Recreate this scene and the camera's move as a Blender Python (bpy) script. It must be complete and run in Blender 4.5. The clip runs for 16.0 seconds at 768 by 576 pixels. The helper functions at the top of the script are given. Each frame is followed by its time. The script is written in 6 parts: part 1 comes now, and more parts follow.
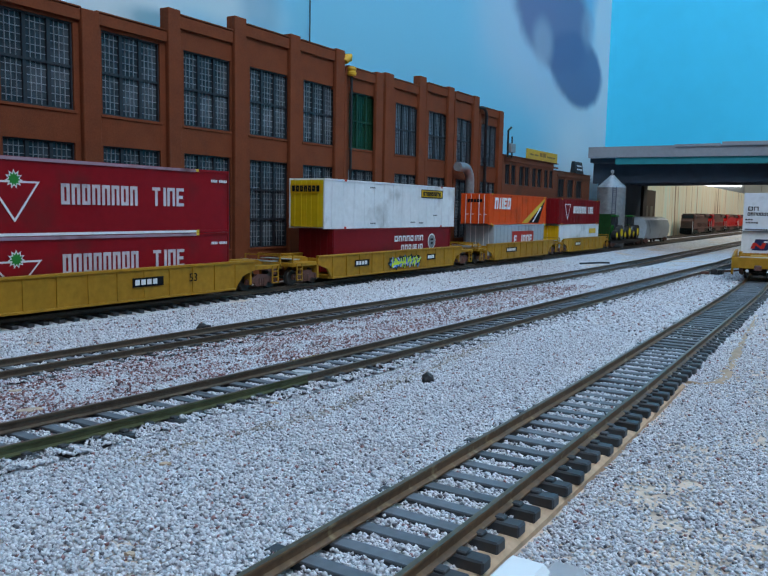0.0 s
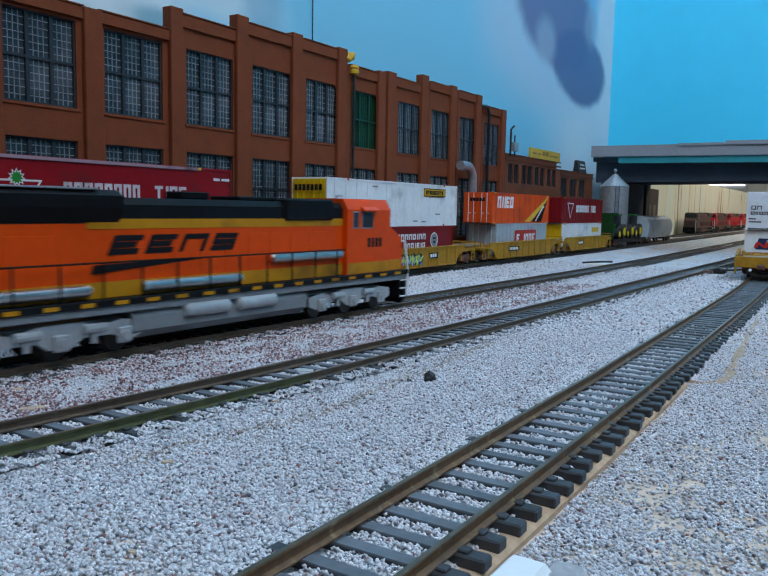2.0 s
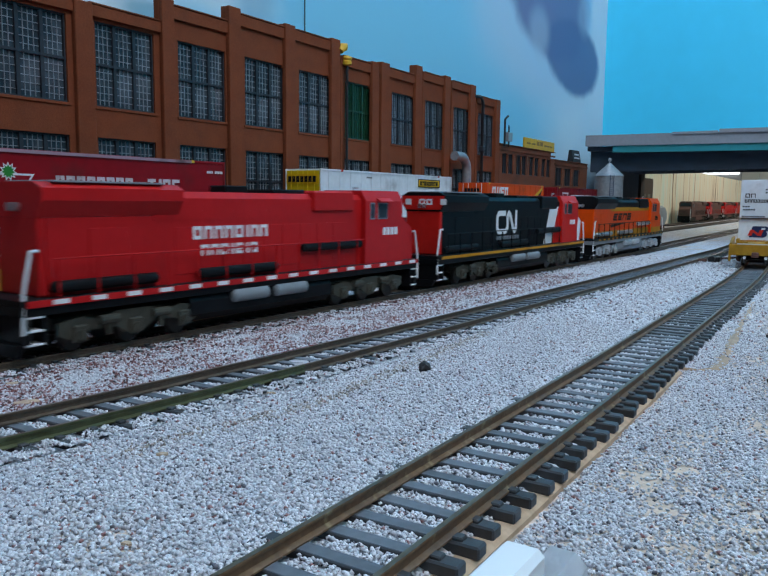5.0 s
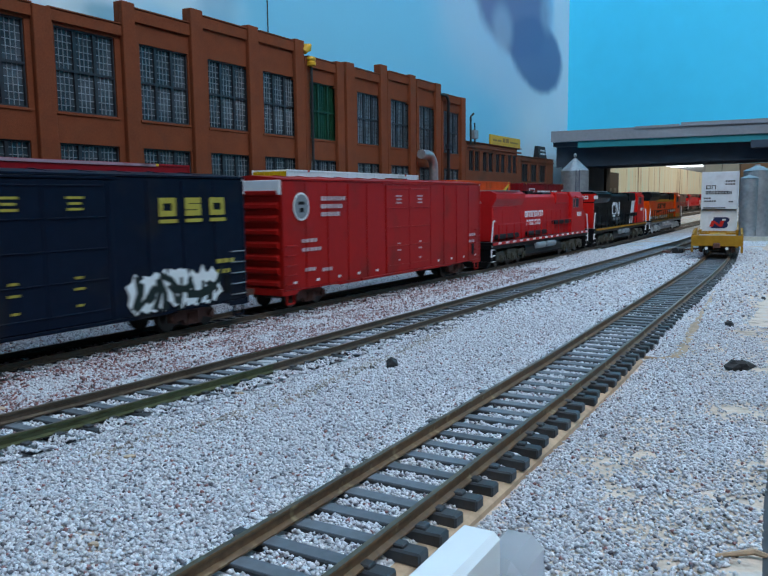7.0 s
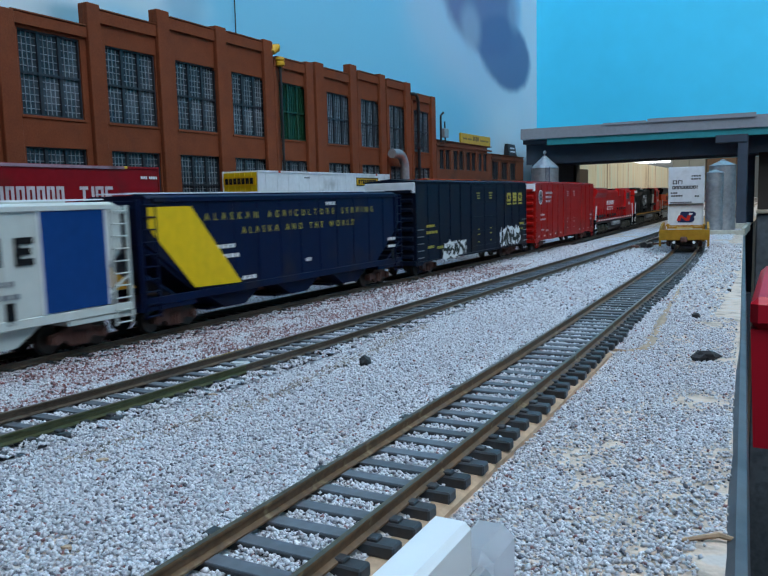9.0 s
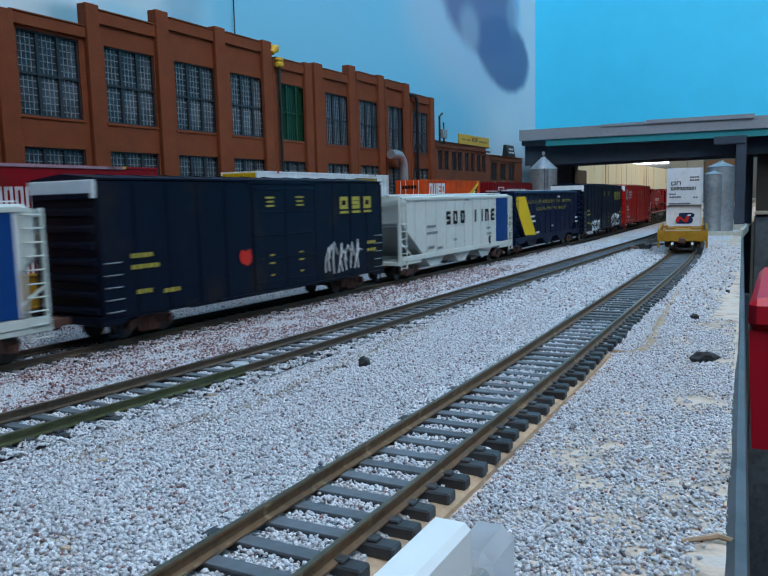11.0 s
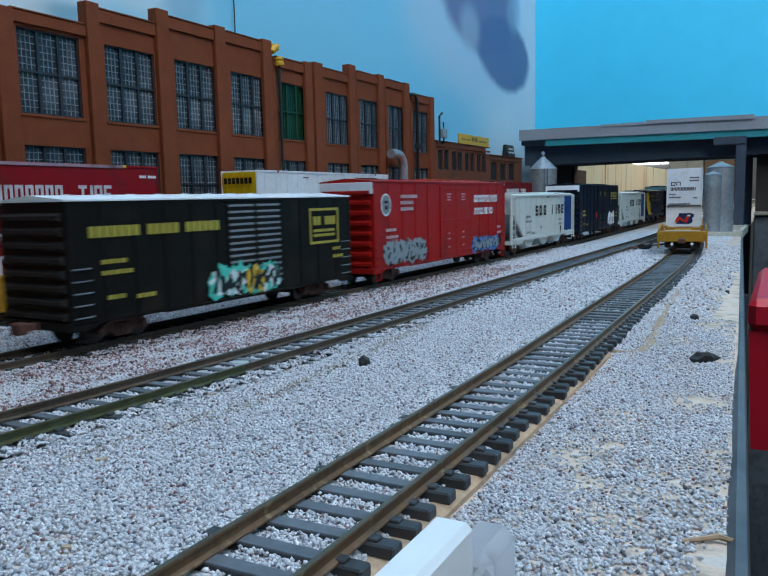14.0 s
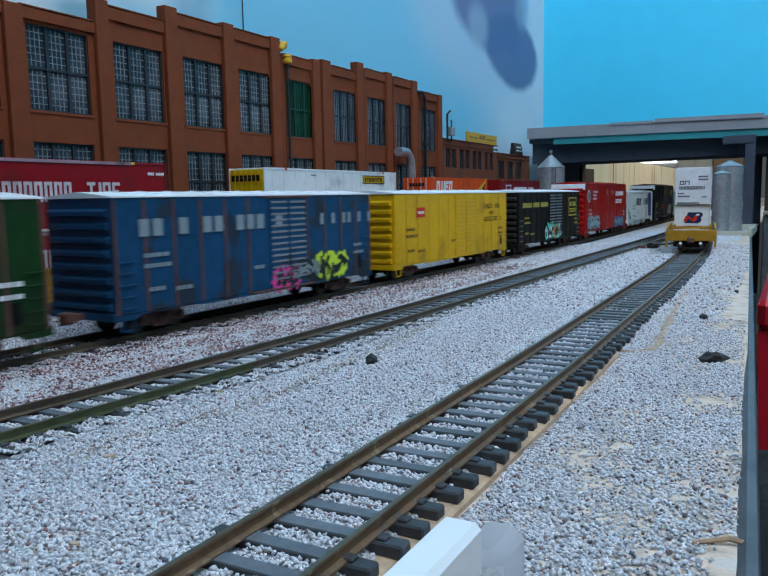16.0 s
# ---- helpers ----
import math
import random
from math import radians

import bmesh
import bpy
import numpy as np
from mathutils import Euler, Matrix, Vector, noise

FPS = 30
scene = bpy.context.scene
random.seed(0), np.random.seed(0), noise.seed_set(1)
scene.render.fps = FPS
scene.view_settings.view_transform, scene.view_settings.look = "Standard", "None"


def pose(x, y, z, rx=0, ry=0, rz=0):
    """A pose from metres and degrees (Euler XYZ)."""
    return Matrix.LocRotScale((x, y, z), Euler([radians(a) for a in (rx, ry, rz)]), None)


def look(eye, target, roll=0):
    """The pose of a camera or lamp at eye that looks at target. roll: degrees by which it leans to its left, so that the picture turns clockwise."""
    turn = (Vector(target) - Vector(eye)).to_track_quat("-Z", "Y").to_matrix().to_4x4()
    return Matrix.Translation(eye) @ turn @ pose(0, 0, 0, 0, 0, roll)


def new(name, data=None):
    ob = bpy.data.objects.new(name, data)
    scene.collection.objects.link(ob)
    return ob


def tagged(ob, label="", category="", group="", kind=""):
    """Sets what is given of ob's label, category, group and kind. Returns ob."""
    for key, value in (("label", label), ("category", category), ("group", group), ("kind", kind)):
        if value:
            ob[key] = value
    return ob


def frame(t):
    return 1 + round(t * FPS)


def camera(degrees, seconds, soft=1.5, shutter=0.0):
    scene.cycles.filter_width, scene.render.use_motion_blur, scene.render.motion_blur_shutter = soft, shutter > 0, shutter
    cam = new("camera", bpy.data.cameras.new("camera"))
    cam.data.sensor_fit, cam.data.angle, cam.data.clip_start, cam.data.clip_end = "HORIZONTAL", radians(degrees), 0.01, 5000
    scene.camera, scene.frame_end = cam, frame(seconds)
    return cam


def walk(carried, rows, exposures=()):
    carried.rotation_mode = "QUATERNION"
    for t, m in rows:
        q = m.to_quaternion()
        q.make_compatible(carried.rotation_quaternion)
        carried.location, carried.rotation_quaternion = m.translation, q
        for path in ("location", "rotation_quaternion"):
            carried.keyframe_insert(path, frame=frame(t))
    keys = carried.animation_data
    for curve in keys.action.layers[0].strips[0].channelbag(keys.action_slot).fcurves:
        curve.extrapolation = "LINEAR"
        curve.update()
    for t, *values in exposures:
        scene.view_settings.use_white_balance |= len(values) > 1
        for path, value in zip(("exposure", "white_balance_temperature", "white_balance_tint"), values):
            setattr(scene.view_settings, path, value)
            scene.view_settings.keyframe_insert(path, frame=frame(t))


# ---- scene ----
MM = 0.001
# ---- camera and its path ----
cam = camera(53.99, 16.0, soft=1.4, shutter=0.35)
PATH = [
    (0, -0.00045, 0.00005, 0.04893, 84.021, -1.068, 32.403),
    (0.5, -0.00050, 0.00008, 0.04888, 83.934, -1.129, 32.514),
    (1, -0.00041, 0.00019, 0.04884, 83.885, -1.132, 32.657),
    (1.5, -0.00041, 0.00007, 0.04904, 83.889, -1.095, 32.607),
    (2, -0.00037, 0.00018, 0.04893, 83.922, -1.121, 32.604),
    (2.5, -0.00051, 0.00020, 0.04899, 83.835, -1.102, 32.631),
    (3, -0.00085, 0.00047, 0.04875, 83.596, -1.121, 32.804),
    (3.5, -0.00068, 0.00052, 0.04876, 83.456, -1.045, 32.777),
    (4, -0.00064, 0.00066, 0.04869, 83.354, -0.920, 32.670),
    (6.5, 0.00248, -0.00012, 0.04825, 83.295, 0.279, 30.765),
    (7, 0.00337, -0.00053, 0.04826, 83.271, 0.664, 30.001),
    (7.5, 0.00399, -0.00079, 0.04794, 83.266, 1.024, 29.208),
    (8, 0.00442, -0.00103, 0.04792, 83.221, 1.359, 28.421),
    (8.5, 0.00457, -0.00137, 0.04796, 83.221, 1.446, 28.048),
    (9, 0.00463, -0.00124, 0.04792, 83.215, 1.515, 27.926),
    (11.5, 0.00439, -0.00143, 0.04795, 83.276, 1.399, 27.752),
    (12, 0.00438, -0.00176, 0.04801, 83.270, 1.377, 27.685),
    (12.5, 0.00421, -0.00159, 0.04800, 83.250, 1.324, 27.723),
    (13, 0.00418, -0.00162, 0.04795, 83.252, 1.300, 27.717),
    (13.5, 0.00409, -0.00161, 0.04802, 83.230, 1.252, 27.711),
    (14, 0.00408, -0.00144, 0.04794, 83.226, 1.255, 27.768),
    (14.5, 0.00426, -0.00163, 0.04801, 83.229, 1.232, 27.758),
    (15, 0.00408, -0.00144, 0.04794, 83.226, 1.255, 27.768),
    (15.5, 0.00373, -0.00122, 0.04796, 83.134, 1.185, 27.962),
    (16, 0.00352, -0.00123, 0.04796, 83.081, 1.051, 28.298),
]
walk(cam, [(t, pose(x, y, z, rx, ry, rz)) for t, x, y, z, rx, ry, rz in PATH], exposures=[(0, -0.07, 6500, 10.3), (4, -0.05, 6500, 10), (7, 0.01, 6550, 9), (16, 0.01, 6550, 9)])

# front of the train along the track, in millimetres, by time
RUN = [(0.0, -24), (1.5, 267), (2.0, 358), (3.5, 643), (4.0, 738), (5.5, 1032), (7.0, 1323), (9.0, 1725), (10.7, 2080), (12.5, 2466), (14.5, 2906), (16.0, 3239)]

# ---- world and lights ----
world = bpy.data.worlds.new("world")
scene.world = world
world.use_nodes = True
world.node_tree.nodes["Background"].inputs[0].default_value = (0.55, 0.68, 0.85, 1)
world.node_tree.nodes["Background"].inputs[1].default_value = 0.25


def area_lamp(name, at, to, sx, sy, watts, color):
    lamp = bpy.data.lights.new(name, "AREA")
    lamp.shape, lamp.size, lamp.size_y, lamp.energy, lamp.color = "RECTANGLE", sx, sy, watts, color
    ob = new(name, lamp)
    ob.matrix_world = look(at, to)
    return ob


area_lamp("ceiling_lamp", (-0.10, 0.40, 1.36), (-0.12, 0.46, 0), 0.4, 2.0, 8.5, (0.78, 0.87, 1.0))
# Added fill, unseen: brightens the painted end wall.
area_lamp("ceiling_lamp", (0.40, 0.40, 1.32), (-0.10, 1.38, 0.35), 0.5, 1.6, 22, (0.75, 0.87, 1.0))
# Added fill from the south, unseen, for car ends that face -y.
area_lamp("ceiling_lamp", (0.45, -0.9, 1.34), (-0.30, 1.0, 0.1), 0.5, 1.6, 3.2, (0.74, 0.87, 1.0))
area_lamp("window_light", (-0.9, 5.4, 0.45), (-0.5, 0.0, 0.0), 1.2, 0.9, 14, (0.95, 0.98, 1.0))
# Added warm fill, no visible fixture, to brighten the backdrop beyond the opening.
area_lamp("far_room_lamp", (0.2, 2.5, 1.30), (-0.4, 2.5, 0.0), 0.6, 1.8, 30, (1.0, 0.95, 0.84))


# ---- materials ----
def mat(name, color, rough=0.6, metal=0.0, scale=300.0, vary=0.25, bump=0.0, fine=0.0, dirt_or_glint=None, spec=0.5, coat=0.0, each=0.0):
    """A painted or raw surface: colour varied at two scales, with relief and blotches of grime or glint."""
    m = bpy.data.materials.new(name)
    m.use_nodes = True
    nt = m.node_tree
    n, link = nt.nodes, nt.links.new
    b = n["Principled BSDF"]
    b.inputs["Roughness"].default_value, b.inputs["Metallic"].default_value = rough, metal
    b.inputs["Specular IOR Level"].default_value = spec
    b.inputs["Coat Weight"].default_value = coat
    co = n.new("ShaderNodeTexCoord")
    a = n.new("ShaderNodeTexNoise")
    a.inputs["Scale"].default_value, a.inputs["Detail"].default_value = scale, 5
    link(co.outputs["Object"], a.inputs["Vector"])
    c = n.new("ShaderNodeTexNoise")
    c.inputs["Scale"].default_value, c.inputs["Detail"].default_value = scale / 9, 4
    link(co.outputs["Object"], c.inputs["Vector"])
    add = n.new("ShaderNodeMath")
    add.operation = "ADD"
    link(a.outputs["Fac"], add.inputs[0]), link(c.outputs["Fac"], add.inputs[1])
    rng = n.new("ShaderNodeMapRange")
    rng.inputs["From Min"].default_value, rng.inputs["From Max"].default_value = 0.6, 1.4
    rng.inputs["To Min"].default_value, rng.inputs["To Max"].default_value = 1 - vary, 1 + vary
    link(add.outputs[0], rng.inputs["Value"])
    val = rng.outputs["Result"]
    if each:
        info = n.new("ShaderNodeObjectInfo")
        r2 = n.new("ShaderNodeMapRange")
        r2.inputs["To Min"].default_value, r2.inputs["To Max"].default_value = 1 - each, 1 + each
        link(info.outputs["Random"], r2.inputs["Value"])
        mul = n.new("ShaderNodeMath")
        mul.operation = "MULTIPLY"
        link(val, mul.inputs[0]), link(r2.outputs["Result"], mul.inputs[1])
        val = mul.outputs[0]
    vm = n.new("ShaderNodeVectorMath")
    vm.operation = "SCALE"
    vm.inputs[0].default_value = color
    link(val, vm.inputs["Scale"])
    out = vm.outputs[0]
    if dirt_or_glint:
        col, lo, hi, sc = dirt_or_glint
        d = n.new("ShaderNodeTexNoise")
        d.inputs["Scale"].default_value, d.inputs["Detail"].default_value = sc, 8
        link(co.outputs["Object"], d.inputs["Vector"])
        dr = n.new("ShaderNodeMapRange")
        dr.inputs["From Min"].default_value, dr.inputs["From Max"].default_value = lo, hi
        link(d.outputs["Fac"], dr.inputs["Value"])
        mx = n.new("ShaderNodeMix")
        mx.data_type = "RGBA"
        link(dr.outputs["Result"], mx.inputs[0]), link(out, mx.inputs[6])
        mx.inputs[7].default_value = (*col, 1)
        out = mx.outputs[2]
    link(out, b.inputs["Base Color"])
    rr = n.new("ShaderNodeMapRange")
    rr.inputs["To Min"].default_value, rr.inputs["To Max"].default_value = max(0.05, rough - 0.12), min(1, rough + 0.12)
    link(c.outputs["Fac"], rr.inputs["Value"]), link(rr.outputs["Result"], b.inputs["Roughness"])
    if bump:
        bp = n.new("ShaderNodeBump")
        bp.inputs["Strength"].default_value, bp.inputs["Distance"].default_value = 0.6, bump * MM
        src = a
        if fine:
            src = n.new("ShaderNodeTexNoise")
            src.inputs["Scale"].default_value, src.inputs["Detail"].default_value = fine, 3
            link(co.outputs["Object"], src.inputs["Vector"])
        link(src.outputs["Fac"], bp.inputs["Height"]), link(bp.outputs["Normal"], b.inputs["Normal"])
    return m


# ---- mesh building, in millimetres ----
class Shape:
    def __init__(self):
        self.v, self.f = [], []

    def add(self, verts, faces):
        k = len(self.v)
        self.v += [tuple(p) for p in verts]
        self.f += [tuple(i + k for i in f) for f in faces]
        return self

    def box(self, x0, y0, z0, x1, y1, z1, c=0.0):
        lo, hi = (min(x0, x1), min(y0, y1), min(z0, z1)), (max(x0, x1), max(y0, y1), max(z0, z1))
        if c <= 0:
            v = [(x, y, z) for z in (lo[2], hi[2]) for y in (lo[1], hi[1]) for x in (lo[0], hi[0])]
            return self.add(v, [(0, 2, 3, 1), (4, 5, 7, 6), (0, 1, 5, 4), (2, 6, 7, 3), (0, 4, 6, 2), (1, 3, 7, 5)])
        c = min(c, *[(b - a) / 2.01 for a, b in zip(lo, hi)])
        v, idx = [], {}
        for sx in (0, 1):
            for sy in (0, 1):
                for sz in (0, 1):
                    s = (sx, sy, sz)
                    for ax in range(3):
                        p = [(lo[k] + c if s[k] == 0 else hi[k] - c) for k in range(3)]
                        p[ax] = lo[ax] if s[ax] == 0 else hi[ax]
                        idx[s, ax] = len(v)
                        v.append(p)
        f = []
        for ax in range(3):
            b, d = (ax + 1) % 3, (ax + 2) % 3
            for s in (0, 1):
                q = []
                for i, j in ((0, 0), (1, 0), (1, 1), (0, 1)):
                    k = [0, 0, 0]
                    k[ax], k[b], k[d] = s, i, j
                    q.append(idx[tuple(k), ax])
                f.append(tuple(q) if s else tuple(q[::-1]))
            for i in (0, 1):
                for j in (0, 1):
                    k0, k1 = [0, 0, 0], [0, 0, 0]
                    k0[ax], k1[ax] = 0, 1
                    k0[b] = k1[b] = i
                    k0[d] = k1[d] = j
                    k0, k1 = tuple(k0), tuple(k1)
                    q = (idx[k0, b], idx[k1, b], idx[k1, d], idx[k0, d])
                    f.append(q if (i == j) else q[::-1])
        for s in [(i, j, k) for i in (0, 1) for j in (0, 1) for k in (0, 1)]:
            q = (idx[s, 0], idx[s, 1], idx[s, 2])
            f.append(q if sum(s) % 2 else q[::-1])
        return self.add(v, f)

    def tube(self, path, r, n=10, ends=True):
        """A round bar along a path of points; r is one radius or one for each point."""
        pts = [Vector(p) for p in path]
        rs = r if isinstance(r, (list, tuple)) else [r] * len(pts)
        v, f = [], []
        up = None
        for i, p in enumerate(pts):
            d = (pts[min(i + 1, len(pts) - 1)] - pts[max(i - 1, 0)]).normalized()
            if up is None:
                up = Vector((0, 0, 1)) if abs(d.z) < 0.9 else Vector((1, 0, 0))
            a = d.cross(up).normalized()
            up = a.cross(d).normalized()
            for k in range(n):
                w = 2 * math.pi * k / n
                v.append(p + rs[i] * (math.cos(w) * a + math.sin(w) * up))
        for i in range(len(pts) - 1):
            for k in range(n):
                f.append((i * n + k, i * n + (k + 1) % n, (i + 1) * n + (k + 1) % n, (i + 1) * n + k))
        if ends:
            f.append(tuple(range(n))[::-1]), f.append(tuple(range((len(pts) - 1) * n, len(pts) * n)))
        return self.add(v, f)

    def prism(self, outline, a, b, axis="y"):
        """An outline of two coordinates drawn out along an axis from a to b."""
        def at(p, s):
            return {"x": (s, p[0], p[1]), "y": (p[0], s, p[1]), "z": (p[0], p[1], s)}[axis]
        n = len(outline)
        v = [at(p, a) for p in outline] + [at(p, b) for p in outline]
        f = [tuple(range(n)), tuple(range(n, 2 * n))[::-1]] + [(i, n + i, n + (i + 1) % n, (i + 1) % n) for i in range(n)]
        return self.add(v, f)

    def lathe(self, profile, n=24, at=(0, 0, 0)):
        v, f = [], []
        for r, z in profile:
            for k in range(n):
                w = 2 * math.pi * k / n
                v.append((at[0] + r * math.cos(w), at[1] + r * math.sin(w), at[2] + z))
        for i in range(len(profile) - 1):
            for k in range(n):
                f.append((i * n + k, i * n + (k + 1) % n, (i + 1) * n + (k + 1) % n, (i + 1) * n + k))
        f.append(tuple(range(n))[::-1]), f.append(tuple(range((len(profile) - 1) * n, len(profile) * n)))
        return self.add(v, f)


def mesh_of(name, shape, material, smooth=False):
    me = bpy.data.meshes.new(name)
    me.from_pydata([(x * MM, y * MM, z * MM) for x, y, z in shape.v], [], shape.f)
    bm = bmesh.new()
    bm.from_mesh(me)
    bmesh.ops.recalc_face_normals(bm, faces=bm.faces)
    bm.to_mesh(me)
    bm.free()
    me.materials.append(material)
    if smooth:
        me.shade_smooth()
        me.set_sharp_from_angle(angle=radians(35))
    return me


def part(name, shape, material, parent, label="", smooth=False, at=None):
    me = shape if isinstance(shape, bpy.types.Mesh) else mesh_of(name, shape, material, smooth)
    ob = new(name, me)
    ob.parent = parent
    if at:
        ob.location = [c * MM for c in at]
    if label:
        tagged(ob, label)
    return ob


def thing(name, at, label, category, group="", kind="", rz=0.0):
    ob = new(name)
    ob.empty_display_size = 0.01
    ob.matrix_world = pose(at[0] * MM, at[1] * MM, at[2] * MM, 0, 0, rz)
    return tagged(ob, label, category, group, kind)


def setting(name, shape, material, label, category, smooth=False):
    ob = new(name, mesh_of(name, shape, material, smooth))
    return tagged(ob, label, category, "", "structure")


def solid(name, shape, material, at, label, category, group="", kind="", rz=0.0, smooth=False):
    ob = new(name, mesh_of(name, shape, material, smooth))
    ob.matrix_world = pose(at[0] * MM, at[1] * MM, at[2] * MM, 0, 0, rz)
    return tagged(ob, label, category, group, kind)

# ---- surfaces ----
BRICK = mat("red_brown_masonry_paint", (0.185, 0.050, 0.020), 0.8, spec=0.2, scale=900, vary=0.22, bump=0.25, fine=1500, dirt_or_glint=((0.05, 0.035, 0.03), 0.62, 0.8, 22))
BRICK_FAR = mat("brown_brick", (0.18, 0.058, 0.030), 0.8, spec=0.2, scale=900, vary=0.25, bump=0.2, fine=1500, dirt_or_glint=((0.05, 0.035, 0.03), 0.55, 0.8, 25))
DARKFRAME = mat("dark_steel_sash", (0.018, 0.022, 0.030), 0.5, scale=400, vary=0.2)
GREENFRAME = mat("green_sash", (0.008, 0.045, 0.022), 0.5, scale=400, vary=0.2)
MUNTIN = mat("grey_muntin", (0.24, 0.27, 0.30), 0.6, scale=300, vary=0.45)
# The tan speckle paints brass-coloured glints onto the rail foot.
RAIL = mat("brown_weathered_rail", (0.135, 0.078, 0.040), 0.55, 0.1, scale=700, vary=0.45, bump=0.05, dirt_or_glint=((0.30, 0.23, 0.13), 0.60, 0.72, 260))
DARKRAIL = mat("dark_weathered_rail", (0.10, 0.073, 0.052), 0.5, 0.2, scale=700, vary=0.4, bump=0.05)
RAILTOP = mat("worn_rail_head", (0.15, 0.12, 0.085), 0.42, 0.7, scale=500, vary=0.35)
GREENRAIL = mat("tarnished_green_rail", (0.10, 0.11, 0.055), 0.4, 0.5, scale=300, vary=0.4)
PALETIE = mat("pale_grey_tie_top", (0.095, 0.11, 0.13), 0.55, scale=500, vary=0.3, bump=0.06, each=0.3)
TIE = mat("grey_black_tie", (0.035, 0.038, 0.044), 0.5, scale=600, vary=0.35, bump=0.08, each=0.35, dirt_or_glint=((0.15, 0.16, 0.18), 0.6, 0.8, 120))
CORK = mat("tan_cork_strip", (0.46, 0.32, 0.21), 0.85, scale=500, vary=0.3, bump=0.2)
CONCRETE = mat("grey_concrete_paint", (0.24, 0.25, 0.28), 0.7, scale=200, vary=0.12, bump=0.05)
TEAL = mat("teal_girder_paint", (0.015, 0.22, 0.25), 0.6, scale=200, vary=0.15)
DARKPIER = mat("dark_brown_card", (0.035, 0.028, 0.024), 0.8, scale=60, vary=0.3)
SOFFIT = mat("dark_blue_grey", (0.035, 0.05, 0.075), 0.7, scale=60, vary=0.3)
GALV = mat("galvanised_steel", (0.33, 0.35, 0.37), 0.45, 0.5, scale=250, vary=0.3, bump=0.05)
BLACK = mat("black_plastic", (0.012, 0.012, 0.014), 0.5, scale=500, vary=0.3)
STONE = mat("black_rock", (0.02, 0.021, 0.024), 0.7, scale=900, vary=0.5, bump=0.3)
YELLOW = mat("yellow_paint", (0.62, 0.36, 0.02), 0.5, scale=300, vary=0.2)
WHITEWALL = mat("room_wall_paint", (0.32, 0.33, 0.34), 0.8, scale=20, vary=0.06)
CEIL = mat("ceiling_paint", (0.75, 0.76, 0.78), 0.85, scale=20, vary=0.05)
FLOORM = mat("grey_floor", (0.12, 0.11, 0.10), 0.7, scale=20, vary=0.2)
FASCIA = mat("grey_bench_edge", (0.09, 0.105, 0.12), 0.55, scale=150, vary=0.35, bump=0.15, dirt_or_glint=((0.05, 0.06, 0.07), 0.5, 0.7, 60))
REDPLASTIC = mat("red_plastic", (0.55, 0.012, 0.03), 0.35, scale=60, vary=0.1)
WHITEPLASTIC = mat("white_plastic", (0.75, 0.78, 0.80), 0.35, scale=100, vary=0.04)


def nodes_of(name):
    m = bpy.data.materials.new(name)
    m.use_nodes = True
    return m, m.node_tree.nodes, m.node_tree.links.new, m.node_tree.nodes["Principled BSDF"]


def ramp(n, stops, interp="LINEAR"):
    r = n.new("ShaderNodeValToRGB")
    r.color_ramp.interpolation = interp
    while len(r.color_ramp.elements) < len(stops):
        r.color_ramp.elements.new(0.5)
    for e, (p, c) in zip(r.color_ramp.elements, stops):
        e.position, e.color = p, (*c, 1)
    return r


GRAINS = [(0.0, (0.13, 0.125, 0.15)), (0.05, (0.40, 0.405, 0.445)), (0.22, (0.52, 0.53, 0.575)), (0.48, (0.60, 0.61, 0.655)), (0.78, (0.67, 0.68, 0.72)), (0.975, (0.29, 0.15, 0.15))]
GRAINS_RED = [(0.0, (0.05, 0.035, 0.04)), (0.14, (0.14, 0.045, 0.045)), (0.36, (0.23, 0.09, 0.085)), (0.58, (0.33, 0.22, 0.23)), (0.74, (0.46, 0.42, 0.45)), (0.92, (0.62, 0.61, 0.65))]


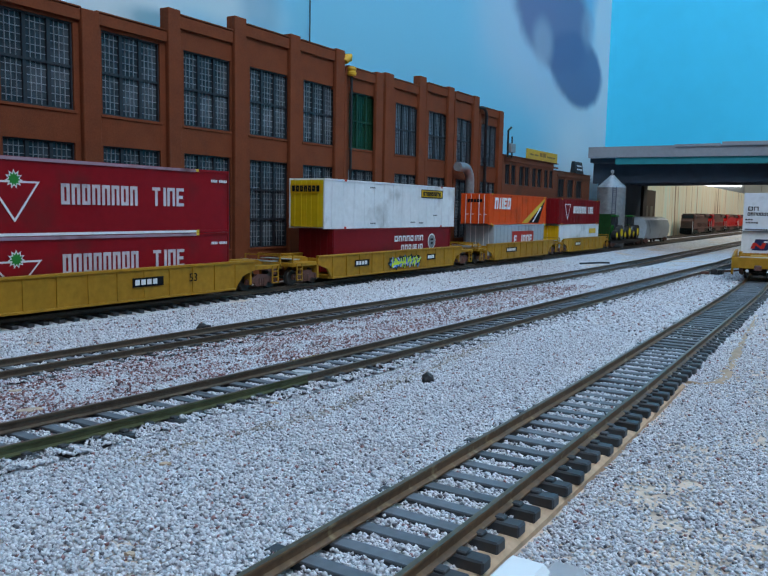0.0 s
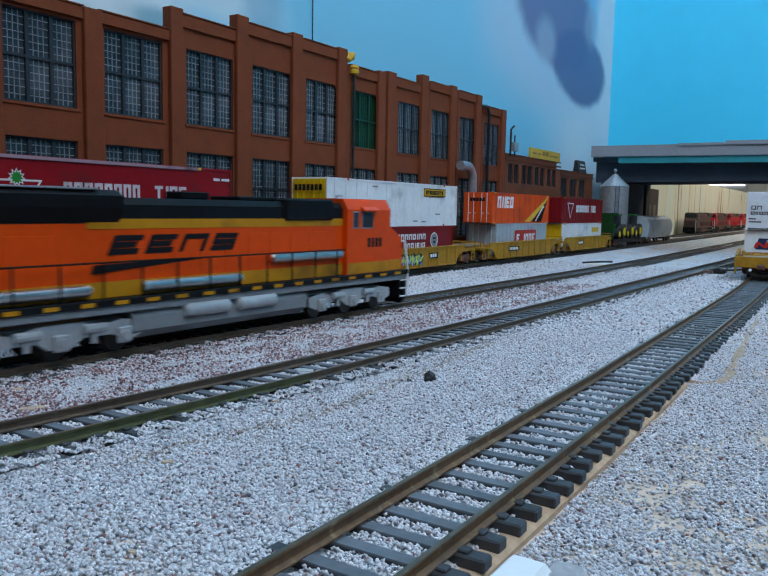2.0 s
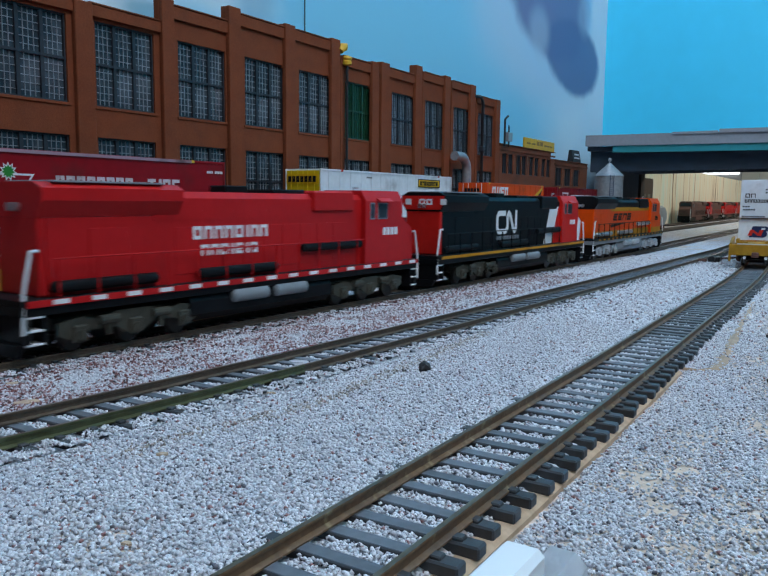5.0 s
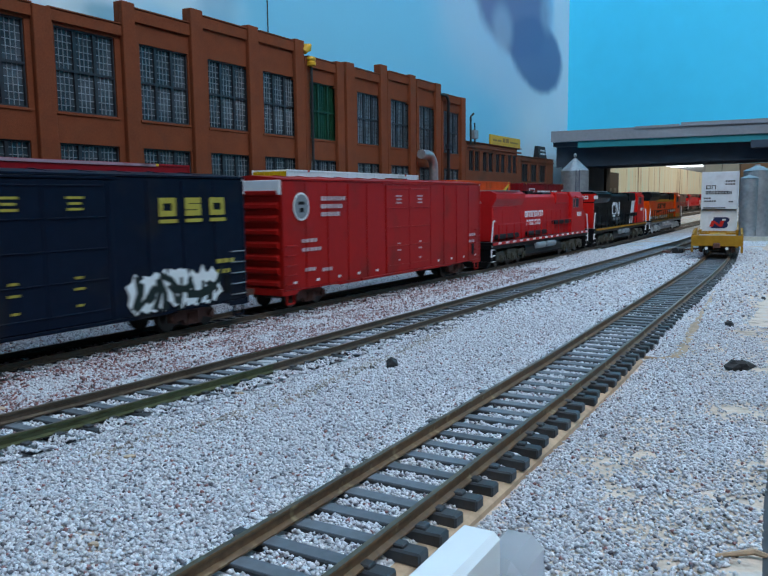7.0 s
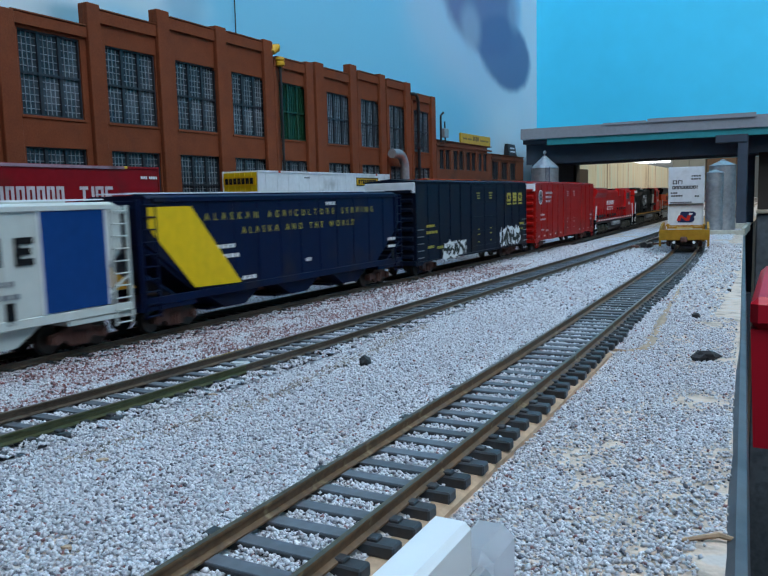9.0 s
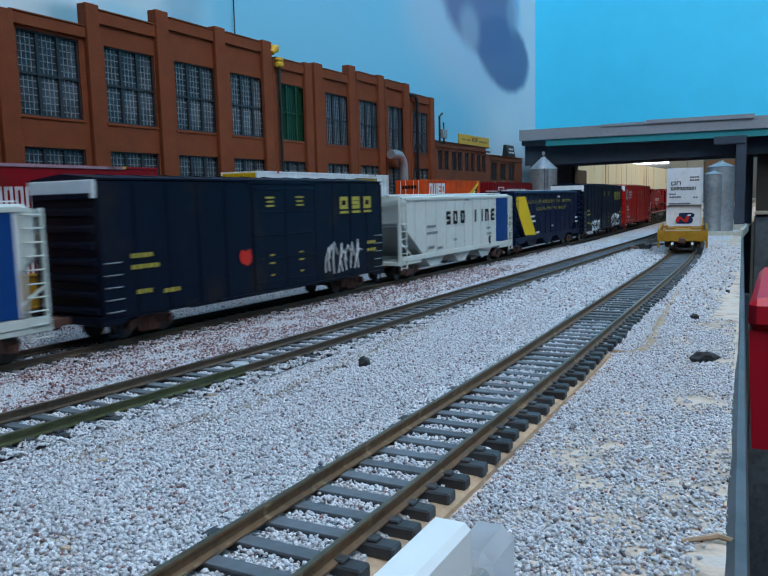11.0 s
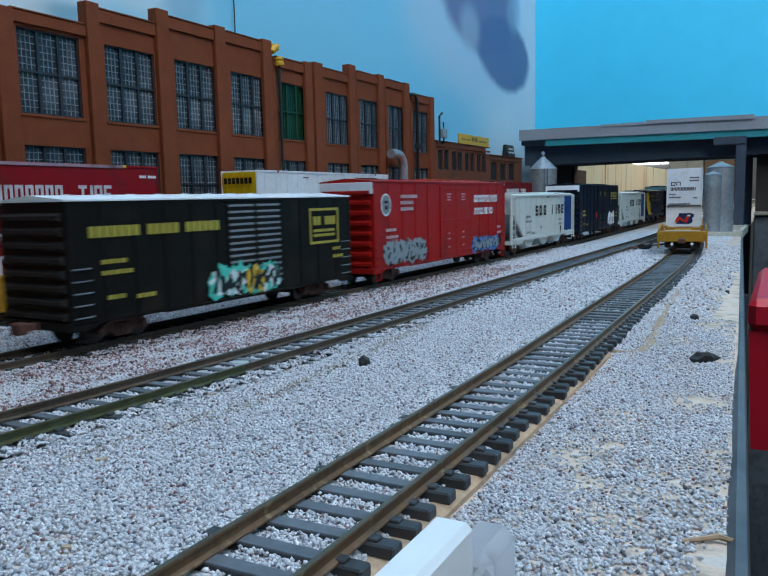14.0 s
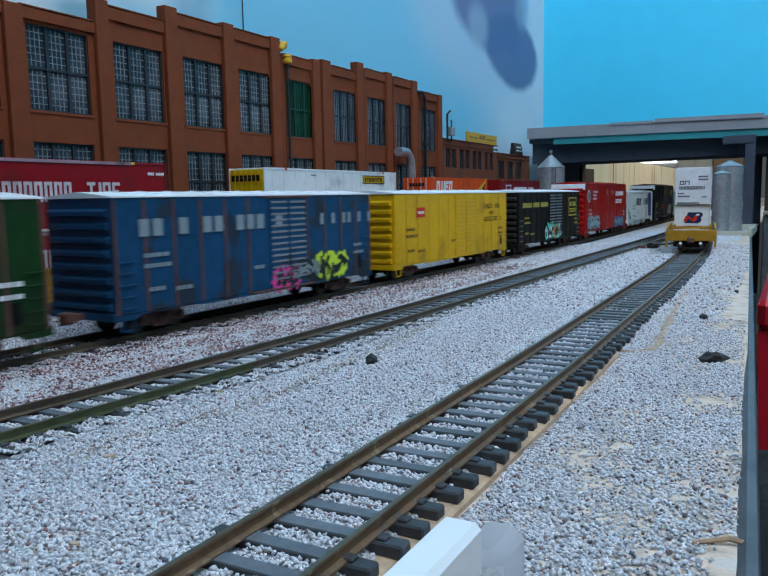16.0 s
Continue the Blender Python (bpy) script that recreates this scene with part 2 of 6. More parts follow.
def grain_material(name, stops, sheet):
    m, n, link, b = nodes_of(name)
    b.inputs["Roughness"].default_value = 0.75
    r = ramp(n, stops, "CONSTANT")
    if not sheet:
        g = n.new("ShaderNodeNewGeometry")
        link(g.outputs["Random Per Island"], r.inputs[0])
        link(r.outputs[0], b.inputs["Base Color"])
        return m
    co = n.new("ShaderNodeTexCoord")
    v = n.new("ShaderNodeTexVoronoi")
    v.inputs["Scale"].default_value = 1000
    link(co.outputs["Object"], v.inputs["Vector"])
    sep = n.new("ShaderNodeSeparateColor")
    link(v.outputs["Color"], sep.inputs[0]), link(sep.outputs[0], r.inputs[0])
    # bare tan patches of glue and board, by a broad noise
    p = n.new("ShaderNodeTexNoise")
    p.inputs["Scale"].default_value, p.inputs["Detail"].default_value = 24, 6
    link(co.outputs["Object"], p.inputs["Vector"])
    xyz = n.new("ShaderNodeSeparateXYZ")
    link(co.outputs["Object"], xyz.inputs[0])
    edge = n.new("ShaderNodeMapRange")
    edge.inputs["From Min"].default_value, edge.inputs["From Max"].default_value = -0.047, -0.040
    edge.inputs["To Min"].default_value, edge.inputs["To Max"].default_value = -0.10, 0.40
    link(xyz.outputs[0], edge.inputs["Value"])
    s = n.new("ShaderNodeMath")
    link(p.outputs["Fac"], s.inputs[0]), link(edge.outputs["Result"], s.inputs[1])
    q = n.new("ShaderNodeMapRange")
    q.inputs["From Min"].default_value, q.inputs["From Max"].default_value = 0.46, 0.54
    link(s.outputs[0], q.inputs["Value"])
    mx = n.new("ShaderNodeMix")
    mx.data_type = "RGBA"
    link(q.outputs["Result"], mx.inputs[0]), link(r.outputs[0], mx.inputs[6])
    fine = n.new("ShaderNodeTexNoise")
    fine.inputs["Scale"].default_value, fine.inputs["Detail"].default_value = 160, 8
    link(co.outputs["Object"], fine.inputs["Vector"])
    tan = ramp(n, [(0.36, (0.34, 0.27, 0.22)), (0.46, (0.55, 0.44, 0.36)), (0.56, (0.64, 0.50, 0.40)), (0.66, (0.58, 0.52, 0.48))])
    link(fine.outputs["Fac"], tan.inputs[0]), link(tan.outputs[0], mx.inputs[7])
    link(mx.outputs[2], b.inputs["Base Color"])
    bp = n.new("ShaderNodeBump")
    bp.inputs["Strength"].default_value, bp.inputs["Distance"].default_value = 0.9, 0.0007
    bp.invert = True
    flat = n.new("ShaderNodeMapRange")
    flat.inputs["To Min"].default_value, flat.inputs["To Max"].default_value = 0.9, 0.3
    link(q.outputs["Result"], flat.inputs["Value"]), link(flat.outputs["Result"], bp.inputs["Strength"])
    link(v.outputs["Distance"], bp.inputs["Height"]), link(bp.outputs["Normal"], b.inputs["Normal"])
    return m


BALLAST = grain_material("grey_ballast_sheet", GRAINS, True)
GRAIN = grain_material("grey_ballast_grain", GRAINS, False)
GRAIN_FINE = grain_material("fine_lavender_grain", [(0.0, (0.12, 0.12, 0.14)), (0.12, (0.42, 0.43, 0.49)), (0.40, (0.56, 0.57, 0.62)), (0.70, (0.70, 0.70, 0.74)), (0.93, (0.50, 0.42, 0.36))], False)
GRAIN_BROWN = grain_material("brown_stained_grain", [(0.0, (0.16, 0.14, 0.13)), (0.2, (0.32, 0.28, 0.25)), (0.55, (0.42, 0.37, 0.34)), (0.85, (0.50, 0.48, 0.48))], False)
GRAIN_RED = grain_material("red_brown_ballast_grain", GRAINS_RED, False)


# ---- the bench, the room ----
def track_x(k, y):
    """The middle of track k, counted from the factory, at y millimetres."""
    if k == 3:
        return -58.7 - 0.012 * max(0.0, y - 220) - 7.0 * (max(0.0, y - 480) / 240) ** 2
    if k == 2:
        y = min(max(y, 0.0), 900.0)
        return -153.0 + 0.03 * y - 20.0 * math.exp(-y / 90.0)
    if k == 1:
        y = max(y, -150.0)
        return -240.0 + 0.04 * (y if y < 600 else 600 + 250 * (1 - math.exp((600 - y) / 250)))
    return -311.0


# rail tops: the two middle tracks lie lower than those on cork
TRACK_Z = (0.0, -4.0, -2.0, 0.0)


def bench_edge(y):
    return 4.5 - 0.0445 * y


def ground_z(x, y):
    z = -3.7 + 0.5 * noise.noise((x / 30, y / 30, 0)) + 0.25 * noise.noise((x / 8, y / 8, 3))
    if x < -95:
        z += float(np.interp(x, (-300, -264, -205, -172, -125, -95), (0, -4, -4, -2.2, -2, 0)))
    if x > -48.5:
        drop = 2.6 if y < 240 else 2.6 * max(0.25, 1 - (y - 240) / 60)
        z -= drop * min(1, max(0, (x + 48.5) / 3.0))
    return z


def build_ground():
    ys = [-3500, -2000, -1000, -400, -100] + [20 + 6 * i for i in range(70)] + [440 + 20 * i for i in range(30)] + [1100, 1400, 2000, 3000, 4200, 5300]
    g = Shape()
    cols = 71
    for y in ys:
        e = bench_edge(min(max(y, -200), 1000))
        for i in range(cols):
            u = i / (cols - 1)
            x = -402 + (e + 402) * (1 - (1 - u) ** 1.4)
            g.v.append((x, y, ground_z(x, y)))
    for j in range(len(ys) - 1):
        for i in range(cols - 1):
            a = j * cols + i
            g.f.append((a, a + 1, a + cols + 1, a + cols))
    setting("ground", g, BALLAST, "light grey crushed stone ballast over a railway bench, tan patches at its edge", "ground", smooth=True)
    e = Shape()
    prof = lambda y: [(bench_edge(y) - 1.5, -7.0), (bench_edge(y) + 0.3, -4.8), (bench_edge(y) + 1.9, -5.3), (bench_edge(y) + 2.4, -8), (bench_edge(y) + 2.4, -60), (bench_edge(y) - 1.5, -60)]
    ys = [-300, 0, 100, 300, 500, 700, 850, 1000]
    for y in ys:
        for x, z in prof(y):
            e.v.append((x, y, z))
    for j in range(len(ys) - 1):
        for i in range(6):
            e.f.append((j * 6 + i, j * 6 + (i + 1) % 6, j * 6 + 6 + (i + 1) % 6, j * 6 + 6 + i))
    e.f += [tuple(range(6)), tuple(range(42, 48))]
    setting("trim", e, FASCIA, "scuffed grey painted edge strip of the bench", "bench edge")


def build_room():
    m, n, link, b = nodes_of("painted_sky_pale")
    b.inputs["Roughness"].default_value = 0.45
    co = n.new("ShaderNodeTexCoord")
    def blob(y, z, ry, rz, soft, wob=0.35, sc=9.0):
        """1 inside an uneven painted oval round (y, z) metres."""
        mp = n.new("ShaderNodeMapping")
        mp.inputs["Location"].default_value = (0, -y / ry, -z / rz)
        mp.inputs["Scale"].default_value = (0, 1 / ry, 1 / rz)
        link(co.outputs["Object"], mp.inputs["Vector"])
        ln = n.new("ShaderNodeVectorMath")
        ln.operation = "LENGTH"
        link(mp.outputs[0], ln.inputs[0])
        nz = n.new("ShaderNodeTexNoise")
        nz.inputs["Scale"].default_value, nz.inputs["Detail"].default_value = sc, 4
        link(co.outputs["Object"], nz.inputs["Vector"])
        ma = n.new("ShaderNodeMath")
        ma.operation = "MULTIPLY_ADD"
        link(nz.outputs["Fac"], ma.inputs[0])
        ma.inputs[1].default_value = wob
        link(ln.outputs["Value"], ma.inputs[2])
        mr = n.new("ShaderNodeMapRange")
        mr.interpolation_type = "SMOOTHSTEP"
        mr.inputs["From Min"].default_value, mr.inputs["From Max"].default_value = 1 + wob / 2 + soft, 1 + wob / 2 - soft
        link(ma.outputs[0], mr.inputs["Value"])
        return mr.outputs["Result"]
    def over(base, col, fac, amount=1.0):
        mx = n.new("ShaderNodeMix")
        mx.data_type = "RGBA"
        mu = n.new("ShaderNodeMath")
        mu.operation = "MULTIPLY"
        mu.inputs[1].default_value = amount
        link(fac, mu.inputs[0]), link(mu.outputs[0], mx.inputs[0])
        if isinstance(base, tuple):
            mx.inputs[6].default_value = (*base, 1)
        else:
            link(base, mx.inputs[6])
        mx.inputs[7].default_value = (*col, 1)
        return mx.outputs[2]
    # a pale haze low in the corner, a slate cloud with white edges, a torn white cloud over the factory
    out = over((0.23, 0.60, 0.80), (0.72, 0.85, 0.92), blob(1.33, 0.16, 0.24, 0.16, 0.5), 0.95)
    out = over(out, (0.80, 0.86, 0.92), blob(1.335, 0.34, 0.065, 0.15, 0.35, 0.5, 14), 0.9)
    out = over(out, (0.52, 0.66, 0.80), blob(1.06, 0.29, 0.22, 0.10, 0.4), 0.8)
    out = over(out, (0.16, 0.17, 0.34), blob(1.10, 0.335, 0.155, 0.078, 0.16, 0.4, 12), 0.95)
    out = over(out, (0.12, 0.15, 0.32), blob(1.20, 0.275, 0.125, 0.055, 0.14, 0.4, 12), 0.95)
    out = over(out, (0.42, 0.50, 0.62), blob(1.045, 0.288, 0.035, 0.03, 0.5), 0.7)
    out = over(out, (0.50, 0.58, 0.70), blob(1.24, 0.345, 0.03, 0.03, 0.5, 0.5, 20), 0.4)
    out = over(out, (0.66, 0.80, 0.86), blob(0.315, 0.176, 0.06, 0.016, 0.4, 0.6, 30), 1.0)
    out = over(out, (0.09, 0.33, 0.46), blob(0.355, 0.168, 0.03, 0.008, 0.5, 0.6, 40), 0.7)
    out = over(out, (0.62, 0.78, 0.85), blob(0.40, 0.200, 0.07, 0.020, 0.5, 0.6, 25), 0.85)
    out = over(out, (0.13, 0.36, 0.54), blob(0.45, 0.205, 0.022, 0.03, 0.5), 0.5)
    link(out, b.inputs["Base Color"])
    PALE = m
    DEEP = mat("painted_sky_deep", (0.055, 0.66, 0.95), 0.5, scale=30, vary=0.05)
    g = Shape().box(-430, -3500, -900, -402, 1368, 1380)
    setting("wall_west", g, PALE, "pale blue painted sky backdrop with a soft dark cloud", "backdrop")
    # the deep blue wall across the end, with the opening for the tracks
    g = Shape().box(-430, 1368, 100, 2600, 1394, 1380).box(20, 1368, -900, 2600, 1394, 100)
    setting("wall_north", g, DEEP, "deep blue painted end wall above the track opening", "wall")
    setting("wall_pier", Shape().box(-430, 1368, -900, -330, 1394, 99.9), DARKPIER, "dark brown pier beside the track opening", "wall")
    m, n, link, b = nodes_of("painted_birch_wood")
    b.inputs["Roughness"].default_value = 0.6
    co = n.new("ShaderNodeTexCoord")
    mp = n.new("ShaderNodeMapping")
    mp.inputs["Scale"].default_value = (1, 1, 0.07)
    link(co.outputs["Object"], mp.inputs["Vector"])
    nz = n.new("ShaderNodeTexNoise")
    nz.inputs["Scale"].default_value, nz.inputs["Detail"].default_value = 48, 9
    link(mp.outputs[0], nz.inputs["Vector"])
    r = ramp(n, [(0.30, (0.16, 0.07, 0.04)), (0.36, (0.42, 0.27, 0.17)), (0.39, (0.78, 0.66, 0.46)), (0.56, (0.82, 0.76, 0.60)), (0.63, (0.66, 0.74, 0.62)), (0.69, (0.80, 0.72, 0.55))])
    link(nz.outputs["Fac"], r.inputs[0]), link(r.outputs[0], b.inputs["Base Color"])
    setting("backdrop", Shape().box(-430, 1394, -900, -402, 5300, 135), m, "cream backdrop with painted brown tree trunks", "backdrop")
    glow, n, link, b = nodes_of("window_daylight")
    b.inputs["Emission Color"].default_value, b.inputs["Emission Strength"].default_value = (0.9, 0.97, 1.0, 1), 3.0
    setting("window_1", Shape().box(-1050, 5490, 240, -700, 5499, 820), glow, "bright daylit window in the far room wall", "window")
    setting("wall_east", Shape().box(2600, -3600, -900, 2640, 5500, 1400), WHITEWALL, "plain pale room wall", "wall")
    setting("wall_south", Shape().box(-460, -3600, -900, 2600, -3560, 1400), WHITEWALL, "plain pale room wall", "wall")
    setting("wall_far", Shape().box(-1500, 5500, -900, 2640, 5540, 1400), WHITEWALL, "plain pale room wall at the far end", "wall")
    setting("wall_back", Shape().box(-1540, 1394, -900, -1500, 5500, 1400), WHITEWALL, "plain pale room wall", "wall")
    setting("floor", Shape().box(-1500, -3600, -940, 2640, 5540, -900), FLOORM, "dark grey room floor", "floor")
    setting("ceiling", Shape().box(-1540, -3600, 1400, 2640, 5540, 1440), CEIL, "white ceiling", "ceiling")


# ---- tracks ----
RAIL_SECTION = [(-0.45, 0), (0.45, 0), (0.5, -0.25), (0.4, -0.75), (0.18, -0.9), (0.18, -1.8), (1.1, -2.15), (1.1, -2.45), (-1.1, -2.45), (-1.1, -2.15), (-0.18, -1.8), (-0.18, -0.9), (-0.4, -0.75), (-0.5, -0.25)]


def build_track(k, words):
    t = thing("track", (0, 0, TRACK_Z[k]), words, "railway track", "yard tracks")
    ys = [-3450] + list(range(-100, 1400, 40)) + [2000, 3000, 4000, 5250]
    for side in (-8.75, 8.75):
        s, h = Shape(), len(RAIL_SECTION)
        for y in ys:
            c = track_x(k, min(y, 900)) + side
            s.v += [(c + x, y, z) for x, z in RAIL_SECTION]
        for j in range(len(ys) - 1):
            s.f += [(j * h + i, j * h + (i + 1) % h, j * h + h + (i + 1) % h, j * h + h + i) for i in range(h)]
        ob = part("rail", s, GREENRAIL if k == 2 and side > 0 else DARKRAIL if k < 3 else RAIL, t, "brown weathered rail")
        ob.data.materials.append(RAILTOP)
        for p in ob.data.polygons:
            if p.index % h == 0:
                p.material_index = 1
        if k == 2 and side > 0:
            # only the near stretch is tarnished green
            ob.data.materials.append(DARKRAIL)
            for p in ob.data.polygons:
                if p.center.y > 0.17 and p.material_index == 0:
                    p.material_index = 2
    # ties: single ones where the camera is near, the others in one piece
    one = mesh_of("tie", Shape().box(-14.2, -1.55, -4.6, 14.2, 1.55, -2.47, 0.3).box(-7.6, -1.4, -4.0, 7.6, 1.4, -2.43, 0.1).box(-11.2, -1.0, -3, -9.4, 1.0, -1.9, 0.2).box(9.4, -1.0, -3, 11.2, 1.0, -1.9, 0.2), TIE)
    one.materials.append(PALETIE)
    # The block between the rails is a paler grey than the ends.
    for p in one.polygons:
        p.material_index = 1 if 26 <= p.index < 52 else 0
    first, step = 40, 7.4
    rnd = random.Random(k)
    count = 108 if k != 0 else 90
    for i in range(count):
        y = first + i * step + rnd.uniform(-0.3, 0.3)
        ob = part("tie", one, TIE, t, at=(track_x(k, y) + rnd.uniform(-0.6, 0.6), y, rnd.uniform(-0.15, 0.1)))
        ob.rotation_euler = (0, 0, rnd.uniform(-0.02, 0.02))
    s = Shape()
    for y in np.arange(first + count * step, 2400, step):
        c = track_x(k, min(y, 900))
        s.box(c - 15, y - 1.3, -4.6, c + 15, y + 1.3, -2.45)
    ob = part("far_tie", s, TIE, t)
    tagged(ob, kind="stuff")
    return t


build_ground()
build_room()
build_track(0, "straight model track with brown rails beside the factory")
build_track(1, "straight model track with brown rails and dark ties in reddish ballast")
build_track(2, "straight model track with a green tarnished rail and dark ties")
build_track(3, "near model track with brown rails and grey ties")

# ---- factory ----
BX = -352.0
WIN_W, WIN_LO, WIN_HI, LOW_LO, LOW_HI = 39.7, 97.0, 141.6, 21.0, 80.4


def window_meshes():
    """Sash frame, muntins and glass of one tall factory window, shared by all."""
    made = {}
    for key, h, rows in (("upper", WIN_HI - WIN_LO, 6), ("lower", LOW_HI - LOW_LO, 8)):
        fr, mu, gl = Shape(), Shape(), Shape()
        w = WIN_W
        k = 0.9
        outer, inner = [(0, 0), (w, 0), (w, h), (0, h)], [(k, k), (w - k, k), (w - k, h - k), (k, h - k)]
        v = [(x, y, z) for x in (-1.6, 0) for ring in (outer, inner) for y, z in ring]
        q = []
        for i in range(4):
            j = (i + 1) % 4
            q += [(i, j, 4 + j, 4 + i), (8 + i, 12 + i, 12 + j, 8 + j), (i, 8 + i, 8 + j, j), (4 + i, 4 + j, 12 + j, 12 + i)]
        fr.add(v, q)
        bars = [Shape().box(-1.5, w * i / 3 - 1.0, 0.9, -0.1, w * i / 3 + 1.0, h - 0.9) for i in (1, 2)]
        bars += [Shape().box(-1.4, 0.9, z - 0.7, -0.2, w - 0.9, z + 0.7) for z in ((h * 0.5,) if key == "upper" else (h * 0.33, h * 0.66))]
        for col in range(3):
            y0, y1 = w * col / 3 + 1.0, w * (col + 1) / 3 - 1.0
            for i in range(1, 4):
                y = y0 + (y1 - y0) * i / 4
                mu.box(-1.5, y - 0.16, 1, -1.0, y + 0.16, h - 1)
            n = rows * 2
            for i in range(1, n):
                z = h * i / n
                mu.box(-1.5, y0, z - 0.16, -1.05, y1, z + 0.16)
        gl.box(-2.2, 0.4, 0.4, -1.55, w - 0.4, h - 0.4)
        made[key] = fr, mu, gl, bars
    return made


def build_factory():
    f = thing("factory_building", (BX, 0, -4), "two-storey red-brown brick factory with tall steel-sash windows", "building")
    z0 = 4.0
    starts = [97, 154.5, 211.5, 268.5, 326.5, 384.5, 441.5, 499.5, 570.0, 629.7, 688.0, 745.0]
    # the parapet steps up and down from bay to bay
    tops = [149.5, 149.5, 149.5, 149.5, 160.5, 167.3, 168.3, 159.6, 160.6, 166.0, 166.0, 158.5]
    ends = 796.0
    # wall with openings: piers between windows and bands above and below them
    y, before = 60.0, tops[0]
    for s, top in list(zip(starts, tops)) + [(None, 158.5)]:
        e = s if s is not None else ends
        mid = (y + e) / 2
        part("pier", Shape().box(-14, y, 0, 0, e, 138 + z0).box(-4, y, 138 + z0, 0, mid, before + z0 - 0.1).box(-4, mid, 138 + z0, 0, e, top + z0 - 0.1), BRICK, f)
        if s is not None:
            for a, b in ((0, LOW_LO + z0), (LOW_HI + z0, WIN_LO + z0)):
                part("spandrel", Shape().box(-14, e, a, -0.02, e + WIN_W, b), BRICK, f)
            part("spandrel", Shape().box(-4, e, WIN_HI + z0, -0.02, e + WIN_W, top + z0), BRICK, f)
            y, before = e + WIN_W, top
    part("roof", Shape().box(-48, 60, 138, -14, ends, 144), BRICK, f)
    part("end_wall", Shape().box(-48, ends - 4, 0, -14, ends, 156 + z0), BRICK, f)
    for c, top, w in ((89, 149.4, 11), (146.5, 149.4, 11), (203.5, 149.4, 11), (260, 149.4, 11), (317, 163.0, 9.5), (372.6, 170.2, 11), (428.6, 170.2, 11), (483.3, 170.2, 11.5), (539.6, 161.8, 10.5), (555.2, 163.6, 13), (612.4, 169.8, 12), (669.2, 168.4, 11.5), (726.2, 167.3, 12), (790.4, 159.6, 11)):
        part("pilaster", Shape().box(0, c - w / 2, 0, 3.2, c + w / 2, top + z0, 0.4).box(-4.2, c - w / 2, 140 + z0, 0, c + w / 2, top + z0 - 0.01, 0.3), BRICK, f)
    meshes = window_meshes()
    glass = mat("dusty_dark_glass", (0.03, 0.045, 0.06), 0.25, scale=60, vary=0.5, dirt_or_glint=((0.10, 0.12, 0.14), 0.45, 0.7, 40))
    green = mat("green_painted_glass", (0.006, 0.05, 0.022), 0.3, scale=60, vary=0.3)
    bright = mat("pale_shade_glass", (0.20, 0.26, 0.31), 0.3, scale=40, vary=0.5, dirt_or_glint=((0.05, 0.07, 0.09), 0.5, 0.75, 50))
    keep = {}
    for key, (fr, mu, gl, bars) in meshes.items():
        keep[key] = (mesh_of("frame", fr, DARKFRAME), mesh_of("muntins", mu, MUNTIN), mesh_of("pane", gl, glass), [mesh_of("mullion", q, DARKFRAME) for q in bars])
        keep[key + "g"] = (mesh_of("frame", fr, GREENFRAME), mesh_of("muntins", mu, GREENFRAME), mesh_of("pane", gl, green), [mesh_of("mullion", q, GREENFRAME) for q in bars])
        keep[key + "b"] = (keep[key][0], mesh_of("muntins", mu, DARKFRAME), mesh_of("pane", gl, bright), keep[key][3])
    for i, s in enumerate(starts):
        for key, z in (("upper", WIN_LO), ("lower", LOW_LO)):
            style = key + ("g" if (i == 7 and key == "upper") else "b" if (i >= 8 and key == "upper") else "")
            fr, mu, gl, bars = keep[style]
            w = part("window", fr, None, f, at=(-1.0, s, z + z0))
            part("muntins", mu, None, w)
            part("pane", gl, None, w)
            for q in bars:
                part("mullion", q, None, w)
            part("sill", Shape().box(-1.5, -1.2, -1.6, 1.6, WIN_W + 1.2, -0.02, 0.2), BRICK, w)
        # the parapet band and side strips stand proud round each recessed bay
        top = tops[i]
        lo = max(top - 7.5, WIN_HI + 1.6)
        part("cornice", Shape().box(0.02, s - 7.5, lo + z0, 1.7, s + WIN_W + 7.5, top + z0 - 0.4, 0.2), BRICK, f)
        part("side_strip", Shape().box(0.02, s - 7.5, 0, 1.2, s - 4.6, lo + z0 - 0.02, 0.2), BRICK, f)
        part("side_strip", Shape().box(0.02, s + WIN_W + 4.6, 0, 1.2, s + WIN_W + 7.5, lo + z0 - 0.02, 0.2), BRICK, f)
        part("coping", Shape().box(-4.4, s - 4, top + z0, 2.1, s + WIN_W + 4, top + z0 + 0.9, 0.2), BRICK, f)
    return f


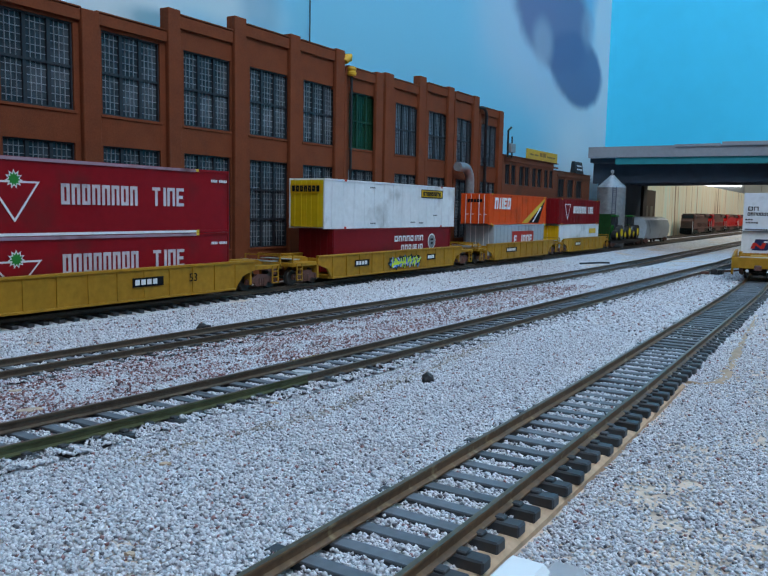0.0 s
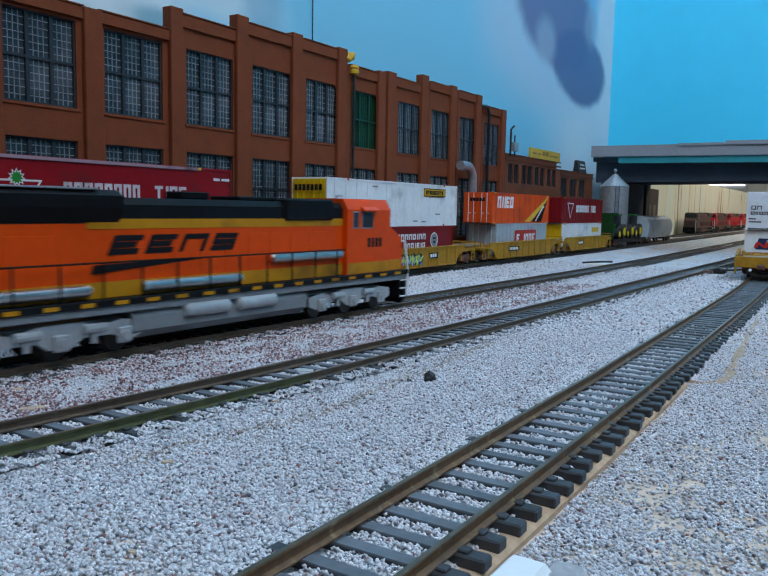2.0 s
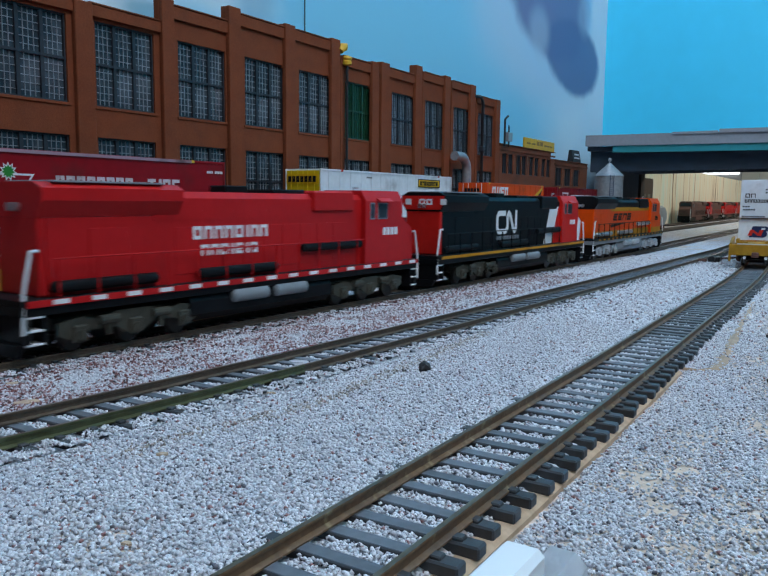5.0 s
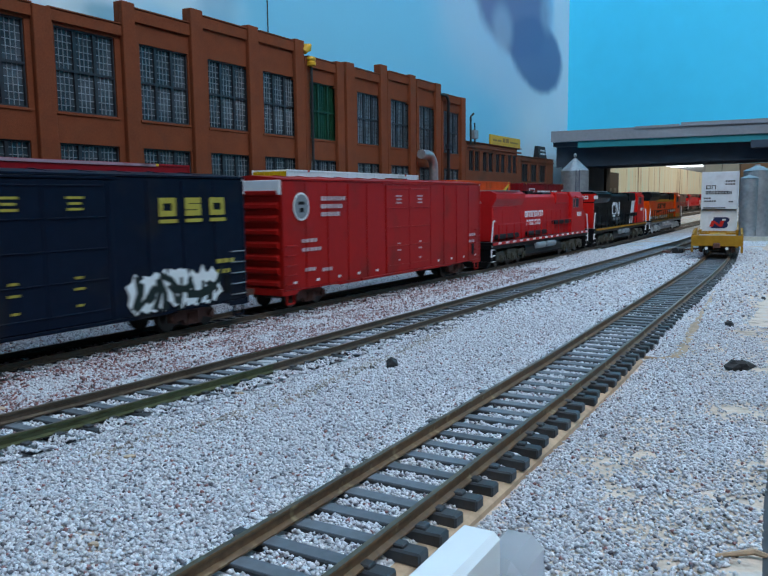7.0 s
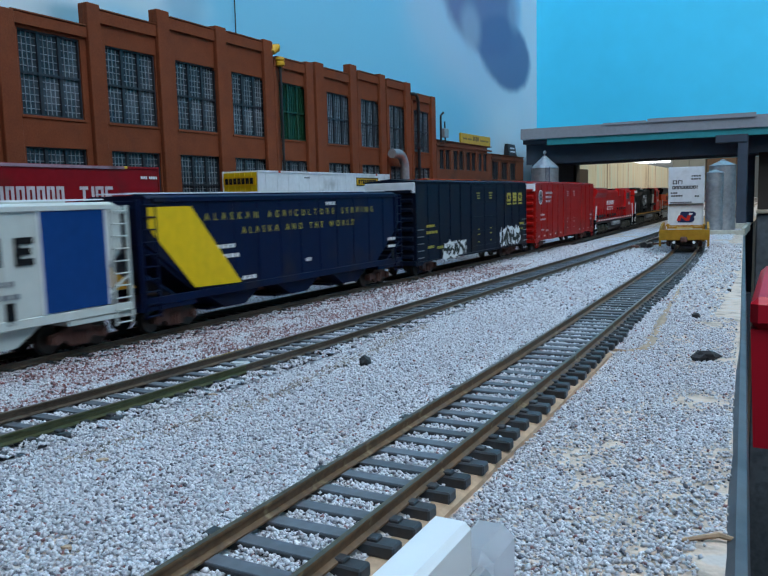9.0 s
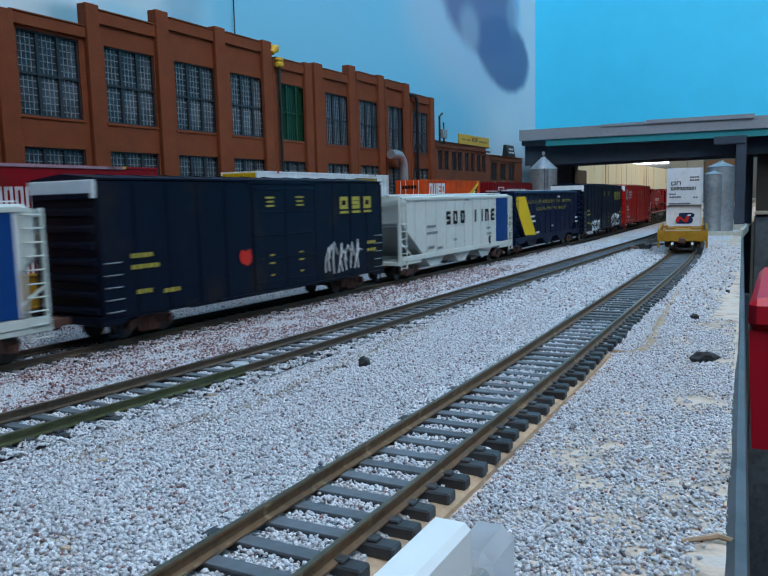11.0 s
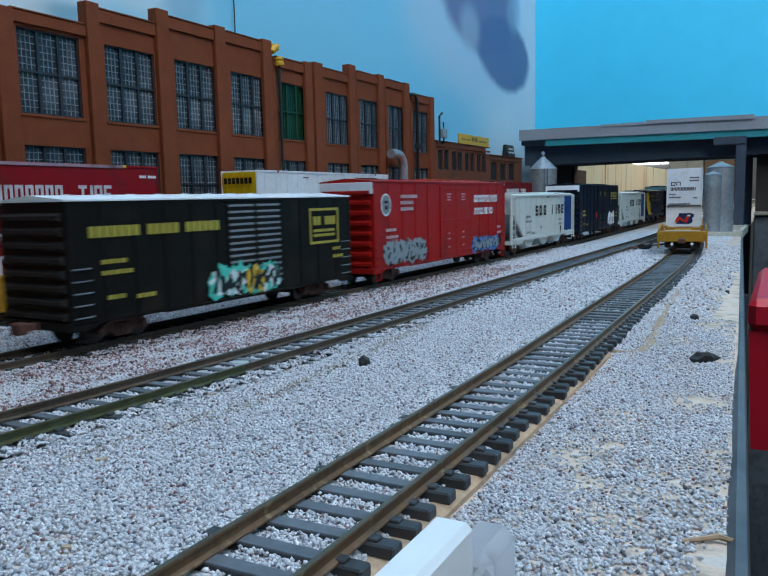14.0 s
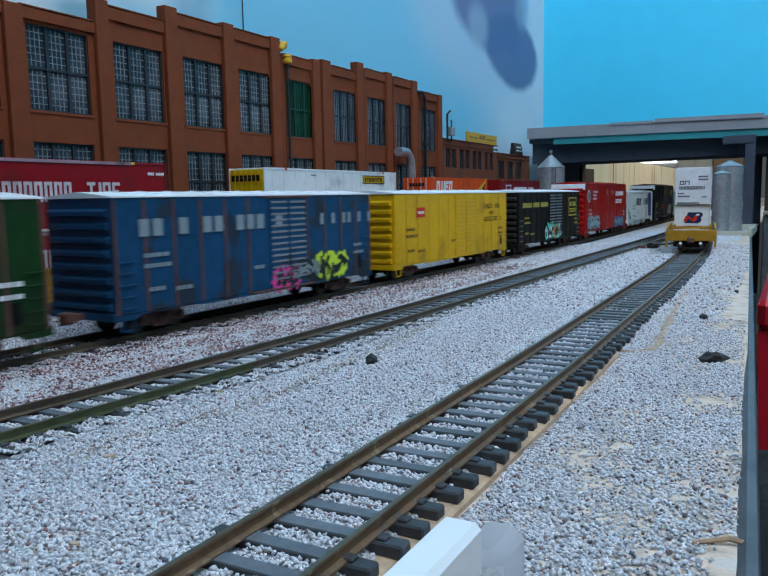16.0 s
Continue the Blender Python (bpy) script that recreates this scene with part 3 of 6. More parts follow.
def build_annex():
    f = thing("workshop_building", (BX, 0, -4), "low brown brick workshop with paired dark windows", "building")
    z0 = 4.0
    wins = [(812 + 42 * i + d, 14.5, 80, 103) for i in range(4) for d in (0, 18)] + [(990 + 38 * i, 27, 70, 94) for i in range(3)]
    y = 803.5
    for s, w, a, b in wins + [(1128, 0, 0, 0)]:
        top = 113.5 if s < 985 else 104.5
        part("pier", Shape().box(-30, y, 0, 0, s, top + z0), BRICK_FAR, f)
        if w:
            part("spandrel", Shape().box(-30, s, 0, 0, s + w, a + z0), BRICK_FAR, f)
            part("spandrel", Shape().box(-30, s, b + z0, 0, s + w, top + z0), BRICK_FAR, f)
            y = s + w
    glass = mat("workshop_glass", (0.02, 0.025, 0.03), 0.3, scale=50, vary=0.4)
    for s, w, a, b in wins:
        win = part("window", Shape().box(-3, 0, 0, -1.5, w, 1).box(-3, 0, b - a - 1, -1.5, w, b - a).box(-3, 0, 1, -1.5, 1, b - a - 1).box(-3, w - 1, 1, -1.5, w, b - a - 1).box(-2.8, w / 2 - 0.5, 1, -1.6, w / 2 + 0.5, b - a - 1), DARKFRAME, f, at=(0, s, a + z0))
        part("pane", Shape().box(-3.6, 0.3, 0.3, -3.05, w - 0.3, b - a - 0.3), glass, win)
    for y0, y1, z in ((803, 985, 113.5), (985, 1128, 104.5)):
        part("coping", Shape().box(-31, y0, z + z0, 1.5, y1, z + 3.0, 0.3).box(0.02, y0, z - 7 + z0, 1.2, y1, z - 5 + z0), BRICK_FAR, f)
    s = thing("rooftop_sign", (BX, 880, 113.5), "yellow rooftop sign board on the workshop", "sign")
    part("board", Shape().box(-3, 0, 0, -1, 106, 12.5, 0.3), YELLOW, s)
    marks = mat("brown_sign_marks", (0.25, 0.14, 0.03), 0.6)
    for i, (a, w, h) in enumerate(((8, 12, 2), (24, 12, 2), (42, 8, 5), (53, 9, 5), (68, 18, 2), (88, 9, 2))):
        part("mark", Shape().box(-1.0, a, 5, -0.7, a + w, 5 + h), marks, s)
    s = thing("roof_hatch", (BX - 8, 1060, 104.5), "black tilted roof sign box", "sign")
    part("box", Shape().prism([(0, 0), (9, 0), (6, 17), (2, 17)], 0, 34, "y"), BLACK, s)
    part("stripe", Shape().box(8.2, 6, 5, 8.9, 28, 7), WHITEPLASTIC, s)
    part("stripe", Shape().box(7.4, 8, 10, 8.2, 26, 12), WHITEPLASTIC, s)


def build_overpass():
    o = thing("road_overpass", (0, 1185, -900), "grey concrete road overpass with a teal girder, on dark posts", "bridge")
    z0 = 900.0
    part("deck_edge", Shape().prism([(-374, 135 + z0), (-374, 151.5 + z0), (60, 149.5 + z0), (60, 132 + z0)], 0, 12, "y"), CONCRETE, o)
    part("railing", Shape().prism([(-180, 148.5 + z0), (-180, 154 + z0), (-36, 153 + z0), (-36, 147 + z0)], -3, -0.5, "y").prism([(-245, 148.5 + z0), (-245, 152 + z0), (-182, 152 + z0), (-182, 148 + z0)], -2, -0.3, "y"), CONCRETE, o)
    part("girder", Shape().prism([(-332, 126 + z0), (-332, 135 + z0), (60, 133.5 + z0), (60, 123 + z0)], 3, 6, "y").prism([(-332, 124.5 + z0), (-332, 126 + z0), (60, 123 + z0), (60, 121.5 + z0)], 1, 8, "y"), TEAL, o)
    # Deck underside, beams, abutment and posts share one dark blue-grey.
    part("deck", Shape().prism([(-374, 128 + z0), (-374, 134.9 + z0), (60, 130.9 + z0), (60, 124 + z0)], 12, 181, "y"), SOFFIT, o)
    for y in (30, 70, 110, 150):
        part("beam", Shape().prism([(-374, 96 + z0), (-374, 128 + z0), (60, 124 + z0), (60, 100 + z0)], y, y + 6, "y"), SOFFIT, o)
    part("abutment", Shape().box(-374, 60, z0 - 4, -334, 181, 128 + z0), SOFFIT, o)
    part("post", Shape().box(-58, -4, z0 - 100, -45, 8, 124 + z0, 0.6).box(-87, -6, 113 + z0, -46, 10, 124 + z0, 0.5), SOFFIT, o)
    part("post", Shape().box(-50, 120, 0, -40, 132, 124 + z0, 0.6), SOFFIT, o)
    part("foot", Shape().box(-60, -10, 0, -36, 12, z0 - 100, 0.6), SOFFIT, o)


def build_silo(at, r, h, cone, words, ladder=None, ball=False, rings=10):
    s = thing("storage_silo", at, words, "silo", "grain silos")
    prof = []
    for i in range(rings * 4 + 1):
        z = h * i / (rings * 4)
        prof.append((r + (0.35 if i % 4 == 2 else 0.0), z))
    part("shell", Shape().lathe(prof, 40), GALV, s, smooth=True)
    part("roof", Shape().lathe([(r + 1.0, h - 0.4), (r + 1.0, h), (r * 0.18, h + cone), (r * 0.16, h + cone + 1.5)], 28), GALV, s)
    if ball:
        part("vent", Shape().lathe([(0.6, 0), (0.6, 2), (2.0, 3), (2.6, 5), (2.0, 7), (0.5, 8)], 16, (0, 0, h + cone + 1.5)), GALV, s, smooth=True)
    if ladder is not None:
        x, y = r * math.cos(ladder), r * math.sin(ladder)
        d = Vector((math.cos(ladder), math.sin(ladder), 0)) * 1.6
        side = Vector((-math.sin(ladder), math.cos(ladder), 0)) * 2.6
        lad = Shape()
        for sg in (-1, 1):
            lad.tube([(x + d.x + sg * side.x, y + d.y + sg * side.y, 0), (x + d.x + sg * side.x, y + d.y + sg * side.y, h + 1)], 0.5, 6)
        for i in range(int(h / 3)):
            lad.tube([(x + d.x - side.x, y + d.y - side.y, 2 + 3 * i), (x + d.x + side.x, y + d.y + side.y, 2 + 3 * i)], 0.35, 5)
        part("ladder", lad, mat("blue_grey_ladder", (0.06, 0.08, 0.14), 0.5), s)
    return s


def build_far_room():
    f = thing("lowrelief_building", (-402, 1415, -4), "dark brown low building against the far backdrop", "building")
    part("wall", Shape().box(0, 0, 0, 10, 318, 104, 0.5), mat("dark_brown_wall", (0.06, 0.035, 0.022), 0.8, scale=300, vary=0.3), f)
    for i in range(7):
        part("window", Shape().box(10, 14 + i * 43, 30, 10.6, 36 + i * 43, 70), mat("dull_pane", (0.10, 0.08, 0.05), 0.5) if i == 0 else bpy.data.materials["dull_pane"], f)
    for at, w, h, col, words in (((-560, 4500, -900), 172, 1240, (0.62, 0.60, 0.54), "tall cream cupboard in the far room"), ((-384, 4480, -900), 150, 1235, (0.30, 0.18, 0.11), "tall brown wooden cupboard in the far room")):
        c = thing("cupboard", at, words, "cupboard")
        m = mat("cupboard_paint", col, 0.6, scale=20, vary=0.12)
        part("body", Shape().box(0, 0, 0, w, 300, h, 4), m, c)
        for k in (0, 1):
            d = part("door", Shape().box(3 + k * (w / 2 - 2), -8, 60, w / 2 - 1 + k * (w / 2 - 2), -0.1, h - 20, 2), m, c)
            part("handle", Shape().tube([(w / 2 - 8 + k * 14, -16, 800), (w / 2 - 8 + k * 14, -16, 900)], 3, 8), GALV, d)


def build_siding():
    """A plain far track along the backdrop."""
    t = thing("track", (0, 0, 0), "far model track along the painted backdrop", "railway track", "yard tracks")
    for side in (-8.75, 8.75):
        part("rail", Shape().box(X_SIDING + side - 0.5, 1760, -2.4, X_SIDING + side + 0.5, 3000, 0), DARKRAIL, t)
    g = Shape()
    for i in range(160):
        g.box(X_SIDING - 14, 1762 + i * 7.7, -4.6, X_SIDING + 14, 1765 + i * 7.7, -2.45)
    tagged(part("far_tie", g, TIE, t), kind="stuff")


build_far_room()
build_factory()
build_annex()
build_overpass()
build_silo((-322, 1140, -4), 20.5, 91, 17, "galvanised silo with a conical roof and ball vent", ladder=-1.1, ball=True)
build_silo((-72.8, 1000, -4), 9.9, 72, 3.5, "slim galvanised silo with a domed top")
build_silo((-68.5, 1062, -4), 16, 82, 6.5, "tall galvanised silo with a conical roof")

# ---- rolling stock ----
deck_z = 18.2
X_SIDING = -368.0
def paint(name, color, rough=0.45, dirt_or_glint=0.0, vary=0.12):
    gloss = 0.1 if max(color) < 0.06 else 0.18
    d = ((color[0] * 0.35 + 0.02, color[1] * 0.35 + 0.016, color[2] * 0.35 + 0.012), 0.56, 0.86 - dirt_or_glint, 45) if dirt_or_glint else None
    return mat(name, color, rough, scale=260, vary=vary, bump=0.03, dirt_or_glint=d, spec=gloss)


RUST = mat("rust_brown_truck", (0.105, 0.045, 0.034), 0.75, scale=500, vary=0.5, bump=0.1)
DARKTRUCK = mat("olive_black_truck", (0.045, 0.042, 0.03), 0.7, scale=500, vary=0.5, bump=0.1)
SILVER = mat("silver_grey_paint", (0.42, 0.44, 0.46), 0.38, 0.35, scale=300, vary=0.2)
STEEL = mat("bright_steel", (0.5, 0.5, 0.5), 0.3, 0.9, scale=300, vary=0.2)
WHITE = paint("white_lettering_paint", (0.74, 0.75, 0.76))
FADEDWHITE = paint("faded_white_lettering", (0.50, 0.40, 0.42), 0.5, 0.0, 0.3)
CHAR = paint("black_paint", (0.008, 0.0085, 0.010), 0.42, vary=0.25)
CNBLACK = paint("locomotive_black", (0.005, 0.006, 0.0075), 0.36, vary=0.25)
ORANGE = paint("locomotive_orange", (0.70, 0.066, 0.003), 0.36)
GOLD = paint("locomotive_yellow", (0.48, 0.21, 0.008), 0.42, 0.1)
CNRED = paint("bright_red", (0.55, 0.014, 0.010), 0.36)
CPRED = paint("locomotive_red", (0.46, 0.011, 0.012), 0.36)
BOXRED = paint("boxcar_red", (0.335, 0.009, 0.007), 0.40, 0.05)
NAVY = paint("dark_navy", (0.005, 0.009, 0.021), 0.42, 0.1, 0.25)
ALASKA = paint("deep_blue", (0.004, 0.009, 0.036), 0.42, 0.05, 0.2)
HOPGREY = paint("pale_grey_hopper", (0.56, 0.60, 0.57), 0.5, 0.0, 0.08)
SOOBLUE = paint("mid_blue", (0.005, 0.045, 0.19), 0.42)
GBYELLOW = paint("boxcar_yellow", (0.66, 0.38, 0.008), 0.42, 0.01)
BOXBLACK = paint("black_green", (0.010, 0.0095, 0.0085), 0.45, 0.1, 0.25)
# Paler copy of the black, for ribs that catch the light.
LITBLACK = paint("lit_rib_black", (0.030, 0.029, 0.030), 0.35, 0.1, 0.25)
BOXBLUE = paint("weathered_blue", (0.008, 0.055, 0.13), 0.5, 0.25, 0.3)
BOXGREEN = paint("dark_green", (0.012, 0.045, 0.014), 0.5, 0.2, 0.25)
ROOFWHITE = mat("pale_galvanised_roof", (0.80, 0.83, 0.86), 0.4, 0.0, scale=200, vary=0.12)
WELLYEL = paint("weathered_yellow", (0.36, 0.185, 0.017), 0.5, 0.0, 0.3)
CTRED = paint("container_red", (0.25, 0.006, 0.011), 0.42, 0.05)
CPCONT = paint("container_crimson", (0.20, 0.008, 0.012), 0.45, 0.08)
CONTWHITE = paint("container_white", (0.72, 0.75, 0.78), 0.4, 0.05)
CONTGREY = paint("container_grey", (0.36, 0.41, 0.45), 0.45, 0.08)
CONTORANGE = paint("container_orange", (0.70, 0.08, 0.012), 0.42, 0.05)
TEXTYEL = paint("yellow_lettering", (0.40, 0.34, 0.06))
TEXTBLK = paint("black_lettering", (0.012, 0.012, 0.014))
MIDGREY = paint("mid_grey", (0.20, 0.22, 0.24), 0.45)
SPRAY = {
    "white": paint("white_spray", (0.70, 0.74, 0.76), 0.5), "teal": paint("teal_spray", (0.08, 0.55, 0.45), 0.5),
    "pink": paint("pink_spray", (0.75, 0.06, 0.32), 0.5), "lime": paint("lime_spray", (0.55, 0.72, 0.05), 0.5),
    "blue": paint("blue_spray", (0.04, 0.16, 0.45), 0.5), "grey": paint("grey_spray", (0.24, 0.30, 0.33), 0.5),
    "yellow": paint("orange_yellow_spray", (0.70, 0.45, 0.05), 0.5), "lilac": paint("lilac_spray", (0.35, 0.38, 0.70), 0.5),
    "dark": paint("dark_spray", (0.02, 0.03, 0.03), 0.5), "red": paint("red_spray", (0.55, 0.03, 0.02), 0.5),
}


def glyphs(parent, pattern, y, z, w, h, gap, material, x, stroke=0.22, slant=0.0, name="mark", axis="x"):
    """A row of plain block shapes for lettering: o a ring, n an arch, l a post, e a comb, t a tee, s a zigzag, - a bar, space a gap."""
    k = stroke * h
    g = k * 0.06
    outline = {
        "o": [(0, 0), (w, 0), (w, h), (w / 2 + g, h), (w / 2 + g, h - k), (w - k, h - k), (w - k, k), (k, k), (k, h - k), (w / 2 - g, h - k), (w / 2 - g, h), (0, h)],
        "n": [(0, 0), (k, 0), (k, h - k), (w - k, h - k), (w - k, 0), (w, 0), (w, h), (0, h)],
        "l": [(w * 0.2, 0), (w * 0.2 + k * 1.1, 0), (w * 0.2 + k * 1.1, h), (w * 0.2, h)],
        "e": [(0, 0), (w, 0), (w, k), (k, k), (k, h / 2 - k / 2), (w * 0.85, h / 2 - k / 2), (w * 0.85, h / 2 + k / 2), (k, h / 2 + k / 2), (k, h - k), (w, h - k), (w, h), (0, h)],
        "t": [(w / 2 - k / 2, 0), (w / 2 + k / 2, 0), (w / 2 + k / 2, h - k), (w, h - k), (w, h), (0, h), (0, h - k), (w / 2 - k / 2, h - k)],
        "s": [(0, 0), (w, 0), (w, h / 2 + k / 2), (k, h / 2 + k / 2), (k, h - k), (w, h - k), (w, h), (0, h), (0, h / 2 - k / 2), (w - k, h / 2 - k / 2), (w - k, k), (0, k)],
        "-": [(0, 0), (w, 0), (w, h), (0, h)],
    }
    small, pos, made = Shape(), y, None
    for c in pattern:
        if c in outline:
            q = [(pos + a + slant * b, z + b) for a, b in outline[c]]
            s = small if h < 3.0 else Shape()
            if axis == "x":
                s.prism(q, x, x + 0.14, "x")
            else:
                s.prism(q, x, x - 0.14, "y")
            if h >= 3.0:
                made = part(name, s, material, parent)
        pos += (w if c != "l" else w * 0.5) + gap
    if small.v:
        made = tagged(part(name, small, material, parent), kind="stuff")
    return made


def ribbon(parent, path, width, y, z, material, x):
    """A painted emblem: one band of even width along a bent path."""
    pts = [Vector((a + y, b + z)) for a, b in path]
    left, right = [], []
    for i, p in enumerate(pts):
        d0 = (p - pts[i - 1]).normalized() if i else (pts[1] - p).normalized()
        d1 = (pts[i + 1] - p).normalized() if i + 1 < len(pts) else d0
        d = (d0 + d1).normalized()
        q = Vector((-d.y, d.x)) * width / 2 / max(0.6, d.dot(d0))
        left.append(p + q), right.append(p - q)
    s = Shape().prism([tuple(v) for v in left + right[::-1]], x, x + 0.14, "x")
    return part("emblem", s, material, parent)


def graffiti(parent, y, z, w, h, colors, x, seed):
    """Sprayed tag: overlapping jagged patches, each colour one part."""
    rnd = random.Random(seed)
    for layer, c in enumerate(colors):
        s = Shape()
        count = max(4, int(w / 5)) if layer == 0 else max(7, int(w / 2.2))
        for i in range(count):
            cy = y + w * (i + 0.5) / count + rnd.uniform(-1, 1)
            cz = z + h * (0.5 + rnd.uniform(-0.10, 0.10))
            a0 = rnd.uniform(0, 6)
            pts = []
            if layer == 0:
                # a spiky blot: long and short reach in turn
                for k in range(14):
                    r = rnd.uniform(0.9, 1.15) if k % 2 else rnd.uniform(0.66, 0.9)
                    a = a0 + 2 * math.pi * k / 14
                    pts.append((cy + w / count * 1.1 * r * math.cos(a), cz + h * 0.5 * r * math.sin(a)))
            else:
                # a crooked stroke
                ang = rnd.choice((0.2, 0.7, 1.2, 1.57, 1.9, 2.5)) + rnd.uniform(-0.2, 0.2)
                l, t = rnd.uniform(0.22, 0.42) * h, rnd.uniform(0.045, 0.09) * h
                dy, dz = math.cos(ang), math.sin(ang)
                cz += rnd.uniform(-0.14, 0.14) * h
                pts = [(cy - dy * l - dz * t, cz - dz * l + dy * t), (cy - dy * l + dz * t * 1.6, cz - dz * l - dy * t * 1.6), (cy + dz * t * 2.2, cz - dy * t * 2.2), (cy + dy * l + dz * t, cz + dz * l - dy * t), (cy + dy * l - dz * t, cz + dz * l + dy * t), (cy + dz * t * 0.4, cz)]
            x0 = x + 0.12 * layer
            s.prism(pts, x0 + 0.01 * (i % 3), x0 + 0.1 + 0.01 * (i % 3), "x")
        tagged(part("graffiti", s, SPRAY[c], parent, "sprayed graffiti in " + c), kind="stuff")


def wheelset_mesh():
    s = Shape()
    for sg in (-1, 1):
        s.tube([(sg * 9.6, 0, 5.0), (sg * 9.2, 0, 5.0), (sg * 7.4, 0, 5.0), (sg * 7.3, 0, 5.0)], [4.6, 5.0, 5.0, 5.5], 20)
    s.tube([(-9, 0, 5.0), (9, 0, 5.0)], 1.1, 8)
    return s


WHEELS = mesh_of("wheelset", wheelset_mesh(), mat("dark_wheel_steel", (0.05, 0.045, 0.04), 0.45, 0.6, scale=400, vary=0.3), True)


def truck(parent, y, material, wide=13.0):
    """A two-axle truck: side frames with spring nests, bolster and wheelsets."""
    t = part("truck", Shape().box(-wide + 1.5, y - 2, 5, wide - 1.5, y + 2, 8.5, 0.3), material, parent)
    for sg in (-1, 1):
        s = Shape()
        o = [(-12.5, 4.0), (-12.5, 7.0), (-7, 7.6), (-4, 9.4), (4, 9.4), (7, 7.6), (12.5, 7.0), (12.5, 4.0), (9, 3.6), (6, 4.6), (4, 2.2), (-4, 2.2), (-6, 4.6), (-9, 3.6)]
        x0 = sg * wide
        s.prism([(y + a, b) for a, b in o], x0 - sg * 1.6, x0, "x")
        for a in (-10.5, 10.5):
            s.tube([(x0 - sg * 0.2, y + a, 5.2), (x0 + sg * 1.0, y + a, 5.2)], 1.7, 10)
        for a in (-1.8, 0, 1.8):
            s.tube([(x0 + sg * 0.3, y + a, 2.6), (x0 + sg * 0.3, y + a, 7.0)], 0.75, 6)
        part("side_frame", s, material, t)
    for a in (-10.5, 10.5):
        part("wheelset", WHEELS, None, t, at=(0, y + a, 0))
    return t


def coupler(parent, y, d, material=None):
    s = Shape().box(-1.6, y, 7.6, 1.6, y + d * 7, 10.2, 0.3).box(-2.6, y + d * 5, 6.8, 2.6, y + d * 9.5, 11, 0.6)
    return part("coupler", s, material or RUST, parent)


def rungs(parent, x, y0, y1, z0, z1, n, material, name="ladder", posts=True):
    s = Shape()
    sg = 1 if x > 0 else -1
    for i in range(n):
        z = z0 + (z1 - z0) * i / (n - 1)
        s.tube([(x, y0, z), (x + sg * 1.0, y0 + 0.3, z), (x + sg * 1.0, y1 - 0.3, z), (x, y1, z)], 0.28, 5)
    if posts:
        for y in (y0, y1):
            s.box(x, y - 0.35, z0 - 1, x + sg * 0.7, y + 0.35, z1 + 1)
    return part(name, s, material, parent)


build_siding()
MOVERS = []
TRAIN = "moving freight train"


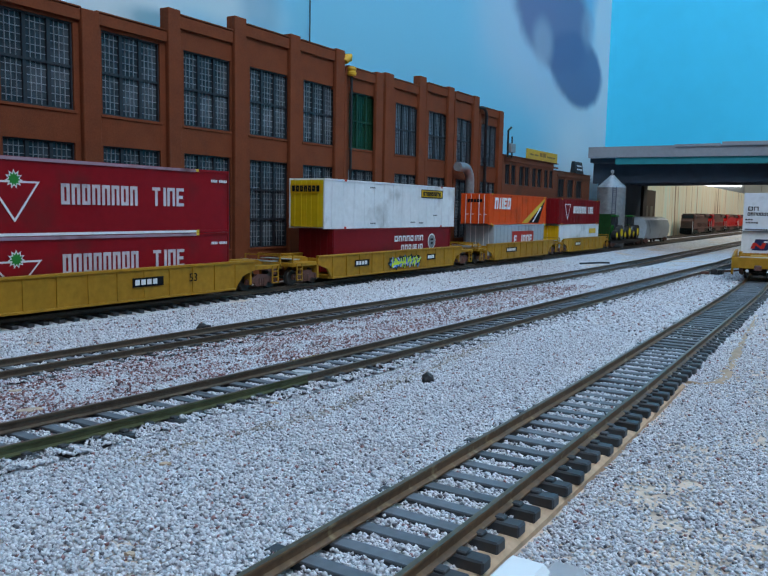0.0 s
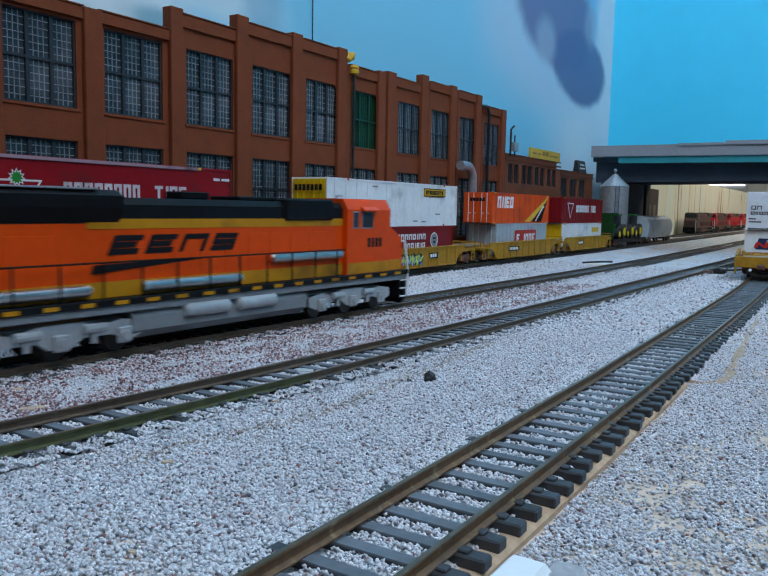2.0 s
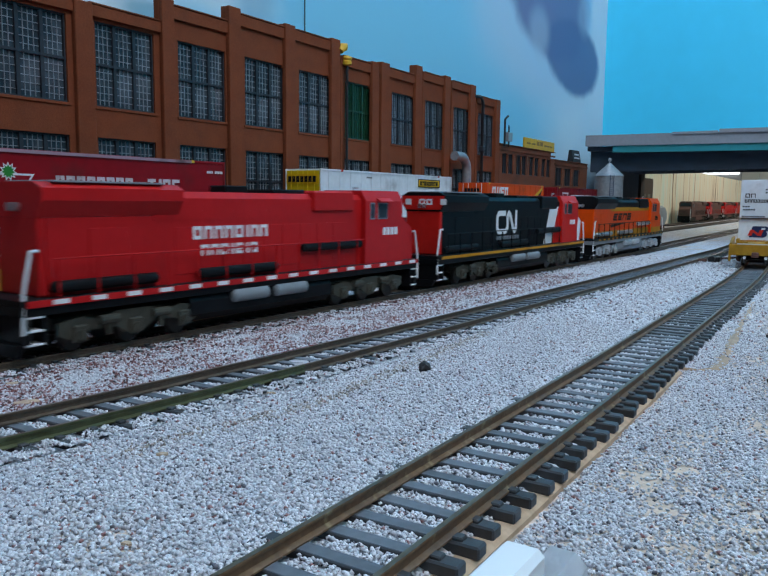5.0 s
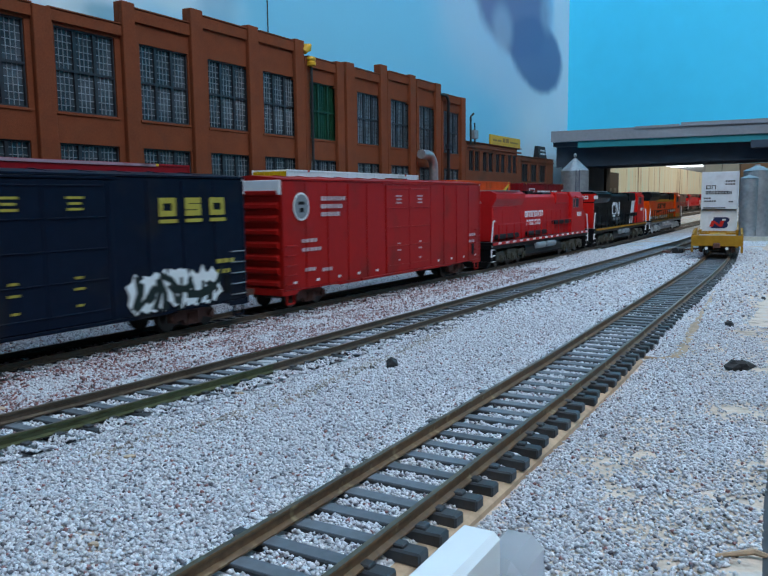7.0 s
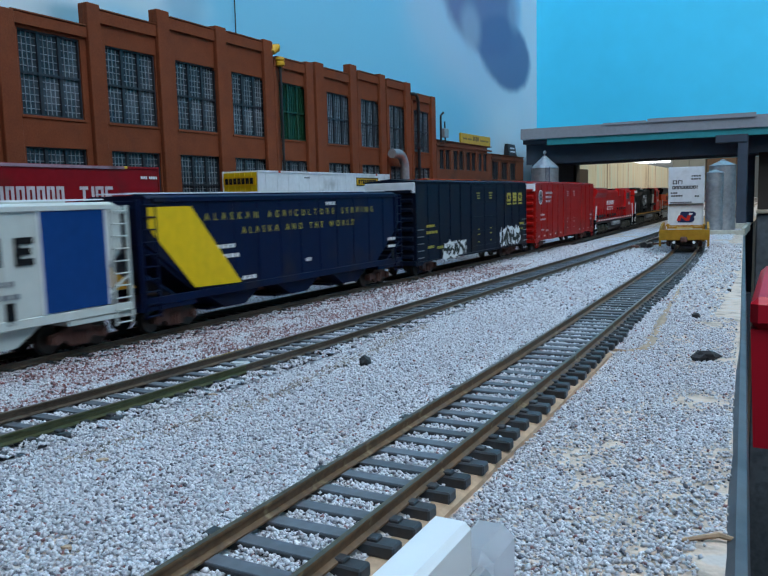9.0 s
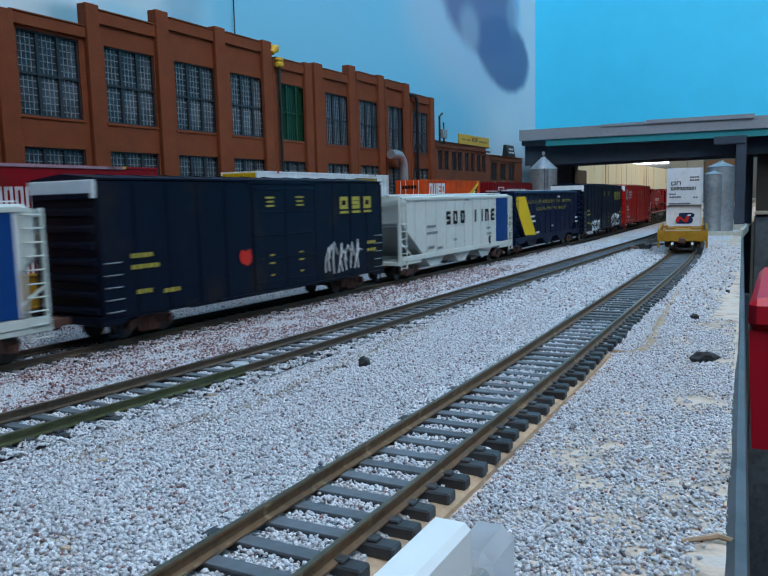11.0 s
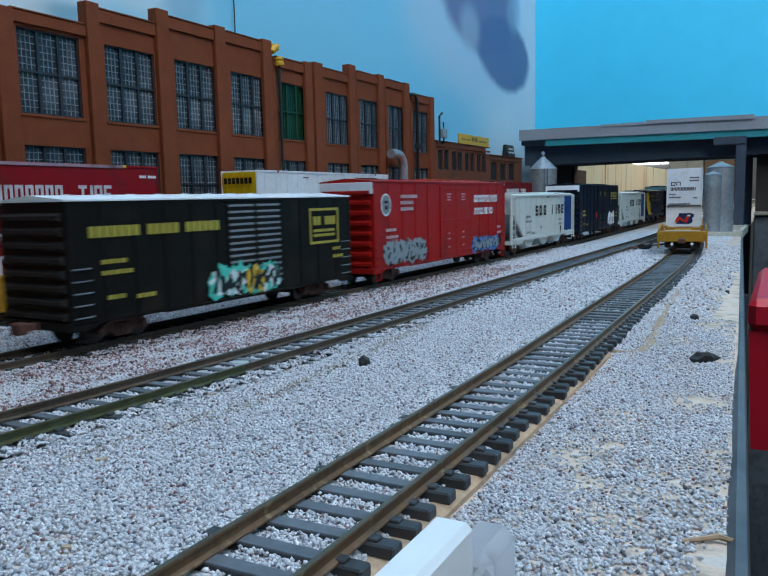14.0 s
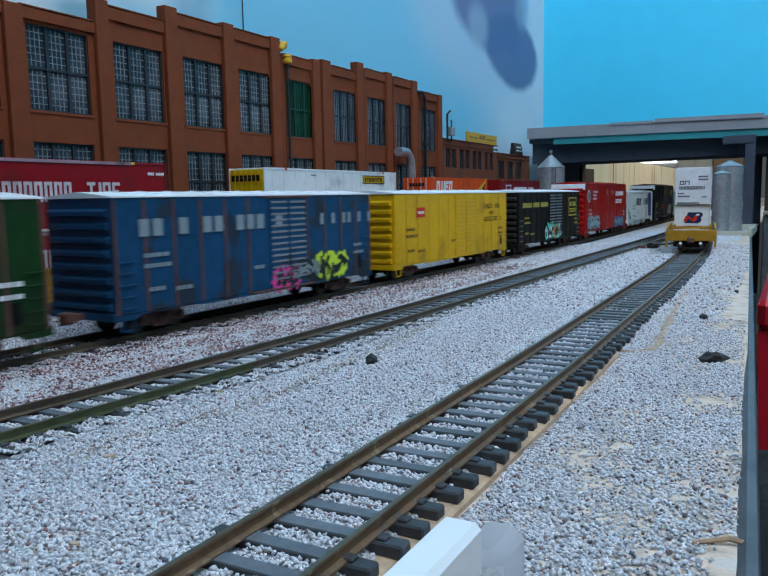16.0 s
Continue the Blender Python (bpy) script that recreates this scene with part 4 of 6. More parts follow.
def boxcar(front, L, H, paintwork, words, door=(0.42, 0.66), end_white=False, roof=None, ribs=12, slats=False, name="boxcar", trucks=None, W=37.0, rib_mat=None, slat_mat=None):
    c = thing(name, (-227, 0, 0), words, "boxcar", TRAIN)
    x = W / 2
    y0, y1 = -L + 5, -5
    z0 = 9.5
    body = Shape().box(-x, y0, z0, x, y1, H - 1.5, 0.4)
    part("body", body, paintwork, c)
    # stepped side sill, deeper at the middle
    for sg in (-1, 1):
        part("side_sill", Shape().prism([(y0, 7.4), (y0, z0 + 0.01), (y1, z0 + 0.01), (y1, 7.4), (y1 - 9, 7.4), (y1 - 12, 9.0), (y1 - 42, 9.0), (y1 - 46, 8.4), (y0 + 46, 8.4), (y0 + 42, 9.0), (y0 + 12, 9.0), (y0 + 9, 7.4)], sg * x - sg * 1.4, sg * x - sg * 0.05, "x"), paintwork, c)
    d0, d1 = y0 + (y1 - y0) * door[0], y0 + (y1 - y0) * door[1]
    step = (y1 - y0) / ribs
    for i in range(ribs + 1):
        y = y0 + i * step
        y = min(max(y, y0 + 0.6), y1 - 0.6)
        if d0 - 1 < y < d1 + 1:
            continue
        for sg in (-1, 1):
            part("rib", Shape().box(sg * x, y - 0.7, z0, sg * (x + 0.45), y + 0.7, H - 2.5, 0.15), rib_mat or paintwork, c)
    for sg in (-1, 1):
        dr = part("door", Shape().box(sg * x, d0, z0 + 0.5, sg * (x + 0.7), d1, H - 3, 0.2).box(sg * (x + 0.7), (d0 + d1) / 2 - 0.25, z0 + 1, sg * (x + 0.9), (d0 + d1) / 2 + 0.25, H - 3.5), paintwork, c)
        n = 14 if slats else 5
        for i in range(n):
            z = z0 + 4 + (H - z0 - 9) * i / (n - 1)
            for a, b in ((d0 + 1, (d0 + d1) / 2 - 1), ((d0 + d1) / 2 + 1, d1 - 1)):
                # A grey slat_mat paints the metal glint onto slats of dark cars.
                part("door_bar", Shape().box(sg * (x + 0.7), a, z, sg * (x + 1.05), b, z + (1.0 if slats else 0.5), 0.12), slat_mat or paintwork, dr)
        part("door_rail", Shape().box(sg * x, d0 - (d1 - d0) * 0.5, z0 - 0.6, sg * (x + 1.2), d1 + 4, z0 + 0.3, 0.1), rib_mat or paintwork, c)
        part("door_rail", Shape().box(sg * x, d0 - 4, H - 2.6, sg * (x + 0.9), d1 + 4, H - 1.8, 0.1), rib_mat or paintwork, c)
        for ya, yb in ((y0 + 1, y0 + 9), (y1 - 9, y1 - 1)):
            # Rungs on navy and black cars are grey to carry their highlights.
            rungs(c, sg * x, ya, yb, 12, 29, 5, MIDGREY if paintwork in (NAVY, BOXBLACK) else paintwork, posts=False)
        for ya in (y0 + 2, y1 - 8):
            part("step", Shape().box(sg * (x - 0.6), ya, 3.6, sg * x, ya + 0.6, z0).box(sg * (x - 0.6), ya + 5.4, 3.6, sg * x, ya + 6, z0).box(sg * (x - 0.6), ya, 3.2, sg * x, ya + 6, 3.9), paintwork, c)
    if not slats:
        for q in (0.26, 0.74):
            yq = d0 + (d1 - d0) * q
            for k, (w, z) in enumerate(((7, H - 9.0), (5, H - 10.8), (6, H - 12.6), (3, H * 0.42), (4, H * 0.36), (2.5, H * 0.27))):
                part("door_mark", Shape().box(x + 0.91, yq - w / 2, z, x + 1.0, yq + w / 2, z + 0.8), TEXTYEL if paintwork is NAVY else FADEDWHITE, c)
    # ribbed ends
    for y, d in ((y0, -1), (y1, 1)):
        n = 8
        for i in range(n):
            z = z0 + 3 + (H - z0 - 10) * i / (n - 1)
            # The black car's ribs have their highlights painted in with a paler black.
            part("end_rib", Shape().prism([(y, z - 1.7), (y + d * 1.8, z - 0.7), (y + d * 1.8, z + 0.7), (y, z + 1.7)], -x + 2, x - 2, "x"), LITBLACK if paintwork is BOXBLACK else paintwork, c)
        if end_white:
            part("end_top", Shape().box(-x + 0.1, y, H - 7.8, x - 0.1, y + d * 1.2, H - 1.5, 0.2), ROOFWHITE, c, "white painted top of the end")
        part("end_sill", Shape().box(-x, y, 7.5, x, y + d * 1.6, z0 + 1, 0.2), paintwork, c)
        coupler(c, y + d * 1, d)
    roofm = roof or paintwork
    r = Shape().prism([(-x - 0.5, H - 1.5), (-x - 0.5, H - 0.9), (0, H + 0.9), (x + 0.5, H - 0.9), (x + 0.5, H - 1.5)], y0 - 0.6, y1 + 0.6, "y")
    part("roof", r, roofm, c)
    for i in range(1, ribs):
        y = y0 + i * step
        part("roof_seam", Shape().prism([(-x, H - 0.95), (0, H + 1.25), (x, H - 0.95), (0, H + 0.8)], y - 0.4, y + 0.4, "y"), roofm, c)
    part("underframe", Shape().box(-4, y0 + 2, 7.4, 4, y1 - 2, 9.6, 0.3).box(-13, (y0 + y1) / 2 - 14, 6.0, -5, (y0 + y1) / 2 - 6, 9.6, 0.3), RUST, c)
    for y in (y0 + 27, y1 - 27):
        truck(c, y, RUST)
    MOVERS.append((c, front, 1.07 if H > 56 else 1.015))
    return c, x + 0.5, y0, y1


def hopper(front, L, H, paintwork, words, end_paint=None, stripe=None, bays=3, slope=None):
    c = thing("covered_hopper", (-227, 0, 0), words, "hopper car", TRAIN)
    W = 36.0
    x = W / 2
    y0, y1 = -L + 5, -5
    zt = H - 1.5
    out = [(y0 + 4, zt), (y1 - 4, zt), (y1 - 4, 34), (y1 - 32, 14.5), (y0 + 32, 14.5), (y0 + 4, 34)]
    part("body", Shape().prism(out, -x, x, "x"), paintwork, c)
    for sg in (-1, 1):
        n = 12
        for i in range(n + 1):
            y = y0 + 6 + (y1 - y0 - 12) * i / n
            a = y - (y0 + 4)
            b = (y1 - 4) - y
            zb = 15 if min(a, b) > 27 else 34 - (min(a, b) / 28) * 19
            part("rib", Shape().box(sg * x, y - 0.5, zb, sg * (x + 0.35), y + 0.5, zt - 1, 0.1), paintwork, c)
        part("top_chord", Shape().box(sg * (x - 1), y0 + 8, zt - 1.2, sg * (x + 0.9), y1 - 8, zt + 0.6, 0.2), paintwork, c)
        part("side_sill", Shape().box(sg * (x - 0.8), y0 + 1, 11.6, sg * (x + 0.5), y1 - 1, 14.6, 0.2), paintwork, c)
    # bays
    span = (y1 - y0 - 66) / bays
    for i in range(bays):
        a = y0 + 33 + i * span
        part("hopper_bay", Shape().prism([(a + 1, 14.4), (a + span * 0.36, 5.5), (a + span * 0.64, 5.5), (a + span - 1, 14.4)], -x + 2.5, x - 2.5, "x"), paintwork if end_paint is None else end_paint, c)
        # Gates of the pale hopper are darkened for the shadow among the bays.
        part("gate", Shape().box(-8, a + span * 0.3, 4.2, 8, a + span * 0.7, 5.4, 0.2), MIDGREY if paintwork is HOPGREY else paintwork, c)
    for y, d in ((y0, -1), (y1, 1)):
        # slope sheet, end posts, platform and ladder
        part("slope_sheet", Shape().prism([(y - d * 3.9, 33.6), (y - d * 3.9, 32), (y - d * 32, 13), (y - d * 32, 14.4)], -x + 1, x - 1, "x"), slope or paintwork, c)
        part("platform", Shape().box(-x, y - d * 30, 9.6, x, y + d * 0.5, 11.5, 0.2), paintwork, c)
        for sg in (-1, 1):
            part("end_post", Shape().box(sg * (x - 1.4), y - d * 1.6, 11, sg * (x + 0.2), y - d * 0.1, zt, 0.2), paintwork, c)
            part("brace", Shape().tube([(sg * (x - 0.8), y - d * 1, 24), (sg * (x - 0.8), y - d * 22, 12)], 0.6, 6), paintwork, c)
            rungs(c, sg * x, min(y - d * 1.5, y - d * 9), max(y - d * 1.5, y - d * 9), 8, zt - 2, 10, paintwork, posts=True)
        part("end_beam", Shape().box(-x, y - d * 2, zt - 3, x, y - d * 0.6, zt - 0.5, 0.2), paintwork, c)
        coupler(c, y, d)
    part("roof", Shape().prism([(-x - 0.5, zt), (-x + 3, zt + 1.4), (x - 3, zt + 1.4), (x + 0.5, zt)], y0 + 6, y1 - 6, "y"), paintwork, c)
    hatch = Shape().box(-2.2, y0 + 16, zt + 1.4, 2.2, y1 - 16, zt + 2.4, 0.3)
    part("hatch", hatch, paintwork, c)
    part("running_board", Shape().box(5, y0 + 4, zt + 2.0, 9, y1 - 4, zt + 2.5).box(-9, y0 + 4, zt + 2.0, -5, y1 - 4, zt + 2.5), ROOFWHITE, c)
    part("center_sill", Shape().box(-3, y0, 7.5, 3, y1, 11, 0.2), RUST, c)
    for y in (y0 + 22, y1 - 22):
        truck(c, y, RUST)
    MOVERS.append((c, front, 1.07))
    return c, x + 0.36, y0, y1


def loco(front, words, cab, hood, top, sill, band, end, truckm, frame_m, parked=None, L=247):
    """A six-axle diesel with a wide cab nose, walkways and handrails; nose at y 0."""
    c = thing("locomotive", (-227, 0, 0), words, "locomotive", TRAIN)
    yr = -L + 12
    deck = 18.0
    part("frame", Shape().box(-15.5, yr - 8, 13.2, 15.5, -4, 16.2, 0.3), frame_m, c)
    part("walkway", Shape().box(-16, yr - 8, 16.2, 16, -3, deck, 0.2), sill, c)
    # hood with tapered shoulders, radiator wings at the rear
    hw, hz = 12.0, 51.0
    cab0, cab1 = -54, -19
    part("hood", Shape().prism([(-hw, deck), (-hw, 41.5), (hw, 41.5), (hw, deck)], yr + 4, cab0, "y"), hood, c)
    part("hood_band", Shape().prism([(-hw - 0.2, 39.8), (-hw - 0.2, 43.0), (hw + 0.2, 43.0), (hw + 0.2, 39.8)], yr + 48, cab0 - 0.1, "y"), band, c)
    part("hood_top", Shape().prism([(-hw - 0.1, 42), (-hw - 0.1, 47.5), (-hw + 2, 49.8), (hw - 2, 49.8), (hw + 0.1, 47.5), (hw + 0.1, 42)], yr + 40, cab0, "y"), top, c)
    part("radiator", Shape().prism([(-hw, 41.6), (-15.3, 46.5), (-15.3, 50.2), (-11, 52), (11, 52), (15.3, 50.2), (15.3, 46.5), (hw, 41.6)], yr + 1, yr + 60, "y"), top, c)
    part("radiator_grille", Shape().box(-13.5, yr + 6, 51.8, 13.5, yr + 52, 52.5, 0.2), MIDGREY, c)
    part("hood_door", Shape().box(hw, yr + 20, deck + 4, hw + 0.3, yr + 36, 38, 0.1), hood, c)
    for i in range(9):
        y = yr + 58 + i * 12.4
        part("hood_door", Shape().box(hw, y, deck + 3, hw + 0.25, y + 11.4, 37.5, 0.1), hood, c)
    part("exhaust", Shape().box(-5, yr + 92, 49.8, 5, yr + 106, 52.5, 0.4), CHAR, c)
    part("fan_housing", Shape().box(-9, yr + 118, 49.8, 9, yr + 140, 51.4, 0.4), CHAR, c)
    part("dynamic_brake_box", Shape().box(-13.5, cab0 - 40, 42.3, 13.5, cab0 - 8, 51.2, 0.8), top, c)
    # cab and nose
    part("cab", Shape().prism([(-15, deck), (-15, 47), (-12, 51.8), (12, 51.8), (15, 47), (15, deck)], cab0, cab1, "y"), cab, c)
    glass = DARKFRAME
    for sg in (-1, 1):
        for a, b in ((cab0 + 4, cab0 + 8.5), (cab0 + 11, cab0 + 20)):
            w = part("window", Shape().box(sg * 15, a, 38.5, sg * 15.3, b, 46.3, 0.2), MIDGREY, c)
            part("pane", Shape().box(sg * 15.3, a + 0.6, 39.2, sg * 15.45, b - 0.6, 45.6), glass, w)
        part("sunshade", Shape().prism([(sg * 15, 47.6), (sg * 18, 46.4), (sg * 18, 46.9), (sg * 15, 48.4)], cab0 + 10, cab0 + 22, "y"), cab, c)
    part("nose", Shape().prism([(cab1 - 0.2, deck), (cab1 - 0.2, 39.5), (cab1 + 2, 39.5), (-6.5, 34), (-5, 31), (-5, deck)], -13, 13, "x"), cab, c)
    part("windshield", Shape().prism([(cab1, 40.2), (cab1, 47.5), (cab1 + 0.5, 47.5), (cab1 + 0.5, 40.2)], -12, 12, "x"), glass, c)
    part("nose_door", Shape().box(-3.5, -5, deck + 1, 3.5, -4.6, 31, 0.2), cab, c)
    # rear end
    part("rear_end", Shape().box(-hw, yr + 1, deck, hw, yr + 4, 42, 0.6), end, c)
    part("headlight", Shape().tube([(-1.6, yr + 1.2, 44.5), (-1.6, yr - 0.8, 44.5)], 1.4, 10).tube([(1.6, yr + 1.2, 44.5), (1.6, yr - 0.8, 44.5)], 1.4, 10), STEEL, c)
    # side band below the cab and along the walkway edge
    for sg in (-1, 1):
        part("sill_stripe", Shape().box(sg * 16.0, yr - 6, 15.8, sg * 16.25, -4, 17.8), CHAR if cab is ORANGE else band, c)
        s = Shape()
        for i in range(13):
            y = yr + 6 + i * 15.2
            if y < cab0 - 2:
                s.tube([(sg * 15.4, y, deck), (sg * 15.4, y, deck + 11.5)], 0.38, 5)
        s.tube([(sg * 15.4, yr + 4, deck + 11.5), (sg * 15.4, cab0 - 2, deck + 11.5)], 0.32, 5)
        part("handrail", s, CHAR if cab is not CPRED else cab, c)
        for y, d in ((-4, 1), (yr - 5, -1)):
            part("grab_iron", Shape().tube([(sg * 15, y - d * 4, deck + 14), (sg * 15, y - d * 1.5, deck + 14), (sg * 15, y + d * 1.5, deck + 2), (sg * 15, y + d * 2, deck - 10)], 0.6, 6), WHITE, c)
            st = part("steps", Shape().box(sg * 8, y - d * 6, 4, sg * 15.2, y - d * 5.2, 17), CHAR, c)
            for z in (4.5, 8.5, 12.5):
                part("step", Shape().box(sg * 8, y - d * 5.2, z, sg * 15.2, y + d * 0.5, z + 0.6, 0.1), STEEL if z > 20 else WHITE, st)
    for y, d in ((-3, 1), (yr - 7, -1)):
        part("pilot", Shape().box(-15, y - d * 3, 5, 15, y, 16.2, 0.4).prism([(-12, 1.2), (-14, 5), (14, 5), (12, 1.2)], y - d * 1, y + d * 1.5, "y"), CHAR, c)
        coupler(c, y, d, CHAR)
    # tank, air reservoirs, trucks
    tank = Shape().prism([(-13.5, 13), (-14.5, 11), (-14.5, 6.5), (-11, 3.8), (11, 3.8), (14.5, 6.5), (14.5, 11), (13.5, 13)], -172, -82, "y")
    part("fuel_tank", tank, frame_m, c)
    for y in (-150, -124):
        part("air_reservoir", Shape().tube([(14.8, y, 11.5), (14.8, y + 1, 11.5), (14.8, y + 21, 11.5), (14.8, y + 22, 11.5)], [1.5, 2.5, 2.5, 1.5], 12), SILVER if cab is ORANGE else MIDGREY, c, smooth=True)
    for y, n in ((yr + 4, 44), (-167, 47), (-103, 47)):
        z = deck + (9.5 if y == -103 else 3.0)
        part("air_line_tank", Shape().tube([(13.7, y, z), (13.7, y + 1, z), (13.7, y + n - 1, z), (13.7, y + n, z)], [1.0, 1.8, 1.8, 1.0], 12), STEEL if cab is ORANGE else CHAR, c, smooth=True)
    for yc in (-48, -198):
        t = part("truck", Shape().box(-8, yc - 30, 7, 8, yc + 30, 11, 0.4), truckm, c)
        for sg in (-1, 1):
            s = Shape().prism([(yc - 31, 6), (yc - 31, 9.8), (yc - 22, 11.2), (yc - 14, 9.2), (yc - 8, 11.6), (yc + 8, 11.6), (yc + 14, 9.2), (yc + 22, 11.2), (yc + 31, 9.8), (yc + 31, 6), (yc + 26, 4.2), (yc + 18, 6.6), (yc + 8, 6.6), (yc + 4, 4.2), (yc - 4, 4.2), (yc - 8, 6.6), (yc - 18, 6.6), (yc - 26, 4.2)], sg * 12.2, sg * 13.6, "x")
            part("side_frame", s, truckm, t)
            for a in (-23, 0, 23):
                part("journal_box", Shape().box(sg * 13.6, yc + a - 2.8, 3.4, sg * 15.0, yc + a + 2.8, 8.8, 0.5).tube([(sg * 15, yc + a, 5.8), (sg * 15.8, yc + a, 5.8)], 1.6, 10), truckm, t)
            for a in (-11.5, 11.5):
                part("brake_cylinder", Shape().tube([(sg * 14.4, yc + a - 4, 9.4), (sg * 14.4, yc + a + 4, 9.4)], [1.5, 1.5], 10).box(sg * 13.6, yc + a - 1, 4.6, sg * 14.6, yc + a + 1, 8.6), truckm, t)
        for a in (-23, 0, 23):
            part("wheelset", WHEELS, None, t, at=(0, yc + a, 0))
    if parked is not None:
        c.matrix_world = pose(X_SIDING * MM, parked * MM, 0, 0, 0, 180)
        tagged(c, group="parked engines")
        return c, hw + 0.3
    part("horn", Shape().tube([(3, cab0 + 6, 51.8), (3, cab0 + 6, 53.2), (3, cab0 + 10, 53.2)], 0.5, 6), STEEL, c)
    MOVERS.append((c, front, 1.10))
    return c, hw + 0.3


def build_train():
    # orange leader
    c, x = loco(0, "orange and black model diesel locomotive with yellow bands", ORANGE, ORANGE, CHAR, CHAR, GOLD, ORANGE, SILVER, MIDGREY)
    glyphs(c, "eens", -180, 31.6, 11.8, 6.2, 3.0, TEXTBLK, x, 0.3, 0.55)
    part("swoosh", Shape().prism([(-185, 28.6), (-131, 29.6), (-150, 28.2), (-186, 25.8)], x, x + 0.14, "x"), TEXTBLK, c)
    glyphs(c, "----", -38, 30, 2.2, 4.2, 0.9, TEXTBLK, 15.05, 0.3)
    part("yellow_side", Shape().box(14.95, -53.5, deck_z, 15.12, -19.5, deck_z + 5.0).box(12.9, -20, deck_z, 13.1, -6, deck_z + 5), GOLD, c)
    part("yellow_side", Shape().box(12.28, -232, deck_z, 12.5, -54.5, deck_z + 5.0), GOLD, c)
    for i in range(18):
        part("reflector", Shape().box(16.26, -230 + i * 12.6, 16.1, 16.4, -225 + i * 12.6, 17.4), GOLD, c)
    # black second engine
    c, x = loco(-284, "black model diesel locomotive with a red cab and white diagonal stripe", CNRED, CNBLACK, CNBLACK, CNBLACK, CNBLACK, CNRED, DARKTRUCK, CNBLACK, L=261)
    part("sill_line", Shape().box(16.26, -252, 16.0, 16.45, -5, 17.6), GOLD, c)
    part("stripe", Shape().prism([(-86, 18.3), (-70, 18.3), (-57, 44), (-74, 44)], x - 0.05, x + 0.2, "x"), WHITE, c)
    part("stripe", Shape().prism([(-70, 18.3), (-54.1, 18.3), (-54.1, 44), (-57, 44)], x - 0.05, x + 0.2, "x"), CNRED, c)
    ribbon(c, [(15.0, 13.0), (4.2, 13.0), (1.7, 10.6), (1.7, 4.2), (4.2, 1.7), (15.4, 1.7), (18.2, 4.0), (18.4, 11.2), (20.2, 13.1), (22.4, 12.0), (28.4, 2.9), (30.6, 1.7), (32.6, 3.6), (32.6, 14.8)], 3.2, -171, 27.0, WHITE, x)
    glyphs(c, "---------", -170, 23.6, 3.2, 2.4, 1.0, MIDGREY, x)
    part("nose_stripe", Shape().prism([(-16, 18.3), (-9, 18.3), (-6, 33), (-12, 36)], 13.0, 13.2, "x"), WHITE, c)
    glyphs(c, "----", -37, 31, 2.2, 3.4, 0.9, WHITE, 15.05, 0.3)
    part("end_cap", Shape().prism([(-12, 42.5), (-14.6, 46.4), (-14.6, 50), (14.6, 50), (14.6, 46.4), (12, 42.5)], -248.7, -248.0, "y"), CNRED, c)
    glyphs(c, "- oo -", -12, 45.2, 4.0, 3.2, 0.9, WHITE, -248.7, 0.28, axis="y")
    # red third engine
    c, x = loco(-560, "red model diesel locomotive with white lettering bars", CPRED, CPRED, CPRED, CHAR, CPRED, CPRED, DARKTRUCK, CHAR)
    glyphs(c, "onnnolnn", -168, 33, 4.6, 4.6, 1.2, WHITE, x, 0.26)
    glyphs(c, "nnolelo", -164, 27, 4.2, 4.0, 1.2, WHITE, x, 0.26)
    glyphs(c, "----", -38, 31, 2.8, 3.6, 0.9, WHITE, 15.05, 0.3)
    for i in range(16):
        part("reflector", Shape().box(16.26, -232 + i * 14.6, 16.2, 16.4, -226 + i * 14.6, 17.6), WHITE, c)
    # weathered engines parked beyond the overpass
    for y, body, cab in ((1960, RUST, RUST), (2225, RUST, CPRED), (2490, CPRED, CPRED), (2755, CONTORANGE, CPRED)):
        loco(0, "weathered red-brown model diesel locomotive parked beyond the overpass", cab, body, RUST, RUST, body, body, DARKTRUCK, RUST, parked=y)
    # freight cars
    c, x, y0, y1 = boxcar(-825, 228, 59, BOXRED, "bright red model high-cube boxcar with a round white emblem", end_white=True, roof=BOXRED)
    emblem(c, x, y0 + 14, 46)
    for k in range(3):
        glyphs(c, ("--------", "-------", "------")[k], y0 + 30, 48.5 - k * 3.6, 2.0, 1.9, 0.7, FADEDWHITE, x)
    small_marks(c, x, y0, y1, FADEDWHITE, 1)
    dashes(c, x, y0, y1, 12, WHITE)
    c, x, y0, y1 = boxcar(-1069, 222, 59, NAVY, "dark navy model high-cube boxcar with white graffiti", end_white=True, roof=NAVY)
    for k in range(3):
        glyphs(c, "oso"[k], y1 - 48 + k * 13.5, 43.6, 8.5, 6.6, 0, TEXTYEL, x, 0.3)
        glyphs(c, "-", y1 - 48 + k * 13.5, 41.2, 9.0, 1.3, 0, TEXTYEL, x)
    small_marks(c, x, y0, y1, TEXTYEL, 2)
    graffiti(c, y1 - 62, 9, 44, 15, ["white", "dark"], x, 3)
    graffiti(c, y0 + 42, 8, 34, 12, ["white", "dark"], x, 4)
    c, x, y0, y1 = hopper(-1300, 224, 52, ALASKA, "dark blue model covered hopper with a broad yellow diagonal band")
